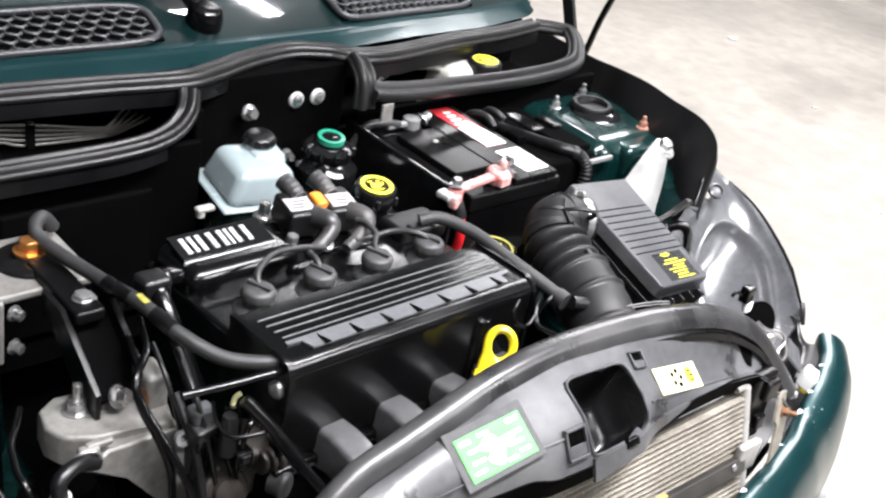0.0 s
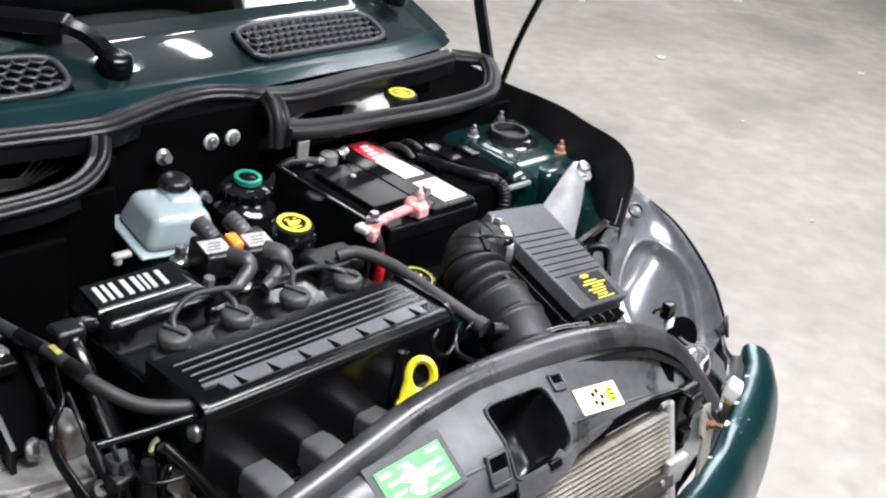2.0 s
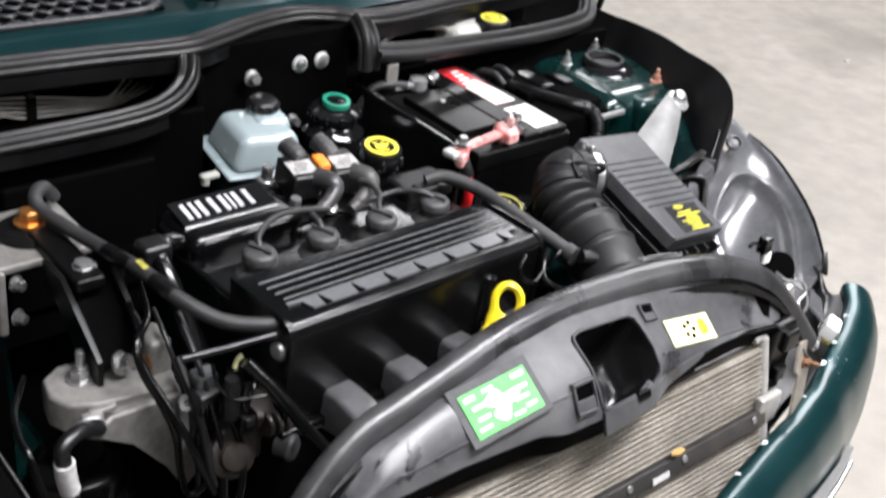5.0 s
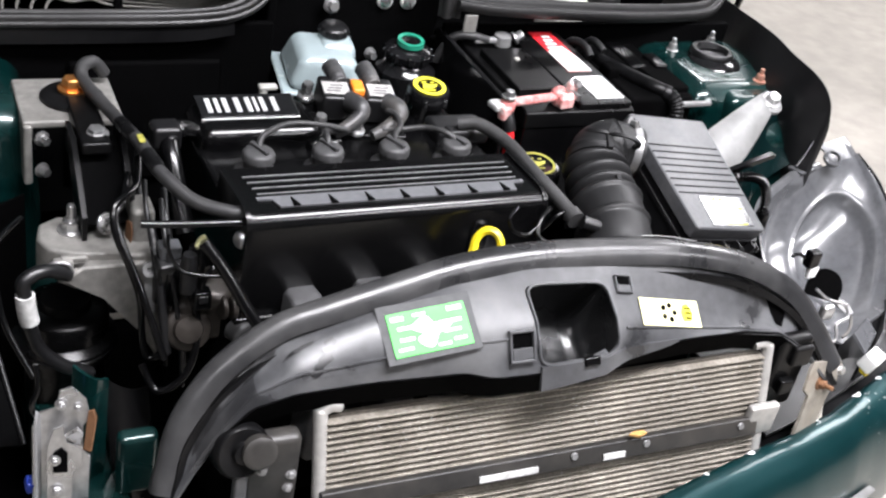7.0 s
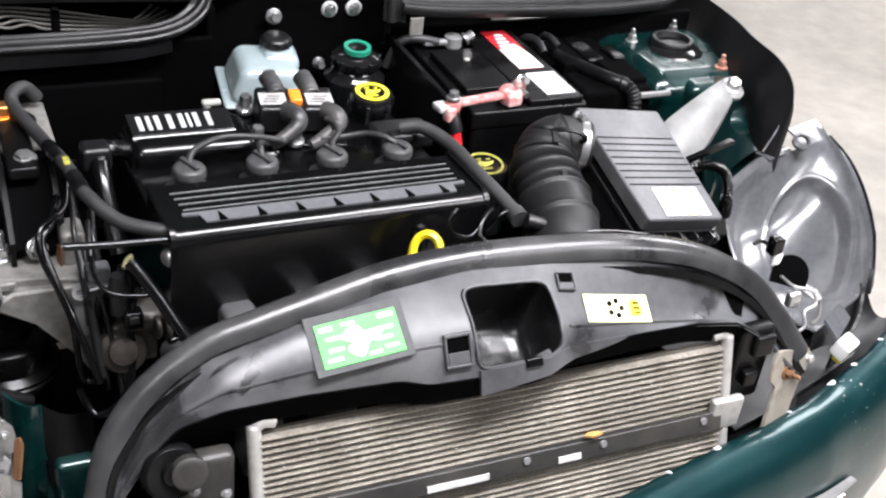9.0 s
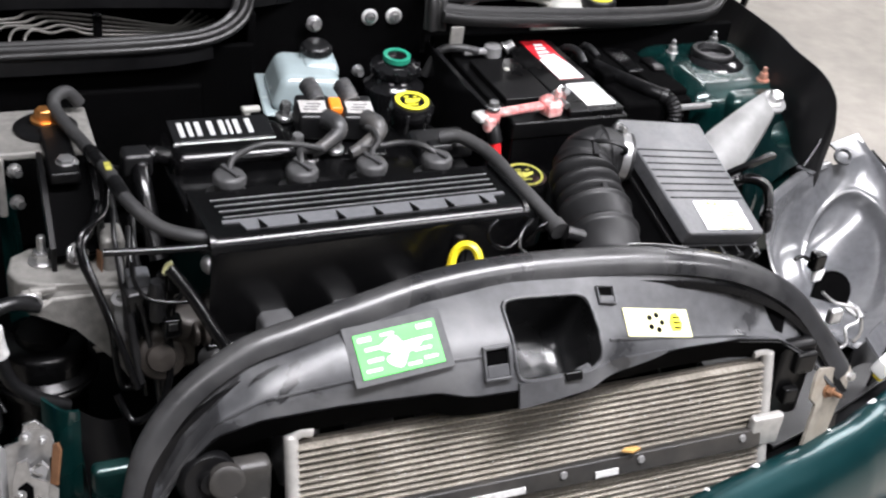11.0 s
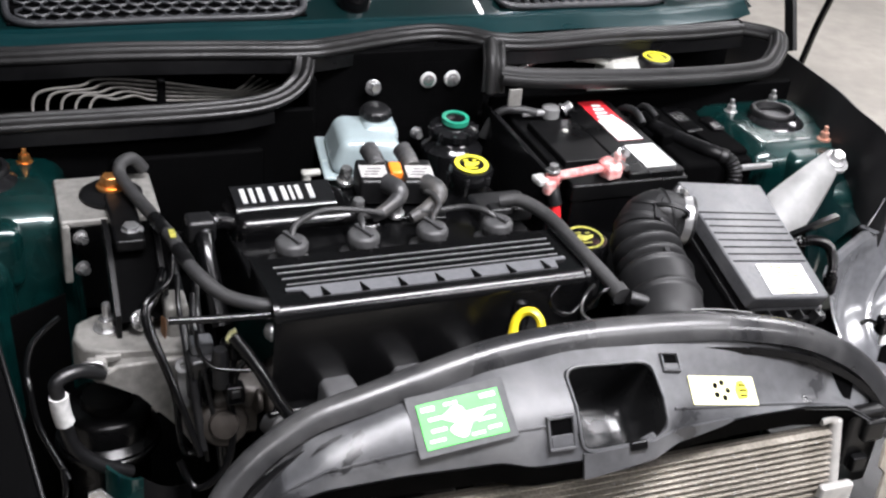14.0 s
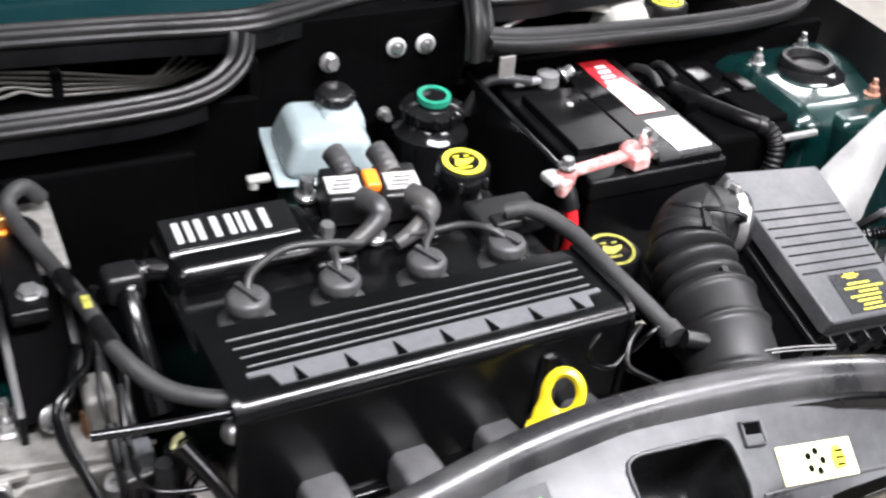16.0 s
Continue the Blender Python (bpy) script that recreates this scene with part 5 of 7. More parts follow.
    for k in range(3):
        part("print_bar", box(bmesh.new(), (0.432, 0.354 + 0.008 * k, 0.8487), (0.020, 0.003, 0.001), 0), M_YELLOWINK, cap)


def build_battery():
    bat = thing("battery", (0.253, 0.206, 0.61), "black car battery with a red label and a white label", "battery")
    bm = bmesh.new()
    box(bm, (0.253, 0.206, 0.695), (0.172, 0.240, 0.17), 0.004)
    part("case", bm, M_BLACK, bat)
    bm = bmesh.new()
    box(bm, (0.253, 0.206, 0.778), (0.176, 0.244, 0.026), 0.004)
    box(bm, (0.292, 0.206, 0.795), (0.084, 0.238, 0.012), 0.003)
    box(bm, (0.213, 0.200, 0.794), (0.072, 0.130, 0.014), 0.002)
    lid = part("lid", bm, M_BLACKSTEEL, bat)
    part("charge_eye", turned(bmesh.new(), (0.2185, 0.226, 0.8008), (0, 0, 1), [(0.0045, 0), (0.004, 0.002), (0.0, 0.0025)], 14), M_CREAM, lid, "pale round charge indicator")
    m = pose(0.3005, 0.2555, 0.8015)
    lab = part("red_label", box(bmesh.new(), (0, 0, 0), (0.039, 0.146, 0.0012), 0.0003, m), M_RED, lid, "long red and white label")
    part("print_field", slab(bmesh.new(), [(-0.0195, -0.073), (0.0195, -0.073), (0.0195, -0.030), (0.012, 0.010), (-0.0195, -0.008)], 0.0002, 0.0012, m), M_WHITE, lab, "white end of the label")
    for k in range(4):
        part("print_bar", box(bmesh.new(), (-0.004 + 0.002 * k, 0.004 + 0.013 * k, 0.001), (0.020 - 0.002 * k, 0.006, 0.0008), 0, m), M_WHITE, lab)
    for k in range(3):
        part("print_bar", box(bmesh.new(), (-0.002, -0.036 - 0.009 * k, 0.0016), (0.026, 0.0022, 0.0005), 0, m), M_GREYPL if k else M_RED, lab)
    part("white_label", box(bmesh.new(), (0.3045, 0.133, 0.8015), (0.045, 0.067, 0.0012), 0.0003), M_WHITE, lid, "plain white label")
    for x, y in ((0.232, 0.108), (0.225, 0.290)):
        part("terminal_post", turned(bmesh.new(), (x, y, 0.785), (0, 0, 1), [(0.010, 0), (0.009, 0.020), (0.007, 0.021)], 20), M_STEEL, lid)
    # positive clamp
    cl = thing("positive_clamp", (0.18, 0.10, 0.79), "pinkish red battery clamp with a steel nut", "battery clamp")
    bm = bmesh.new()
    m = frame_on((0.183, 0.097, 0.805), (0.105, 0.017, 0.0), (0, 1, 0))
    box(bm, (0, 0, 0.0), (0.080, 0.014, 0.009), 0.003, m)
    turned(bm, (0.046, 0, -0.012), (0, 0, 1), [(0.015, 0), (0.0175, 0.006), (0.0175, 0.016), (0.014, 0.020), (0.009, 0.020), (0.009, 0.012)], 24, m)
    turned(bm, (-0.048, 0, -0.018), (0, 0, 1), [(0.010, 0), (0.011, 0.018), (0.009, 0.022)], 20, m)
    box(bm, (0.061, 0.002, 0.006), (0.014, 0.012, 0.024), 0.003, m)
    box(bm, (-0.056, -0.008, -0.010), (0.016, 0.014, 0.020), 0.004, m)
    part("clamp_body", bm, M_REDPL, cl)
    part("nut", hexbolt(bmesh.new(), (-0.048, 0, 0.008), (0, 0, 1), 0.007, 0.008, m), M_STEEL, cl)
    part("clamp_ear", box(bmesh.new(), (0.040, -0.016, -0.002), (0.022, 0.010, 0.016), 0.003, m), M_REDPL, cl)
    part("clamp_bolt", turned(bmesh.new(), (0.058, -0.020, 0.004), (0, 1, 0.1), [(0.0045, 0), (0.0045, 0.034)], 12, m), M_STEEL, cl, "steel pinch bolt")
    part("cable_lug", box(bmesh.new(), (-0.062, 0.004, -0.004), (0.018, 0.022, 0.010), 0.003, m), M_LABEL, cl, "pale cable lug")
    part("nut", hexbolt(bmesh.new(), (0.064, 0.004, 0.014), (0, -1, 0.5), 0.006, 0.010, m), M_STEEL, cl)
    part("red_cable", tube(bmesh.new(), [(0.134, 0.085, 0.795), (0.136, 0.074, 0.775), (0.140, 0.070, 0.745), (0.145, 0.08, 0.70)], 0.007, 6, 12), M_REDCABLE, cl, "bright red cable")
    part("black_sleeve", tube(bmesh.new(), [(0.133, 0.088, 0.80), (0.135, 0.078, 0.785), (0.137, 0.073, 0.772)], 0.009, 4, 12), M_BLACK_MATT, cl)
    # negative clamp
    cl = thing("negative_clamp", (0.21, 0.285, 0.79), "dull steel battery clamp on a grey cable", "battery clamp")
    bm = bmesh.new()
    turned(bm, (0.225, 0.290, 0.795), (0, 0, 1), [(0.0135, 0), (0.0135, 0.014), (0.010, 0.016)], 24)
    box(bm, (0.200, 0.289, 0.802), (0.045, 0.010, 0.009), 0.003)
    part("clamp_body", bm, M_GREYSTEEL, cl)
    part("nut", hexbolt(bmesh.new(), (0.240, 0.284, 0.806), (1, 0, 0.6), 0.007, 0.012), M_STEEL, cl)
    part("cable", tube(bmesh.new(), [(0.20, 0.289, 0.802), (0.17, 0.292, 0.808), (0.145, 0.30, 0.80), (0.13, 0.31, 0.76)], 0.0065, 6, 12), M_HOSE, cl)
    # boxes and wiring beside the battery
    bm = bmesh.new()
    box(bm, (0.425, 0.235, 0.72), (0.12, 0.20, 0.12), 0.010)
    box(bm, (0.395, 0.270, 0.778), (0.045, 0.12, 0.02), 0.006)
    box(bm, (0.455, 0.20, 0.782), (0.05, 0.10, 0.012), 0.004)
    box(bm, (0.375, 0.215, 0.785), (0.02, 0.03, 0.02), 0.004)
    unit = thing("control_box", (0.425, 0.235, 0.66), "black control unit box beside the battery", "control box")
    # Near-black for the dark void beside the battery.
    part("box", bm, M_DARK, unit)
    part("cover", box(bmesh.new(), (0.432, 0.262, 0.784), (0.030, 0.085, 0.012), 0.004), M_BLACK, unit)
    part("connector", box(bmesh.new(), (0.468, 0.235, 0.784), (0.022, 0.045, 0.020), 0.004), M_BLACK, unit)
    part("tie_bar", box(bmesh.new(), (0.482, 0.128, 0.771), (0.052, 0.007, 0.008), 0.002), M_GREYSTEEL, unit, "short grey steel bar")
    bm = bmesh.new()
    tube(bm, [(0.385, 0.262, 0.780), (0.400, 0.205, 0.784), (0.418, 0.160, 0.786), (0.440, 0.138, 0.780), (0.446, 0.124, 0.762), (0.440, 0.118, 0.735)], 0.0105, 14, 18, scale=lambda u: 1 + (0.10 * math.sin(u * 150) if u > 0.5 else 0.0))
    turned(bm, (0.431, 0.146, 0.783), (0.8, -0.6, -0.2), [(0.0125, 0), (0.0125, 0.008)], 18)
    solid("wiring_loom", bm, M_RUBBER, "thick black taped wiring loom", "wiring")


def build_airbox():
    a = Vector((0.286, 0.010, 0.821))
    m = frame_on(a, (0.131, 0.014, -0.024), (-0.012, 0.155, 0.064))
    ab = thing("air_filter_box", (0.35, -0.07, 0.62), "grey ribbed air filter box with a paper sticker", "air box")
    bm = bmesh.new()
    rim = [(-0.009, 0.004), (-0.006, 0.006), (0.132, 0.006), (0.135, 0.003), (0.139, -0.178), (0.135, -0.182), (0.012, -0.182), (0.008, -0.178)]
    rim = rim[::-1]
    slab(bm, rim, -0.020, -0.0005, m, 0.003)
    part("lid", bm, M_LID, ab, "ribbed dark grey lid")
    # Grooves are thin strips on the lid; their shade is in the colour.
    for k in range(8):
        part("groove", box(bmesh.new(), (0.0635 + 0.0010 * k, -0.046 - 0.0112 * k, -0.0012), (0.132 - 0.0010 * k, 0.0017, 0.0030), 0.0004, m), M_DARK, ab, "dark strip painted as a groove's shade")
    part("sticker", box(bmesh.new(), (0.080, -0.153, -0.0003), (0.078, 0.046, 0.0016), 0.0003, m), M_STICKER, ab, "glossy dark sticker with yellow bars")
    st = ab.children[-1]
    for k, (x, w) in enumerate(((0.077, 0.034), (0.082, 0.060), (0.085, 0.030), (0.077, 0.046), (0.078, 0.036), (0.080, 0.028), (0.084, 0.046))):
        part("print_bar", box(bmesh.new(), (x, -0.1435 - 0.0050 * k, 0.0006), (w, 0.0019, 0.0010), 0, m), M_YELLOWINK, st)
    for x, y, w, h in ((0.072, -0.1362, 0.014, 0.0020), (0.072, -0.1325, 0.008, 0.0014), (0.0655, -0.1340, 0.0018, 0.0060), (0.0785, -0.1340, 0.0018, 0.0060), (0.0620, -0.1342, 0.0050, 0.0016), (0.0820, -0.1342, 0.0050, 0.0016)):
        part("engine_mark", box(bmesh.new(), (x, y, 0.0006), (w, h, 0.0010), 0, m), M_YELLOWINK, st)
    bm = bmesh.new()
    slab(bm, [(x * 1.02 + (0.004 if x < 0.05 else 0.0), y * 1.02) for x, y in rim], -0.14, -0.0205, m, 0.001)
    slab(bm, [(x + (0.016 if x > 0.05 else 0.002), y - (0.010 if y < -0.1 else 0.0)) for x, y in rim], -0.039, -0.033, m, 0.001)
    for k in range(5):
        box(bm, (0.016 + 0.027 * k, -0.192, -0.027), (0.003, 0.012, 0.018), 0.0008, m)
    part("base", bm, M_BLACK_MATT, ab, "black lower box")
    for x in (0.02, 0.075, 0.13):
        part("clip", box(bmesh.new(), (x, -0.193, -0.034), (0.012, 0.010, 0.026), 0.002, m), M_BLACK, ab)


def build_duct():
    duct = thing("intake_hose", (0.20, -0.08, 0.70), "black corrugated rubber intake hose with a steel clamp", "hose")
    path = [(0.280, -0.022, 0.786), (0.254, -0.014, 0.788), (0.228, -0.014, 0.782), (0.211, -0.038, 0.770), (0.203, -0.075, 0.757), (0.195, -0.115, 0.745), (0.186, -0.155, 0.730), (0.172, -0.20, 0.700), (0.16, -0.215, 0.66)]

    def ripple(u):
        k = 0.86 + 0.20 * max(0.0, min(1.0, (u - 0.07) / 0.10))
        if 0.345 < u < 0.525:
            k += 0.32 * abs(math.sin((u - 0.345) / 0.18 * math.pi * 3)) ** 0.8 - 0.18
        k += 0.16 * max(0.0, min(1.0, (u - 0.52) / 0.02))
        for c, h, w in ((0.15, 0.06, 0.005), (0.31, 0.07, 0.006), (0.555, 0.09, 0.008), (0.665, 0.10, 0.008), (0.78, 0.08, 0.006)):
            k += h * math.exp(-((u - c) / w) ** 2)
        return k
    part("bellows", swept(bmesh.new(), path, circle(0.037, 32), 26, scale=ripple), M_DUCT, duct, "corrugated black rubber", 60)
    bm = bmesh.new()
    swept(bm, [(0.205, -0.092, 0.795), (0.200, -0.120, 0.786), (0.191, -0.150, 0.773), (0.184, -0.175, 0.757)], [(-0.0035, -0.003), (0.0035, -0.003), (0.0030, 0.003), (-0.0030, 0.003)], 5)
    part("seam", bm, M_DUCT, duct)
    part("seam", swept(bmesh.new(), [(0.214, -0.050, 0.811), (0.222, -0.030, 0.819), (0.234, -0.018, 0.824)], [(-0.0035, -0.003), (0.0035, -0.003), (0.0030, 0.003), (-0.0030, 0.003)], 5), M_DUCT, duct)
    for x, y, z, r in ((0.238, -0.036, 0.812, 0.024), (0.222, -0.012, 0.806, 0.022)):
        lug = [Vector((x, y, z)) + Vector((0.55, -0.60, 0.15)).normalized() * (r * math.cos(a)) + Vector((-0.45, -0.45, 0.75)).normalized() * (0.75 * r * math.sin(a)) for a in [2 * math.pi * k / 20 for k in range(20)]]
        part("grip_loop", swept(bmesh.new(), lug, [(-0.003, -0.002), (0.003, -0.002), (0.003, 0.002), (-0.003, 0.002)], 0, None, True), M_DUCT, duct, "moulded rubber grip loop")
    bm = bmesh.new()
    swept(bm, [(0.275, -0.020, 0.7865), (0.270, -0.0185, 0.787), (0.265, -0.017, 0.7875)], circle(0.0328, 32), 3)
    part("hose_clamp", bm, M_STEEL, duct, "bright steel band clamp")
    part("clamp_screw", hexbolt(bmesh.new(), (0.268, -0.004, 0.821), (0.2, -1, 0.2), 0.005, 0.011), M_STEEL, duct)
    bm = bmesh.new()
    tube(bm, [(0.185, -0.15, 0.748), (0.158, -0.146, 0.758), (0.135, -0.140, 0.764)], 0.009, 4, 14)
    part("nipple", bm, M_BLACK_MATT, duct)
    part("collar", turned(bmesh.new(), (0.170, -0.148, 0.753), (-1, 0.2, 0.3), [(0.0125, 0), (0.0125, 0.010), (0.0105, 0.014)], 20), M_GREYPL, duct, "grey plastic collar")
    # breather hose beside the cover
    bm = bmesh.new()
    tube(bm, [(0.052, 0.062, 0.792), (0.075, 0.050, 0.797), (0.098, 0.010, 0.792), (0.110, -0.045, 0.782), (0.122, -0.095, 0.772), (0.130, -0.132, 0.764)], 0.0085, 8, 14)
    turned(bm, (0.128, -0.128, 0.765), (0.1, -1, -0.15), [(0.0115, -0.006), (0.0115, 0.008)], 16)
    solid("breather_hose", bm, M_HOSE, "grey rubber breather hose beside the valve cover", "hose")


def build_front_of_engine():
    ring = thing("dipstick", (-0.005, -0.15, 0.66), "yellow plastic dipstick handle with a round loop", "dipstick")
    m = frame_on((0.001, -0.156, 0.752), (0.82, -0.57, 0.0), (0.24, 0.34, 0.91))
    bm = bmesh.new()
    rings = []
    for k in range(32):
        a = 2 * math.pi * k / 32
        leg = max(0.0, math.cos(a - radians(232))) ** 14
        rings.append(((0.0200 + 0.016 * leg) * math.cos(a), (0.0240 + 0.018 * leg) * math.sin(a), 0.0105 * math.cos(a), 0.0145 * math.sin(a)))
    for side, z in ((1, 0.0056), (-1, -0.0056)):
        rows = [[bm.verts.new(m @ Vector((lerp(x, p, w), lerp(y, q, w), z - side * 0.0042 * abs(2 * w - 1) ** 2.2))) for w in (0.0, 0.12, 0.5, 0.88, 1.0)] for x, y, p, q in rings]
        for a, b in zip(rows, rows[1:] + rows[:1]):
            for c in range(4):
                bm.faces.new((a[c], b[c], b[c + 1], a[c + 1]))
        if side > 0:
            front = rows
    for e in (0, 4):
        for a, b, c, d in zip(front, front[1:] + front[:1], rows, rows[1:] + rows[:1]):
            bm.faces.new((a[e], b[e], d[e], c[e]))
    turned(bm, (-0.0215, -0.034, -0.006), (0, 0, 1), [(0.0065, 0), (0.0065, 0.012)], 16, m)
    part("handle", bm, M_YELLOW, ring, "yellow loop handle")
    part("tube", tube(bmesh.new(), [(-0.022, -0.150, 0.725), (-0.02, -0.145, 0.68), (-0.02, -0.14, 0.55)], 0.006, 4, 10), M_BLACK, ring)
    for k, x in enumerate((-0.21, -0.125, -0.04, 0.05)):
        bm = bmesh.new()
        swept(bm, [(x, -0.10, 0.664), (x, -0.15, 0.676), (x + 0.002, -0.190, 0.664), (x + 0.004, -0.215, 0.62), (x + 0.004, -0.21, 0.54)], [(-0.027, -0.014), (-0.020, -0.02), (0.020, -0.02), (0.027, -0.014), (0.027, 0.014), (0.020, 0.02), (-0.020, 0.02), (-0.027, 0.014)], 6, up=(1, 0, 0))
        solid("intake_runner", bm, M_RUNNER, "dark grey plastic intake runner below the cover", "intake runner", "intake runners")
    # Block near-black: its shade below the cover is in the colour.
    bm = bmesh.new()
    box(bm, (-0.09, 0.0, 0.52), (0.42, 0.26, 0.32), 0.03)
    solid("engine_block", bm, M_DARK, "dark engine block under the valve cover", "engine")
    # thin wire pipe at the right front corner
    bm = bmesh.new()
    tube(bm, [(0.100, -0.118, 0.772), (0.082, -0.130, 0.765), (0.075, -0.142, 0.752), (0.088, -0.150, 0.742), (0.11, -0.158, 0.73)], 0.0035, 6, 8)
    tube(bm, [(0.095, -0.120, 0.745), (0.105, -0.126, 0.765), (0.118, -0.124, 0.768), (0.122, -0.13, 0.75)], 0.003, 6, 8)
    solid("wire_pipe", bm, M_BLACK, "thin bent black metal pipe", "pipe")
    side = thing("yellow_print_tank", (0.157, 0.02, 0.66), "black tank with a round yellow printed ring", "tank")
    bm = bmesh.new()
    turned(bm, (0.157, 0.02, 0.66), (0, 0, 1), [(0.034, 0), (0.034, 0.08), (0.030, 0.09), (0.0, 0.091)], 30)
    part("pot", bm, M_GLOSS, side)
    cap_print((0.157, 0.018, 0.752), 0.0245, side, 0.86, M_DULLYELLOW)


build_valve_cover()
build_leads()
build_coil()
build_oil_cap()
build_reservoirs()
build_battery()
build_airbox()
build_duct()
build_front_of_engine()


# ---- the mount and pipes beside the engine ----
def build_mount():
    br = thing("mount_bracket", (-0.42, 0.17, 0.70), "grey steel engine mount bracket with a yellow zinc bolt", "bracket")
    bm = bmesh.new()
    box(bm, (-0.418, 0.172, 0.782), (0.115, 0.110, 0.010), 0.003)
    box(bm, (-0.470, 0.160, 0.744), (0.010, 0.095, 0.078), 0.003)
    part("plate", bm, M_ALU, br)
    part("bush", turned(bmesh.new(), (-0.412, 0.172, 0.786), (0, 0, 1), [(0.037, 0), (0.037, 0.005), (0.031, 0.009), (0.020, 0.007), (0.012, 0.012)], 30), M_RUBBER, br, "black rubber bush")
    part("bolt", hexbolt(bmesh.new(), (-0.412, 0.175, 0.797), (0, 0, 1), 0.0115, 0.012), M_COPPER, br, "yellow zinc bolt")
    for z in (0.766, 0.724):
        part("bolt", hexbolt(bmesh.new(), (-0.455, 0.116, z), (0.5, -1, 0), 0.0062, 0.009), M_STEEL, br)
    arm = thing("engine_torque_bracket", (-0.41, 0.06, 0.73), "black steel engine mount arm", "bracket")
    bm = bmesh.new()
    box(bm, (-0.405, 0.108, 0.789), (0.034, 0.13, 0.016), 0.004)
    part("arm", bm, M_BLACKSTEEL, arm)
    part("side_plate", slab(bmesh.new(), [(0.100, 0.796), (0.060, 0.796), (0.030, 0.776), (-0.022, 0.742), (-0.022, 0.712), (0.016, 0.716), (0.070, 0.760), (0.100, 0.765)], -0.431, -0.425, Matrix(((0, 0, 1, 0), (1, 0, 0, 0), (0, 1, 0, 0), (0, 0, 0, 1))), 0.001), M_BLACKSTEEL, arm)
    part("side_plate", slab(bmesh.new(), [(0.100, 0.796), (0.060, 0.796), (0.030, 0.776), (-0.022, 0.742), (-0.022, 0.712), (0.016, 0.716), (0.070, 0.760), (0.100, 0.765)], -0.377, -0.371, Matrix(((0, 0, 1, 0), (1, 0, 0, 0), (0, 1, 0, 0), (0, 0, 0, 1))), 0.001), M_BLACKSTEEL, arm)
    part("front_plate", sheet(bmesh.new(), lambda u, v: Vector((lerp(-0.426, -0.376, u), lerp(0.075, -0.016, v), lerp(0.790, 0.728, v) - 0.004 * math.sin(math.pi * v))), 4, 8, 0.004), M_DARK, arm)
    part("bolt", hexbolt(bmesh.new(), (-0.401, 0.070, 0.795), (0, 0, 1), 0.0098, 0.006), M_STEEL, arm)
    cast = thing("mount_casting", (-0.42, -0.02, 0.58), "dull cast aluminium engine mount block with bolts", "mount")
    bm = bmesh.new()
    slab(bm, [(-0.478, -0.008), (-0.472, 0.020), (-0.450, 0.034), (-0.420, 0.030), (-0.372, 0.012), (-0.352, -0.030), (-0.362, -0.058), (-0.400, -0.052), (-0.440, -0.046), (-0.468, -0.032)], 0.676, 0.712, None, 0.006)
    part("top_plate", bm, M_ALU, cast)
    part("web", slab(bmesh.new(), [(-0.462, 0.686), (-0.436, 0.704), (-0.356, 0.704), (-0.342, 0.66), (-0.340, 0.585), (-0.354, 0.570), (-0.374, 0.610), (-0.412, 0.664)], -0.014, 0.014, pose(0, -0.048, 0, 90, 0, 0), 0.004), M_ALU, cast, "sloping web")
    part("upright", box(bmesh.new(), (-0.366, -0.012, 0.720), (0.026, 0.040, 0.064), 0.007, None, 3), M_ALU, cast)
    part("lug", box(bmesh.new(), (-0.448, -0.052, 0.692), (0.026, 0.014, 0.018), 0.004), M_ALU, cast)
    part("bolt", hexbolt(bmesh.new(), (-0.439, 0.002, 0.711), (0, 0, 1), 0.0105, 0.012, stud=0.020), M_STEEL, cast)
    part("washer", turned(bmesh.new(), (-0.439, 0.002, 0.709), (0, 0, 1), [(0.016, 0), (0.016, 0.002), (0.013, 0.004)], 24), M_STEEL, cast)
    part("bolt", hexbolt(bmesh.new(), (-0.405, -0.014, 0.728), (0.5, -0.8, 0.4), 0.0085, 0.012), M_STEEL, cast)
    part("rust_stain", slab(bmesh.new(), [(-0.008, -0.016), (0.006, -0.014), (0.009, 0.004), (0.004, 0.015), (-0.007, 0.012)], 0.0, 0.0012, frame_on((-0.3805, -0.026, 0.722), (0.2, -0.9, 0.0), (0.0, 0.2, 1))), M_RUST, cast, "rust stain beside the bolt")
    cyl = thing("oil_filter_housing", (-0.445, 0.015, 0.42), "black ribbed cylinder below the engine mount", "canister")
    bm = bmesh.new()
    turned(bm, (-0.445, 0.005, 0.46), (0, 0, 1), [(0.046, 0), (0.046, 0.085), (0.058, 0.092), (0.059, 0.108), (0.050, 0.114), (0.050, 0.140), (0.046, 0.146), (0.030, 0.148), (0.028, 0.158), (0.0, 0.159)], 36)
    part("can", bm, M_BLACKSTEEL, cyl)
    part("band", turned(bmesh.new(), (-0.445, 0.005, 0.556), (0, 0, 1), [(0.056, 0), (0.0605, 0.003), (0.0605, 0.006), (0.056, 0.009)], 36, close=False), M_BLACKSTEEL, cyl, "dull crimped band")


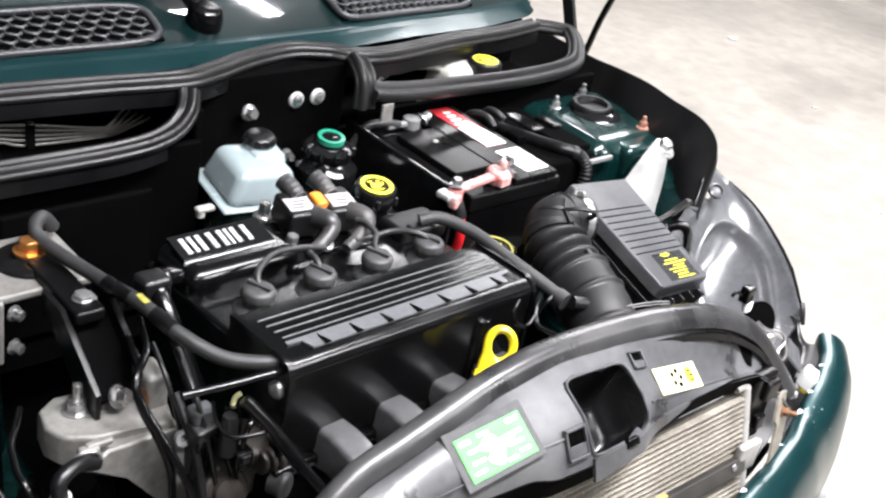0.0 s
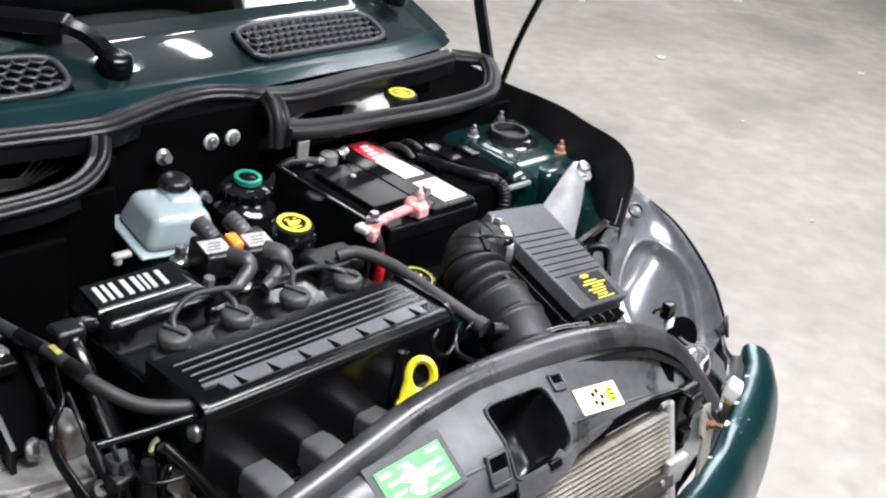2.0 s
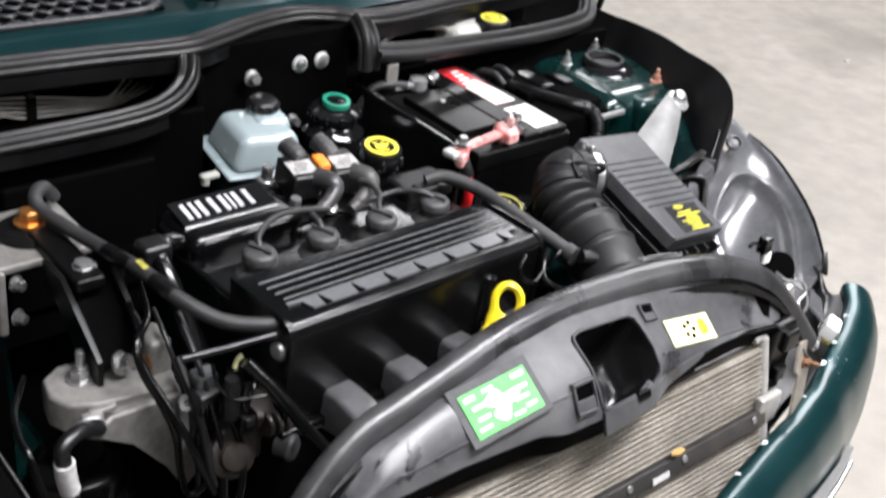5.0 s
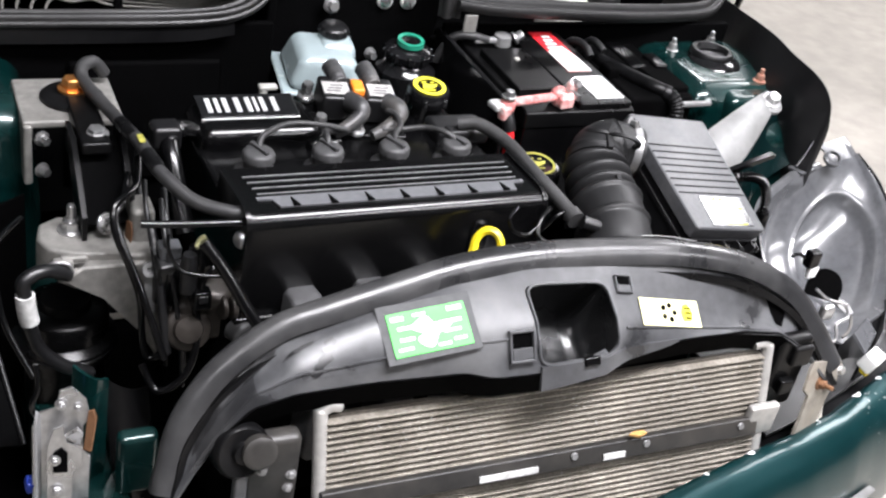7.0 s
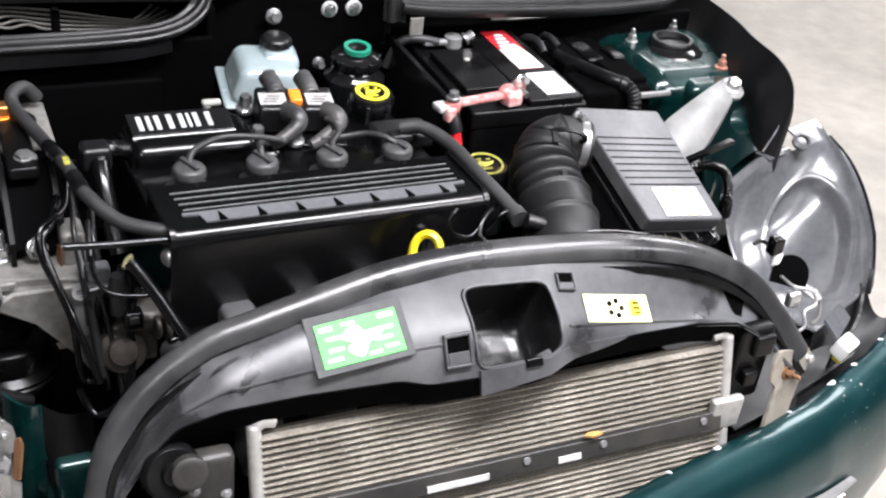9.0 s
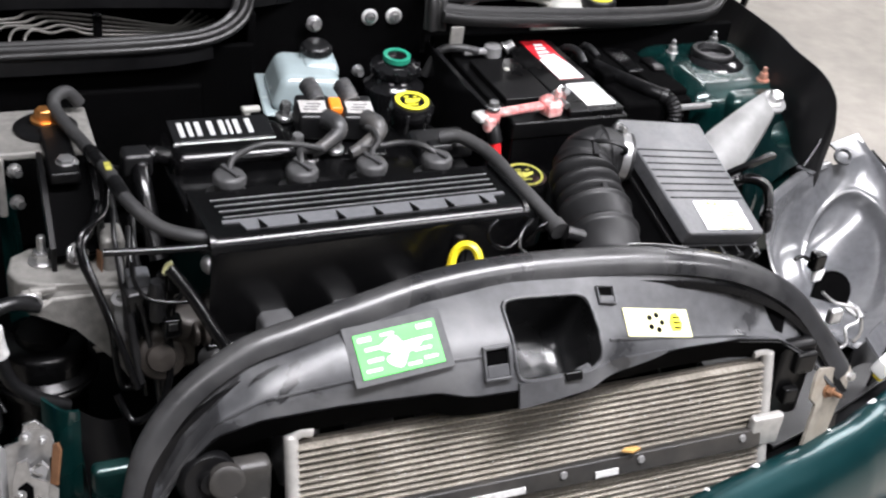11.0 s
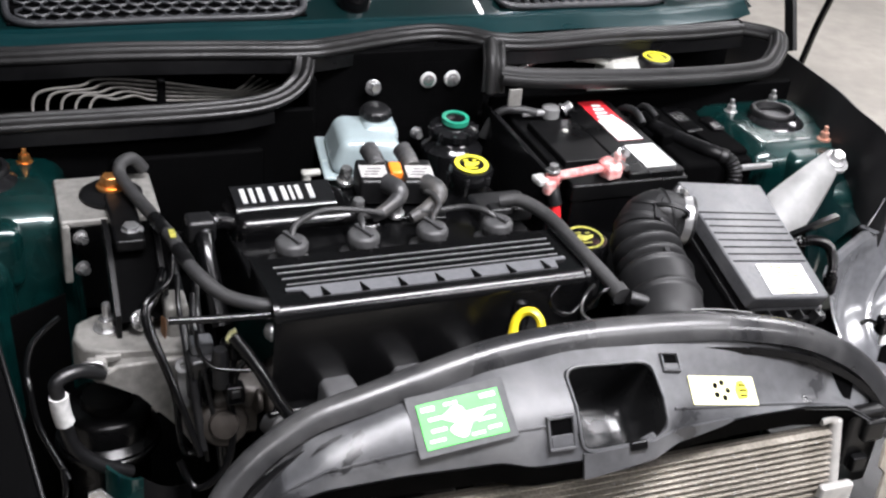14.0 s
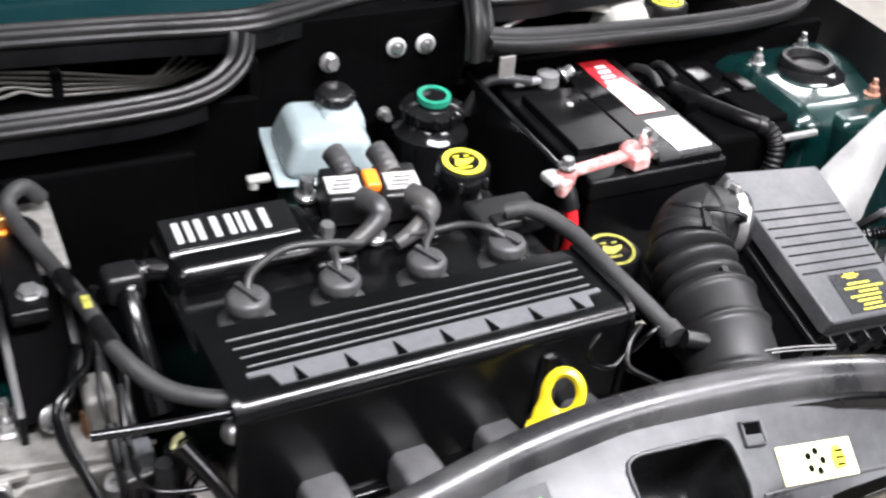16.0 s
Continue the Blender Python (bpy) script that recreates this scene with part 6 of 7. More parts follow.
def build_pipes():
    bm = bmesh.new()
    tube(bm, [(-0.368, 0.21, 0.800), (-0.382, 0.205, 0.818), (-0.398, 0.19, 0.818), (-0.398, 0.165, 0.810), (-0.378, 0.09, 0.806), (-0.362, 0.02, 0.808), (-0.352, -0.03, 0.802), (-0.325, -0.075, 0.790), (-0.29, -0.100, 0.788), (-0.265, -0.105, 0.788)], 0.0078, 8, 16)
    hose = solid("heater_hose", bm, M_HOSE, "thick grey rubber hose curving to the engine cover", "hose")
    part("tape_band", tube(bmesh.new(), [(-0.374, 0.073, 0.8065), (-0.370, 0.052, 0.8068), (-0.366, 0.034, 0.8075)], 0.0086, 4, 16), M_RUBBER, hose, "black tape band")
    part("tape_band", tube(bmesh.new(), [(-0.3585, 0.000, 0.8068), (-0.3555, -0.015, 0.805), (-0.352, -0.028, 0.8022)], 0.0086, 4, 16), M_RUBBER, hose, "black tape band")
    part("yellow_mark", box(bmesh.new(), (-0.362, 0.018, 0.8158), (0.007, 0.018, 0.0012), 0.0004), M_DULLYELLOW, hose, "worn yellow mark")
    el = thing("vacuum_elbow", (-0.32, 0.05, 0.70), "glossy black elbow pipe with its plug behind the hose", "pipe")
    part("elbow", tube(bmesh.new(), [(-0.285, 0.078, 0.788), (-0.305, 0.074, 0.794), (-0.320, 0.060, 0.790), (-0.322, 0.030, 0.770), (-0.315, -0.02, 0.71)], 0.0115, 8, 16, scale=lambda u: 1.0 + (0.12 if 0.25 < u < 0.33 or 0.5 < u < 0.56 else 0)), M_BLACK, el)
    part("plug", box(bmesh.new(), (-0.324, 0.066, 0.792), (0.034, 0.030, 0.030), 0.006, None, 3), M_BLACK_MATT, el, "black plastic plug")
    part("button", turned(bmesh.new(), (-0.3205, 0.048, 0.779), (0, -1, 0.2), [(0.009, 0), (0.009, 0.004), (0.007, 0.006)], 20), M_GREYPL, el, "round grey button")
    part("lead", tube(bmesh.new(), [(-0.345, 0.09, 0.775), (-0.352, 0.08, 0.74), (-0.348, 0.05, 0.70), (-0.335, 0.02, 0.66)], 0.005, 6, 10), M_BLACK_MATT, el)
    bm = bmesh.new()
    tube(bm, [(-0.272, -0.116, 0.784), (-0.33, -0.112, 0.784), (-0.386, -0.105, 0.784)], 0.0042, 4, 10)
    solid("cross_pipe", bm, M_GLOSS, "thin black pipe beside the engine cover", "pipe")
    bm = bmesh.new()
    tube(bm, [(-0.322, -0.118, 0.765), (-0.30, -0.140, 0.735), (-0.28, -0.160, 0.70), (-0.26, -0.18, 0.67)], 0.007, 5, 12)
    solid("drop_pipe", bm, M_BLACK, "black pipe falling towards the front", "pipe")
    bm = bmesh.new()
    tube(bm, [(-0.361, -0.120, 0.779), (-0.360, -0.128, 0.760), (-0.347, -0.135, 0.741), (-0.319, -0.138, 0.734), (-0.298, -0.140, 0.734)], 0.0022, 6, 8)
    solid("thin_wire", bm, M_BLACK, "thin bent bare wire", "wire")
    run = thing("wiring_run", (-0.37, -0.06, 0.62), "black wiring runs beside the mount", "wiring")
    part("cable", tube(bmesh.new(), [(-0.375, 0.02, 0.77), (-0.39, -0.03, 0.765), (-0.40, -0.05, 0.75), (-0.38, -0.10, 0.69), (-0.36, -0.13, 0.62)], 0.0042, 6, 10), M_BLACK, run)
    part("cable", tube(bmesh.new(), [(-0.365, -0.06, 0.75), (-0.362, -0.10, 0.70), (-0.355, -0.12, 0.62)], 0.005, 6, 12), M_BLACK_MATT, run)
    part("cable", tube(bmesh.new(), [(-0.364, 0.020, 0.791), (-0.371, -0.010, 0.775), (-0.387, -0.030, 0.773), (-0.402, -0.045, 0.768), (-0.403, -0.060, 0.745), (-0.389, -0.075, 0.707), (-0.379, -0.085, 0.671), (-0.376, -0.090, 0.625), (-0.370, -0.095, 0.597), (-0.352, -0.100, 0.606), (-0.345, -0.100, 0.638), (-0.348, -0.100, 0.682), (-0.347, -0.100, 0.723)], 0.0040, 6, 10), M_BLACK, run)
    plug = thing("wiring_connector", (-0.352, -0.090, 0.62), "black ribbed wiring connector standing beside the mount", "connector")
    part("shell", box(bmesh.new(), (-0.352, -0.088, 0.700), (0.030, 0.024, 0.060), 0.004, pose(-0.352, -0.088, 0.70, 12, 0, 8) @ pose(0.352, 0.088, -0.70)), M_BLACK_MATT, plug)
    for k in range(4):
        part("rib", box(bmesh.new(), (-0.362 + 0.0068 * k, -0.1015, 0.692), (0.0026, 0.006, 0.050), 0.001), M_BLACK, plug)
    part("collar", box(bmesh.new(), (-0.350, -0.086, 0.736), (0.024, 0.020, 0.016), 0.003), M_GREYPL, plug, "dull grey collar")
    bm = bmesh.new()
    turned(bm, (-0.335, -0.115, 0.70), (0, 0, 1), [(0.009, 0), (0.009, 0.035), (0.007, 0.048)], 16)
    solid("temperature_sensor", bm, M_BLACK_MATT, "black plastic sensor standing below the pipes", "sensor")
    th = thing("thermostat_housing", (-0.31, -0.09, 0.60), "dirty brown thermostat housing with plugs and a round cap", "engine part")
    bm = bmesh.new()
    box(bm, (-0.308, -0.088, 0.650), (0.080, 0.050, 0.060), 0.014, None, 3)
    turned(bm, (-0.300, -0.100, 0.690), (0.1, -0.5, 1), [(0.024, -0.02), (0.024, 0.006), (0.020, 0.010), (0.012, 0.011)], 24)
    part("casting", bm, M_BRONZE, th)
    part("round_cap", turned(bmesh.new(), (-0.331, -0.108, 0.645), (-0.1, -1, 0.45), [(0.027, -0.01), (0.027, 0.008), (0.024, 0.012), (0.017, 0.013), (0.015, 0.019), (0.0, 0.020)], 30), M_BRONZE, th, "round dirty cap")
    for k in range(3):
        part("fin", turned(bmesh.new(), (-0.300 + 0.011 * k, -0.122, 0.678 - 0.002 * k), (1, 0.1, -0.05), [(0.012, 0), (0.014, 0.002), (0.014, 0.005), (0.012, 0.007)], 18), M_BRONZE, th, "dirty ribbed collar")
    part("plug", box(bmesh.new(), (-0.321, -0.122, 0.693), (0.020, 0.016, 0.024), 0.003, pose(0, 0, 0)), M_BLACK, th, "black wiring plug")
    part("plug_latch", box(bmesh.new(), (-0.321, -0.1305, 0.697), (0.010, 0.003, 0.010), 0.001), M_BLACK_MATT, th)
    part("plug_lead", tube(bmesh.new(), [(-0.321, -0.122, 0.703), (-0.318, -0.120, 0.718), (-0.306, -0.112, 0.728), (-0.296, -0.100, 0.726)], 0.0032, 6, 8), M_BLACK, th, "short black lead")
    part("spigot", turned(bmesh.new(), (-0.285, -0.128, 0.652), (0.5, -0.8, 0.0), [(0.013, 0), (0.013, 0.012), (0.015, 0.014), (0.015, 0.018), (0.011, 0.022)], 20), M_HOSE, th, "grey hose spigot")
    # brake pipes in the cowl chamber
    for k in range(5):
        bm = bmesh.new()
        o = 0.011 * k
        tube(bm, [(-0.488 + 1.6 * o, 0.345, 0.805), (-0.486 + 1.6 * o, 0.362, 0.834 - 0.3 * o), (-0.470 + 1.5 * o, 0.370, 0.843 - 0.3 * o), (-0.425 + o, 0.372, 0.846 - 0.5 * o), (-0.400 + o, 0.375, 0.853 - 0.6 * o), (-0.325, 0.373, 0.845 - 0.6 * o), (-0.235 + 0.3 * o, 0.372, 0.828 - 0.3 * o), (-0.215 + 0.6 * o, 0.375, 0.828 - 0.2 * o), (-0.192 + 0.9 * o, 0.385, 0.842 - 0.4 * o)], 0.0020, 6, 8)
        solid("brake_pipe", bm, M_DULLPIPE, "thin steel brake pipe in the cowl chamber", "pipe", "brake pipes")
    solid("pipe_clip", box(bmesh.new(), (-0.322, 0.372, 0.832), (0.012, 0.012, 0.036), 0.003), M_BLACK, "black clip holding the brake pipes", "clip")
    # bracket at the right
    br = thing("wing_bracket", (0.55, 0.05, 0.66), "pale grey pressed steel bracket bolted to the tower", "bracket")
    bm = bmesh.new()
    m = frame_on((0.479, 0.002, 0.729), (0.115, 0.095, 0.060), (-0.027, 0.051, 0.034))

    def plate(u, v):
        w = lerp(0.011, 0.034, min(u / 0.65, 1.0) ** 0.8)
        c = lerp(0.003, 0.028, min(u / 0.65, 1.0)) - 0.012 * max(0.0, u - 0.65)
        k = 2 * v - 1
        return m @ Vector((lerp(0.174, -0.030, u) - 0.004 * k * k, c + w * k, 0.013 * (1 - k * k) * min(1.0, 2.5 * u) - 0.030 * u * u * u))
    sheet(bm, plate, 24, 12, 0.003)
    part("plate", bm, M_PALESTEEL, br, "", 60)
    drop = m.to_3x3() @ Vector((0.0, -0.008, -0.024))
    part("edge_flange", sheet(bmesh.new(), lambda u, v: plate(lerp(0.10, 1.0, u), 0.0) + drop * v * (0.4 + 0.6 * math.sin(math.pi * (0.1 + 0.8 * u))), 20, 3, 0.003), M_PALESTEEL, br, "folded pale edge", 60)
    part("ear", turned(bmesh.new(), (0.591, 0.096, 0.782), (0, -0.4, 0.9), [(0.019, 0), (0.019, 0.005), (0.016, 0.007)], 24), M_PALESTEEL, br, "round bolted ear")
    part("bolt", hexbolt(bmesh.new(), (0.591, 0.095, 0.789), (0, -0.4, 0.9), 0.0105, 0.010), M_STEEL, br)
    bm = bmesh.new()
    tube(bm, [(0.765, 0.435, 0.78), (0.766, 0.43, 0.81), (0.762, 0.40, 0.91), (0.75, 0.30, 1.15), (0.73, 0.16, 1.5)], 0.006, 6, 10)
    solid("bonnet_stay", bm, M_BLACK, "thin black bonnet stay rod", "rod")


build_mount()
build_pipes()


# ---- clutter at the ends of the front panel ----
def build_front_clutter():
    br = thing("bumper_bracket", (0.44, -0.305, 0.55), "bare steel bumper bracket with a rusty bolt", "bracket")
    m = frame_on((0.446, -0.306, 0.590), (1, 0.25, -0.30), (0.30, 0.30, 1))
    part("plate", slab(bmesh.new(), [(-0.032, 0.036), (0.040, 0.036), (0.046, 0.026), (0.046, 0.006), (0.034, -0.012), (0.026, -0.070), (-0.022, -0.070), (-0.018, -0.012), (-0.034, -0.004), (-0.036, 0.028)], -0.002, 0.002, m, 0.0008), M_BRACKET, br)
    part("bolt", hexbolt(bmesh.new(), (-0.002, 0.006, 0.002), (0, 0, 1), 0.0065, 0.007, m, stud=0.012), M_RUST, br, "rusty bolt")
    part("clip_bolt", hexbolt(bmesh.new(), (0.044, 0.022, 0.0), (0, 0, 1), 0.006, 0.006, m), M_STEEL, br)
    side = thing("radiator_side_duct", (0.395, -0.29, 0.55), "black plastic air duct beside the radiator", "duct")
    bm = bmesh.new()
    box(bm, (0.392, -0.288, 0.615), (0.050, 0.020, 0.11), 0.006)
    box(bm, (0.400, -0.300, 0.645), (0.030, 0.012, 0.030), 0.004)
    box(bm, (0.388, -0.304, 0.600), (0.020, 0.012, 0.022), 0.003)
    part("frame", bm, M_BLACKSTEEL, side)
    bm = bmesh.new()
    box(bm, (-0.288, -0.300, 0.600), (0.060, 0.024, 0.10), 0.008)
    box(bm, (-0.316, -0.304, 0.625), (0.030, 0.016, 0.034), 0.008)
    turned(bm, (-0.306, -0.310, 0.640), (0, -1, 0.3), [(0.018, 0), (0.018, 0.010), (0.012, 0.014)], 20)
    mount = thing("radiator_mount", (-0.31, -0.30, 0.54), "black plastic radiator mount with a round horn", "mount")
    part("frame", bm, M_BAR, mount)
    part("post", box(bmesh.new(), (-0.322, -0.312, 0.580), (0.014, 0.012, 0.075), 0.003), M_RUNNER, mount, "dusty brown post")
    for x, z in ((-0.268, 0.600), (-0.270, 0.582), (-0.300, 0.612)):
        part("screw", hexbolt(bmesh.new(), (x, -0.312, z), (0, -1, 0.2), 0.004, 0.004), M_GREYSTEEL, mount)
    horn = turned(bmesh.new(), (-0.322, -0.296, 0.634), (0.1, -1, 0.35), [(0.030, 0), (0.030, 0.012), (0.026, 0.016), (0.012, 0.014), (0.011, 0.020), (0.0, 0.021)], 28)
    part("horn", horn, M_RUBBER, mount, "round black horn")
    # bulb holder and bumper corner carrier
    bulb = thing("bulb_holder", (0.577, -0.268, 0.56), "white and yellow bulb holder at the bumper corner", "connector")
    m = pose(0.577, -0.268, 0.582, 20, 0, 25)
    part("shell", box(bmesh.new(), (0, 0, 0), (0.034, 0.022, 0.026), 0.004, m), M_WHITE, bulb)
    part("band", box(bmesh.new(), (-0.004, -0.004, -0.014), (0.022, 0.014, 0.009), 0.003, m), M_YELLOW, bulb, "yellow band")
    # Dark plate painted as the shade inside the opening.
    part("opening", box(bmesh.new(), (0.004, -0.0105, 0.002), (0.016, 0.003, 0.012), 0.001, m), M_DARK, bulb)
    car = thing("corner_carrier", (0.68, -0.18, 0.55), "broken black plastic carrier at the bumper corner", "bracket")
    wall = [(0.585, -0.250, 0.560), (0.630, -0.230, 0.572), (0.675, -0.192, 0.582), (0.712, -0.142, 0.588), (0.735, -0.085, 0.585)]
    crv = curve_points(wall, 5)
    part("tray", sheet(bmesh.new(), lambda u, v: (well_point(u, 1.0) + Vector((0, 0.004, -0.006))).lerp(bumper_point(lerp(0.47, 0.722, u), 0.002, -0.010), v) - Vector((0, 0, 0.018 * math.sin(math.pi * v))), 24, 8, 0.003), M_BLACK_MATT, car, "black plastic tray behind the bumper")
    part("rear_wall", sheet(bmesh.new(), lambda u, v: crv[int(round(u * (len(crv) - 1)))] + Vector((0, 0.004 * v, -0.10 * v + (0.006 * math.sin(u * 23) * (1 - v)))), len(crv) - 1, 4, 0.004), M_BLACK_MATT, car, "torn black upright edge")
    part("shard", slab(bmesh.new(), [(-0.014, -0.012), (0.016, -0.010), (0.010, 0.012), (0.002, 0.020), (-0.010, 0.008)], -0.003, 0.003, frame_on((0.700, -0.170, 0.600), (0.7, 0.6, 0), (0, 0.3, 1))), M_BLACK_MATT, car, "broken black shard")
    part("grey_lip", slab(bmesh.new(), [(-0.040, -0.014), (0.030, -0.020), (0.036, 0.004), (-0.030, 0.016)], -0.002, 0.002, frame_on((0.598, -0.222, 0.592), (0.75, 0.62, 0.0), (-0.5, 0.5, 0.5)), 0.001), M_BOWL, car, "pale grey plastic lip")
    # lamp wiring
    con = thing("lamp_connector", (0.50, -0.17, 0.66), "small black lamp connector with a white sleeve", "connector")
    part("plug", box(bmesh.new(), (0.502, -0.170, 0.692), (0.018, 0.016, 0.026), 0.003, pose(0, 0, 0)), M_BLACK, con)
    part("sleeve", turned(bmesh.new(), (0.506, -0.176, 0.664), (0.1, 0.3, 1), [(0.007, 0), (0.008, 0.016), (0.006, 0.020)], 14), M_WHITE, con, "white sleeve")
    part("prong", tube(bmesh.new(), [(0.490, -0.168, 0.694), (0.478, -0.166, 0.700), (0.466, -0.168, 0.698)], 0.0028, 4, 8), M_BLACK, con)
    clip = thing("spring_clip", (0.512, -0.215, 0.62), "bent bright steel spring clip under the panel end", "clip")
    part("spring", tube(bmesh.new(), [(0.492, -0.205, 0.668), (0.510, -0.214, 0.655), (0.536, -0.222, 0.648), (0.540, -0.232, 0.634), (0.520, -0.236, 0.628), (0.518, -0.246, 0.612), (0.508, -0.246, 0.604)], 0.0022, 6, 8), M_STEEL, clip)
    part("pad", slab(bmesh.new(), [(-0.024, -0.018)] + [(0.024 * math.cos(a), 0.024 * math.sin(a)) for a in [math.pi - k * math.pi / 10 for k in range(11)]] + [(0.024, -0.018)], -0.003, 0.003, frame_on((0.520, -0.192, 0.660), (0.8, -0.5, -0.1), (0.2, 0.45, 0.85)), 0.001), M_DARK, clip, "black rounded rubber flap")
    part("tab", box(bmesh.new(), (0.508, -0.222, 0.640), (0.020, 0.012, 0.022), 0.004), M_STEEL, clip)
    part("plate", slab(bmesh.new(), [(-0.018, 0.004), (-0.006, 0.010), (0.010, 0.008), (0.020, -0.002), (0.012, -0.008), (-0.004, -0.004)], -0.0012, 0.0012, frame_on((0.540, -0.215, 0.640), (0.85, -0.4, -0.3), (0.3, 0.7, 0.6))), M_STEEL, clip, "bright curved plate")
    part("hook", tube(bmesh.new(), [(0.548, -0.212, 0.638), (0.556, -0.224, 0.626), (0.548, -0.236, 0.614), (0.536, -0.240, 0.606)], 0.0024, 5, 8), M_DULLPIPE, clip)
    solid("dry_leaf", slab(bmesh.new(), [(0.142, -0.330), (0.150, -0.326), (0.163, -0.327), (0.166, -0.332), (0.154, -0.335)], 0.5865, 0.589), material("dry_leaf_brown", (0.45, 0.26, 0.08), 0.7), "small dry brown leaf on the radiator bar", "leaf")
    # latch at the other end
    la = thing("bonnet_latch", (-0.48, -0.22, 0.52), "bare zinc bonnet latch with a rusty lever", "latch")
    back = frame_on((-0.477, -0.226, 0.624), (1, -0.15, 0), (0, 0.25, 1))
    part("back_plate", slab(bmesh.new(), [(-0.034, -0.080), (0.020, -0.080), (0.022, -0.030), (0.014, -0.024), (0.014, 0.006), (0.022, 0.012), (0.018, 0.034), (0.004, 0.048), (-0.008, 0.044), (-0.010, 0.026), (-0.026, 0.022), (-0.034, 0.006)], -0.003, 0.0, back, 0.0008), M_STEEL, la, "bright bent back plate")
    part("front_plate", slab(bmesh.new(), [(-0.020, -0.080), (0.004, -0.080), (0.004, -0.036), (0.014, -0.030), (0.014, -0.010), (-0.002, -0.004), (-0.004, 0.016), (-0.014, 0.012), (-0.020, -0.010)], 0.016, 0.0188, back, 0.0007), M_STEEL, la, "bright front plate")
    part("cheek", slab(bmesh.new(), [(-0.012, -0.076), (0.010, -0.076), (0.008, 0.018), (-0.004, 0.030), (-0.012, 0.016)], -0.0012, 0.0012, back @ pose(-0.028, 0.0, 0.008, 0, 78, 0), 0.0005), M_GREYSTEEL, la, "dull folded cheek")
    # Near-black plate on top stands for the shaded slot.
    part("dark_slot", slab(bmesh.new(), [(-0.008, -0.040), (0.006, -0.040), (0.006, -0.018), (0.000, -0.012), (-0.008, -0.018)], 0.0192, 0.0198, back @ pose(-0.006, 0.004, 0.0)), M_DARK, la, "dark plate painted as the striker slot's shade")
    part("catch", slab(bmesh.new(), [(-0.010, -0.004), (0.006, -0.006), (0.012, 0.004), (0.008, 0.012), (-0.002, 0.006), (-0.010, 0.010)], 0.006, 0.012, back @ pose(0.004, -0.006, 0.0, 0, 0, 14), 0.001), M_GREYSTEEL, la, "hooked steel catch")
    part("lever", slab(bmesh.new(), [(-0.004, -0.022), (0.004, -0.022), (0.005, 0.016), (0.001, 0.024), (-0.004, 0.021)], 0.0, 0.004, back @ pose(0.022, 0.004, 0.008, 0, -25, -6), 0.001), M_RUST, la, "rusty brown lever")
    for x, y, z, r in ((-0.012, -0.022, 0.0188, 0.0040), (-0.010, -0.056, 0.0188, 0.0050), (-0.006, 0.030, 0.0, 0.0045), (0.010, 0.026, 0.0, 0.0035)):
        part("rivet", hexbolt(bmesh.new(), (x, y, z), (0, 0, 1), r, 0.005, back, stud=0.004), M_STEEL, la)
    part("spring", tube(bmesh.new(), [back @ Vector((0.004 + 0.005 * math.cos(k * 1.2), -0.030 + 0.0022 * k, 0.009 + 0.005 * math.sin(k * 1.2))) for k in range(18)], 0.0011, 2, 6), M_DULLPIPE, la, "small coil spring")
    part("cable_end", tube(bmesh.new(), [back @ Vector(p) for p in ((-0.030, 0.020, 0.006), (-0.034, 0.034, 0.008), (-0.028, 0.050, 0.006), (-0.030, 0.075, 0.002))], 0.003, 5, 8), M_BLACK, la, "black release cable end")
    part("plug", box(bmesh.new(), (-0.512, -0.228, 0.560), (0.014, 0.016, 0.014), 0.003), material("blue_plastic", (0.03, 0.06, 0.4), 0.4), la, "blue plug")
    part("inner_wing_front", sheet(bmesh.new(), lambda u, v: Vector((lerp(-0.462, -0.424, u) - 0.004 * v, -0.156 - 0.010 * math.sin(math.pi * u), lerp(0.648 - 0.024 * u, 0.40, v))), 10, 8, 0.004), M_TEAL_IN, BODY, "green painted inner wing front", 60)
    part("chassis_leg", sheet(bmesh.new(), lambda u, v: Vector((lerp(-0.424, -0.366, u) + 0.016 * v * v, -0.135 + 0.045 * u * u - 0.04 * v, lerp(0.628 - 0.06 * u, 0.40, v) - 0.02 * (1 - v) ** 3)), 12, 12, 0.004), M_BLACKSTEEL, BODY, "dark painted chassis leg end", 60)
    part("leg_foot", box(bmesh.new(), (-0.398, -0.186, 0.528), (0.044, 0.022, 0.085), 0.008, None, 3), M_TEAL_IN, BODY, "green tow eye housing")


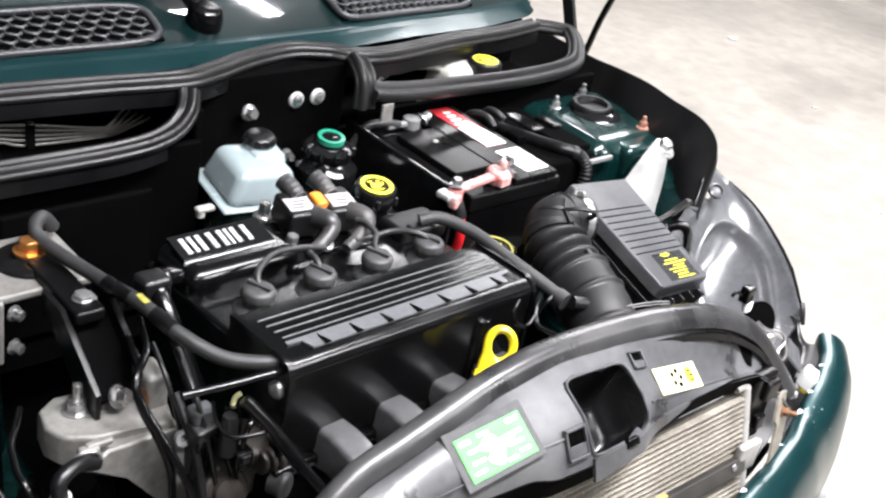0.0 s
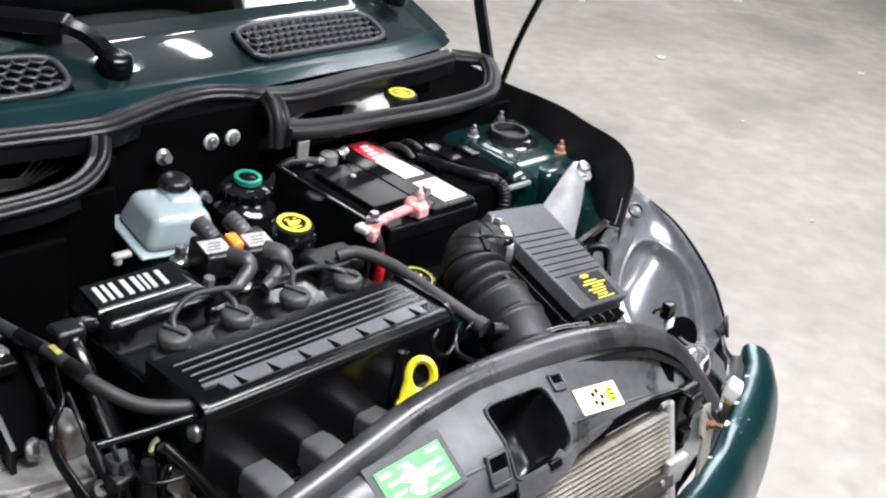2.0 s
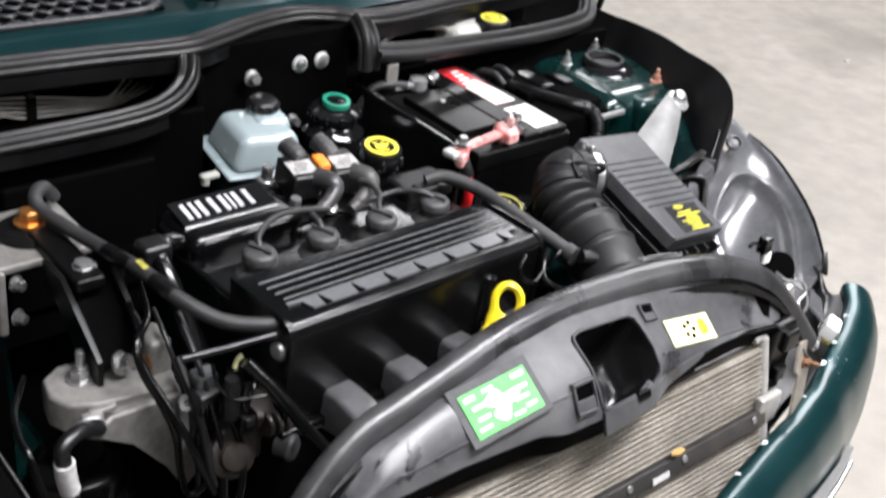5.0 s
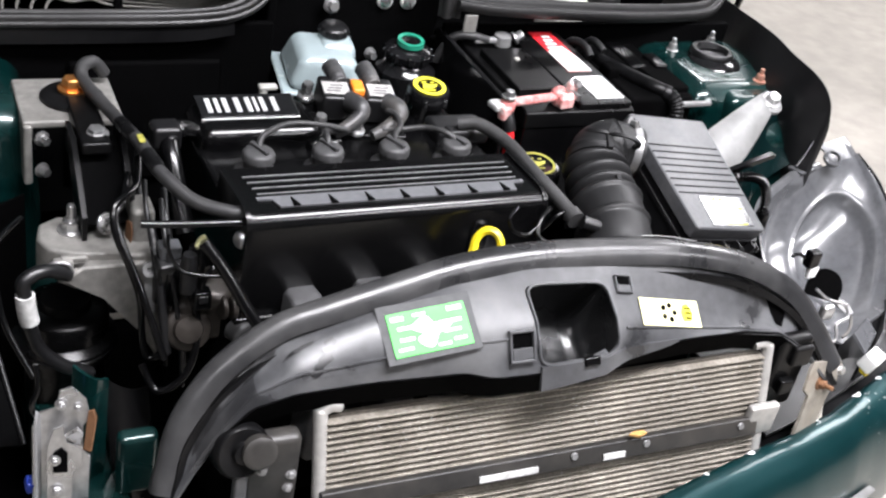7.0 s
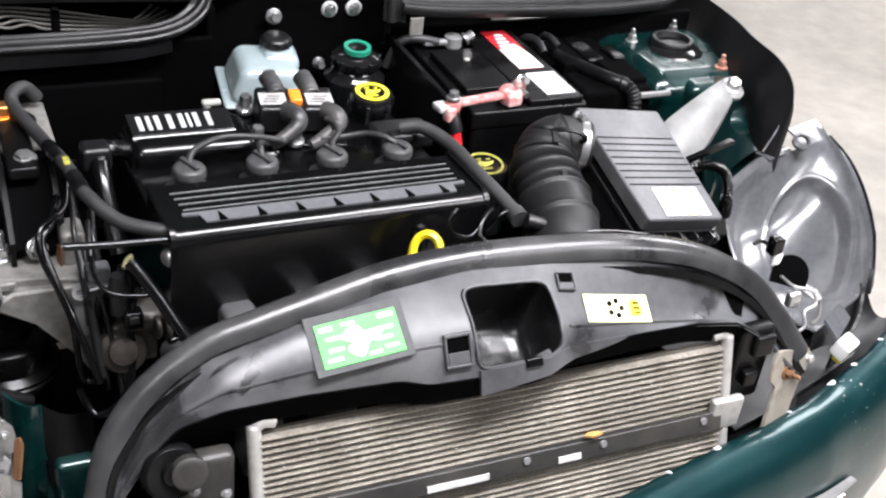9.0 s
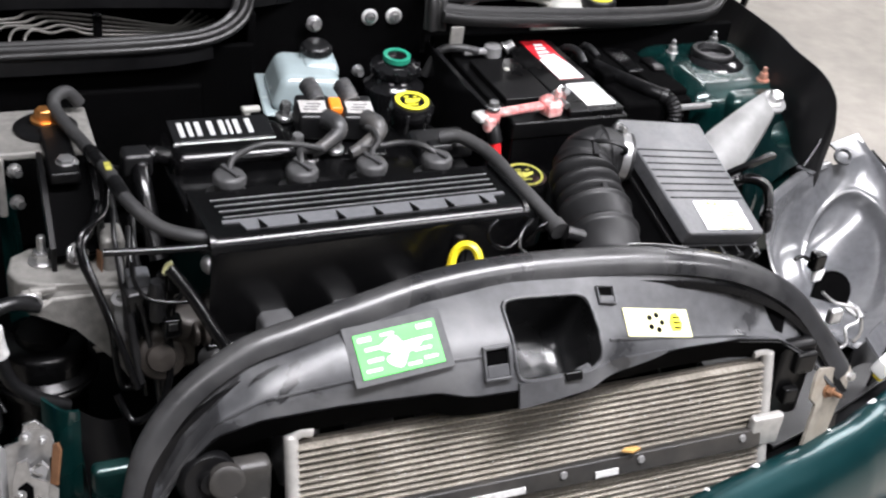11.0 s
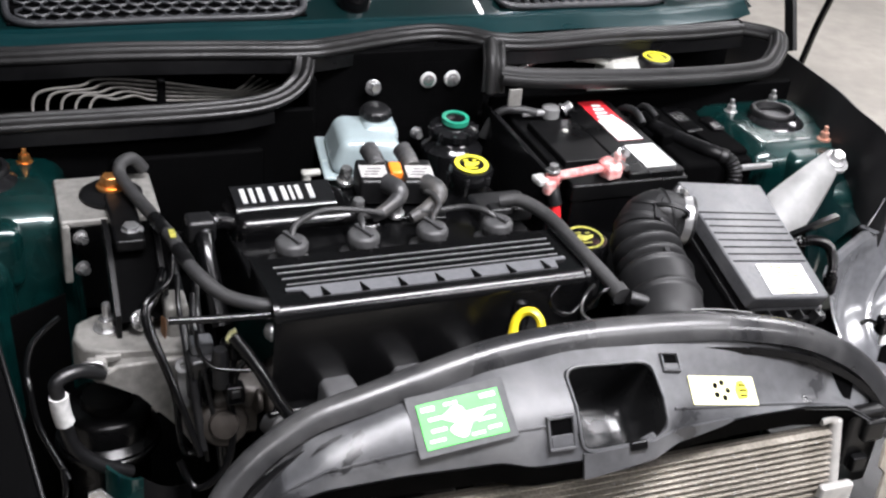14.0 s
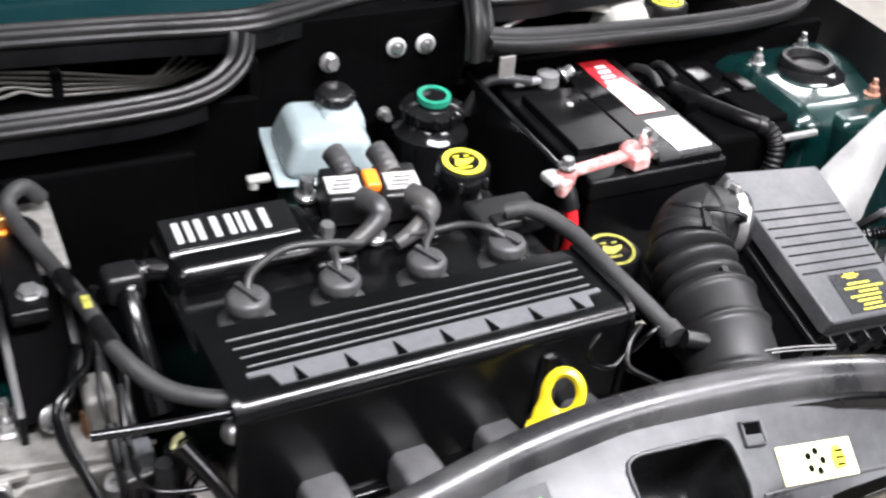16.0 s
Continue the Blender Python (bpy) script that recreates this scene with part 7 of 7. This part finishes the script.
def build_side_clutter():
    hose = thing("drain_hose", (-0.48, -0.08, 0.58), "black drain hose with a white paper tag", "hose")
    part("pipe", tube(bmesh.new(), [(-0.452, -0.066, 0.700), (-0.478, -0.078, 0.716), (-0.500, -0.088, 0.712), (-0.499, -0.090, 0.690), (-0.495, -0.090, 0.655), (-0.486, -0.090, 0.622), (-0.462, -0.088, 0.594), (-0.43, -0.08, 0.57)], 0.0078, 8, 14), M_BLACK_MATT, hose)
    part("paper_tag", tube(bmesh.new(), [(-0.4995, -0.090, 0.696), (-0.498, -0.090, 0.676), (-0.495, -0.090, 0.660)], 0.0102, 4, 16), M_LABEL, hose, "white paper tag wrapped round the hose")
    bm = bmesh.new()
    tube(bm, [(-0.490, 0.020, 0.720), (-0.508, -0.010, 0.725), (-0.521, -0.030, 0.722), (-0.528, -0.060, 0.715), (-0.527, -0.080, 0.707), (-0.521, -0.100, 0.666), (-0.497, -0.130, 0.616)], 0.0035, 8, 10)
    solid("sensor_cable", bm, M_BLACK, "thin black sensor cable looped along the wing", "cable")
    bm = bmesh.new()
    sheet(bm, lambda u, v: Vector((lerp(-0.562 + 0.045 * v, -0.72, u), lerp(0.02, -0.21, v) + 0.03 * u * u, 0.742 - 0.115 * v - 0.03 * v * v - 0.10 * u * u + 0.012 * math.sin(math.pi * u))), 16, 20, 0.004)
    liner = thing("wing_liner", (-0.62, -0.08, 0.56), "smooth black plastic wing liner with a thin edge bead", "liner")
    part("panel", bm, M_DARK, liner, "", 60)
    part("edge_bead", tube(bmesh.new(), [(-0.562 + 0.045 * v, lerp(0.02, -0.21, v), 0.744 - 0.115 * v - 0.03 * v * v) for v in (0.0, 0.25, 0.5, 0.75, 1.0)], 0.0028, 5, 8), M_RUBBER, liner, "thin rubber edge bead")
    part("rib", tube(bmesh.new(), [(-0.600 + 0.030 * v, lerp(0.02, -0.21, v), 0.752 - 0.117 * v - 0.03 * v * v) for v in (0.1, 0.4, 0.7, 1.0)], 0.006, 5, 10), M_BLACK, liner, "raised rib")
    for k, (x, y) in enumerate(((-0.362, -0.055), (-0.345, -0.075), (-0.352, -0.095))):
        bm = bmesh.new()
        tube(bm, [(x, y + 0.05, 0.775), (x - 0.004, y + 0.01, 0.755), (x + 0.004, y - 0.01, 0.70), (x + 0.012, y - 0.02, 0.64), (x + 0.02, y - 0.015, 0.56)], 0.0028 + 0.0012 * (k % 2), 8, 12)
        solid("loom_branch", bm, M_BLACK_MATT, "black wiring branch beside the engine", "wiring", "loom branches")
    bm = bmesh.new()
    tube(bm, [(-0.330, -0.10, 0.70), (-0.322, -0.12, 0.65), (-0.335, -0.135, 0.60), (-0.365, -0.13, 0.575), (-0.380, -0.11, 0.60)], 0.0045, 8, 10)
    solid("looped_cable", bm, M_BLACK, "thin black cable hanging in a loop", "cable")
    bm = bmesh.new()
    turned(bm, (-0.327, -0.108, 0.700), (0.05, 0.1, 1), [(0.010, 0), (0.011, 0.03), (0.009, 0.034), (0.008, 0.05)], 14)
    s = solid("sensor_plug", bm, M_BLACK, "black sensor plug with a yellow sleeve", "sensor")
    bm = bmesh.new()
    tube(bm, [(-0.325, -0.103, 0.748), (-0.322, -0.102, 0.757), (-0.316, -0.103, 0.761)], 0.0026, 4, 8)
    part("yellow_sleeve", bm, M_PALEY, s, "short pale yellow sleeve")


def build_tower_shade():
    # Added dark sheet: stands for the shade on the lower tower.
    part("splash_panel", sheet(bmesh.new(), lambda u, v: Vector((lerp(-0.640, -0.476, u), 0.104 - 0.010 * math.sin(math.pi * u) - 0.02 * v, lerp(0.668 + 0.030 * u * u, 0.42, v))), 12, 10, 0.004), M_DARK, BODY, "near-black sheet for the shade below the tower", 60)


build_tower_shade()


def build_bulkhead_nut():
    solid("bulkhead_nut", hexbolt(bmesh.new(), (0.033, 0.331, 0.764), (0, -1, 0.1), 0.006, 0.013), M_STEEL, "small bright nut on the bulkhead", "nut")


def build_thin_wires():
    for pts in ([(0.157, -0.170, 0.745), (0.164, -0.175, 0.756), (0.190, -0.180, 0.765), (0.233, -0.185, 0.763), (0.278, -0.185, 0.752)], [(0.156, -0.172, 0.740), (0.176, -0.178, 0.757), (0.213, -0.183, 0.761), (0.278, -0.186, 0.749)]):
        solid("pale_wire", tube(bmesh.new(), pts, 0.0009, 6, 8), M_GREYSTEEL, "thin pale wire behind the bonnet seal", "wire", "pale wires")
    solid("black_wire", tube(bmesh.new(), [(0.048, -0.130, 0.786), (0.036, -0.135, 0.775), (0.040, -0.140, 0.761), (0.060, -0.140, 0.752), (0.076, -0.135, 0.759)], 0.0026, 6, 8), M_BLACK, "thin black wire looped beside the engine cover", "wire")


def build_mount_bits():
    br = thing("loom_bracket", (-0.369, -0.090, 0.658), "narrow grey steel bracket with a round eye", "bracket")
    bm = bmesh.new()
    swept(bm, [(-0.370, -0.085, 0.712), (-0.369, -0.090, 0.658)], [(-0.006, -0.0015), (0.006, -0.0015), (0.006, 0.0015), (-0.006, 0.0015)], 0, up=(0, -1, 0.3))
    part("plate", bm, M_GREYSTEEL, br)
    part("eye", turned(bmesh.new(), (-0.370, -0.085, 0.712), (0, -1, 0.4), [(0.0085, 0), (0.0085, 0.005), (0.004, 0.005), (0.004, 0)], 20, close=False), M_GREYSTEEL, br)
    cl = thing("cable_clip", (-0.457, -0.060, 0.707), "bent pale plastic cable clip on the mount casting", "clip")
    x, y, z = -0.457, -0.060, 0.707
    bm = bmesh.new()
    box(bm, (x, y, z), (0.022, 0.012, 0.020), 0.004, None, 2)
    box(bm, (x + 0.012, y + 0.002, z + 0.008), (0.028, 0.008, 0.007), 0.002, None, 2)
    part("clip_body", bm, M_ALU, cl)
    part("wire", tube(bmesh.new(), [(x - 0.022, y, z - 0.004), (x - 0.012, y - 0.004, z + 0.008), (x + 0.004, y - 0.008, z + 0.008), (x + 0.010, y - 0.008, z - 0.004)], 0.0018, 6, 8), M_STEEL, cl, "bright wire loop")


def build_floor_litter():
    rnd = random.Random(11)
    for x, y, r in ((3.55, 1.85, 0.045), (3.20, 1.2, 0.02), (4.4, 1.3, 0.03), (2.6, 0.55, 0.018), (3.9, 2.6, 0.03), (2.3, -0.15, 0.015), (3.2, 0.2, 0.02), (4.9, 2.3, 0.04)):
        pts = []
        for k in range(7):
            a = 2 * math.pi * k / 7
            q = 0.6 * r * rnd.uniform(0.3, 1.2)
            pts.append((x + q * math.cos(a) * 1.5, y + q * math.sin(a)))
        solid("paper_scrap", slab(bmesh.new(), pts, 0.0, 0.006), M_LABEL, "small torn white paper scrap on the floor", "litter", "floor litter")


def build_cowl_bits():
    bm = bmesh.new()
    box(bm, (0.154, 0.268, 0.838), (0.020, 0.004, 0.026), 0.001)
    solid("grey_plate", bm, M_ALU, "small pale grey plate under the cowl seal", "plate")
    solid("booster_rod", tube(bmesh.new(), [(0.16, 0.330, 0.846), (0.26, 0.362, 0.862), (0.33, 0.385, 0.870)], 0.003, 4, 8), M_STEEL, "thin steel rod in the cowl chamber", "rod")
    bm = bmesh.new()
    tube(bm, [(0.335, 0.300, 0.77), (0.340, 0.285, 0.80), (0.350, 0.262, 0.805), (0.352, 0.24, 0.795)], 0.0065, 5, 12)
    tube(bm, [(0.365, 0.300, 0.77), (0.372, 0.278, 0.806), (0.380, 0.25, 0.80)], 0.0055, 5, 12)
    solid("battery_cable", bm, M_BLACK_MATT, "black cables behind the battery", "cable")
    bm = bmesh.new()
    tube(bm, [(0.640, 0.165, 0.785), (0.662, 0.145, 0.798), (0.690, 0.118, 0.796), (0.692, 0.088, 0.776), (0.660, 0.052, 0.742), (0.620, 0.028, 0.712)], 0.003, 6, 8)
    solid("release_cable", bm, M_BLACK, "thin black release cable along the wing", "cable")
    bm = bmesh.new()
    tube(bm, [(0.436, -0.03, 0.735), (0.449, -0.045, 0.749), (0.470, -0.05, 0.750), (0.492, -0.05, 0.736), (0.505, -0.05, 0.708), (0.508, -0.05, 0.670)], 0.0065, 30, 12, scale=lambda u: 1 + 0.16 * math.sin(u * 190))
    turned(bm, (0.508, -0.05, 0.690), (0.1, 0, -1), [(0.009, 0), (0.010, 0.006), (0.010, 0.022), (0.008, 0.026)], 14)
    solid("corrugated_pipe", bm, M_BLACK, "black corrugated pipe beside the air box", "pipe")
    bm = bmesh.new()
    swept(bm, [(0.440, -0.030, 0.751), (0.470, -0.031, 0.762), (0.500, -0.030, 0.771), (0.508, -0.029, 0.772)], [(-0.0045, -0.003), (0.0045, -0.003), (0.0045, 0.003), (-0.0045, 0.003)], 4, up=(0, 0, 1))
    solid("strap", bm, M_BLACK, "short black strap beside the bracket", "strap")


build_front_clutter()
build_cowl_bits()
build_side_clutter()
build_mount_bits()
build_thin_wires()
build_bulkhead_nut()
build_floor_litter()
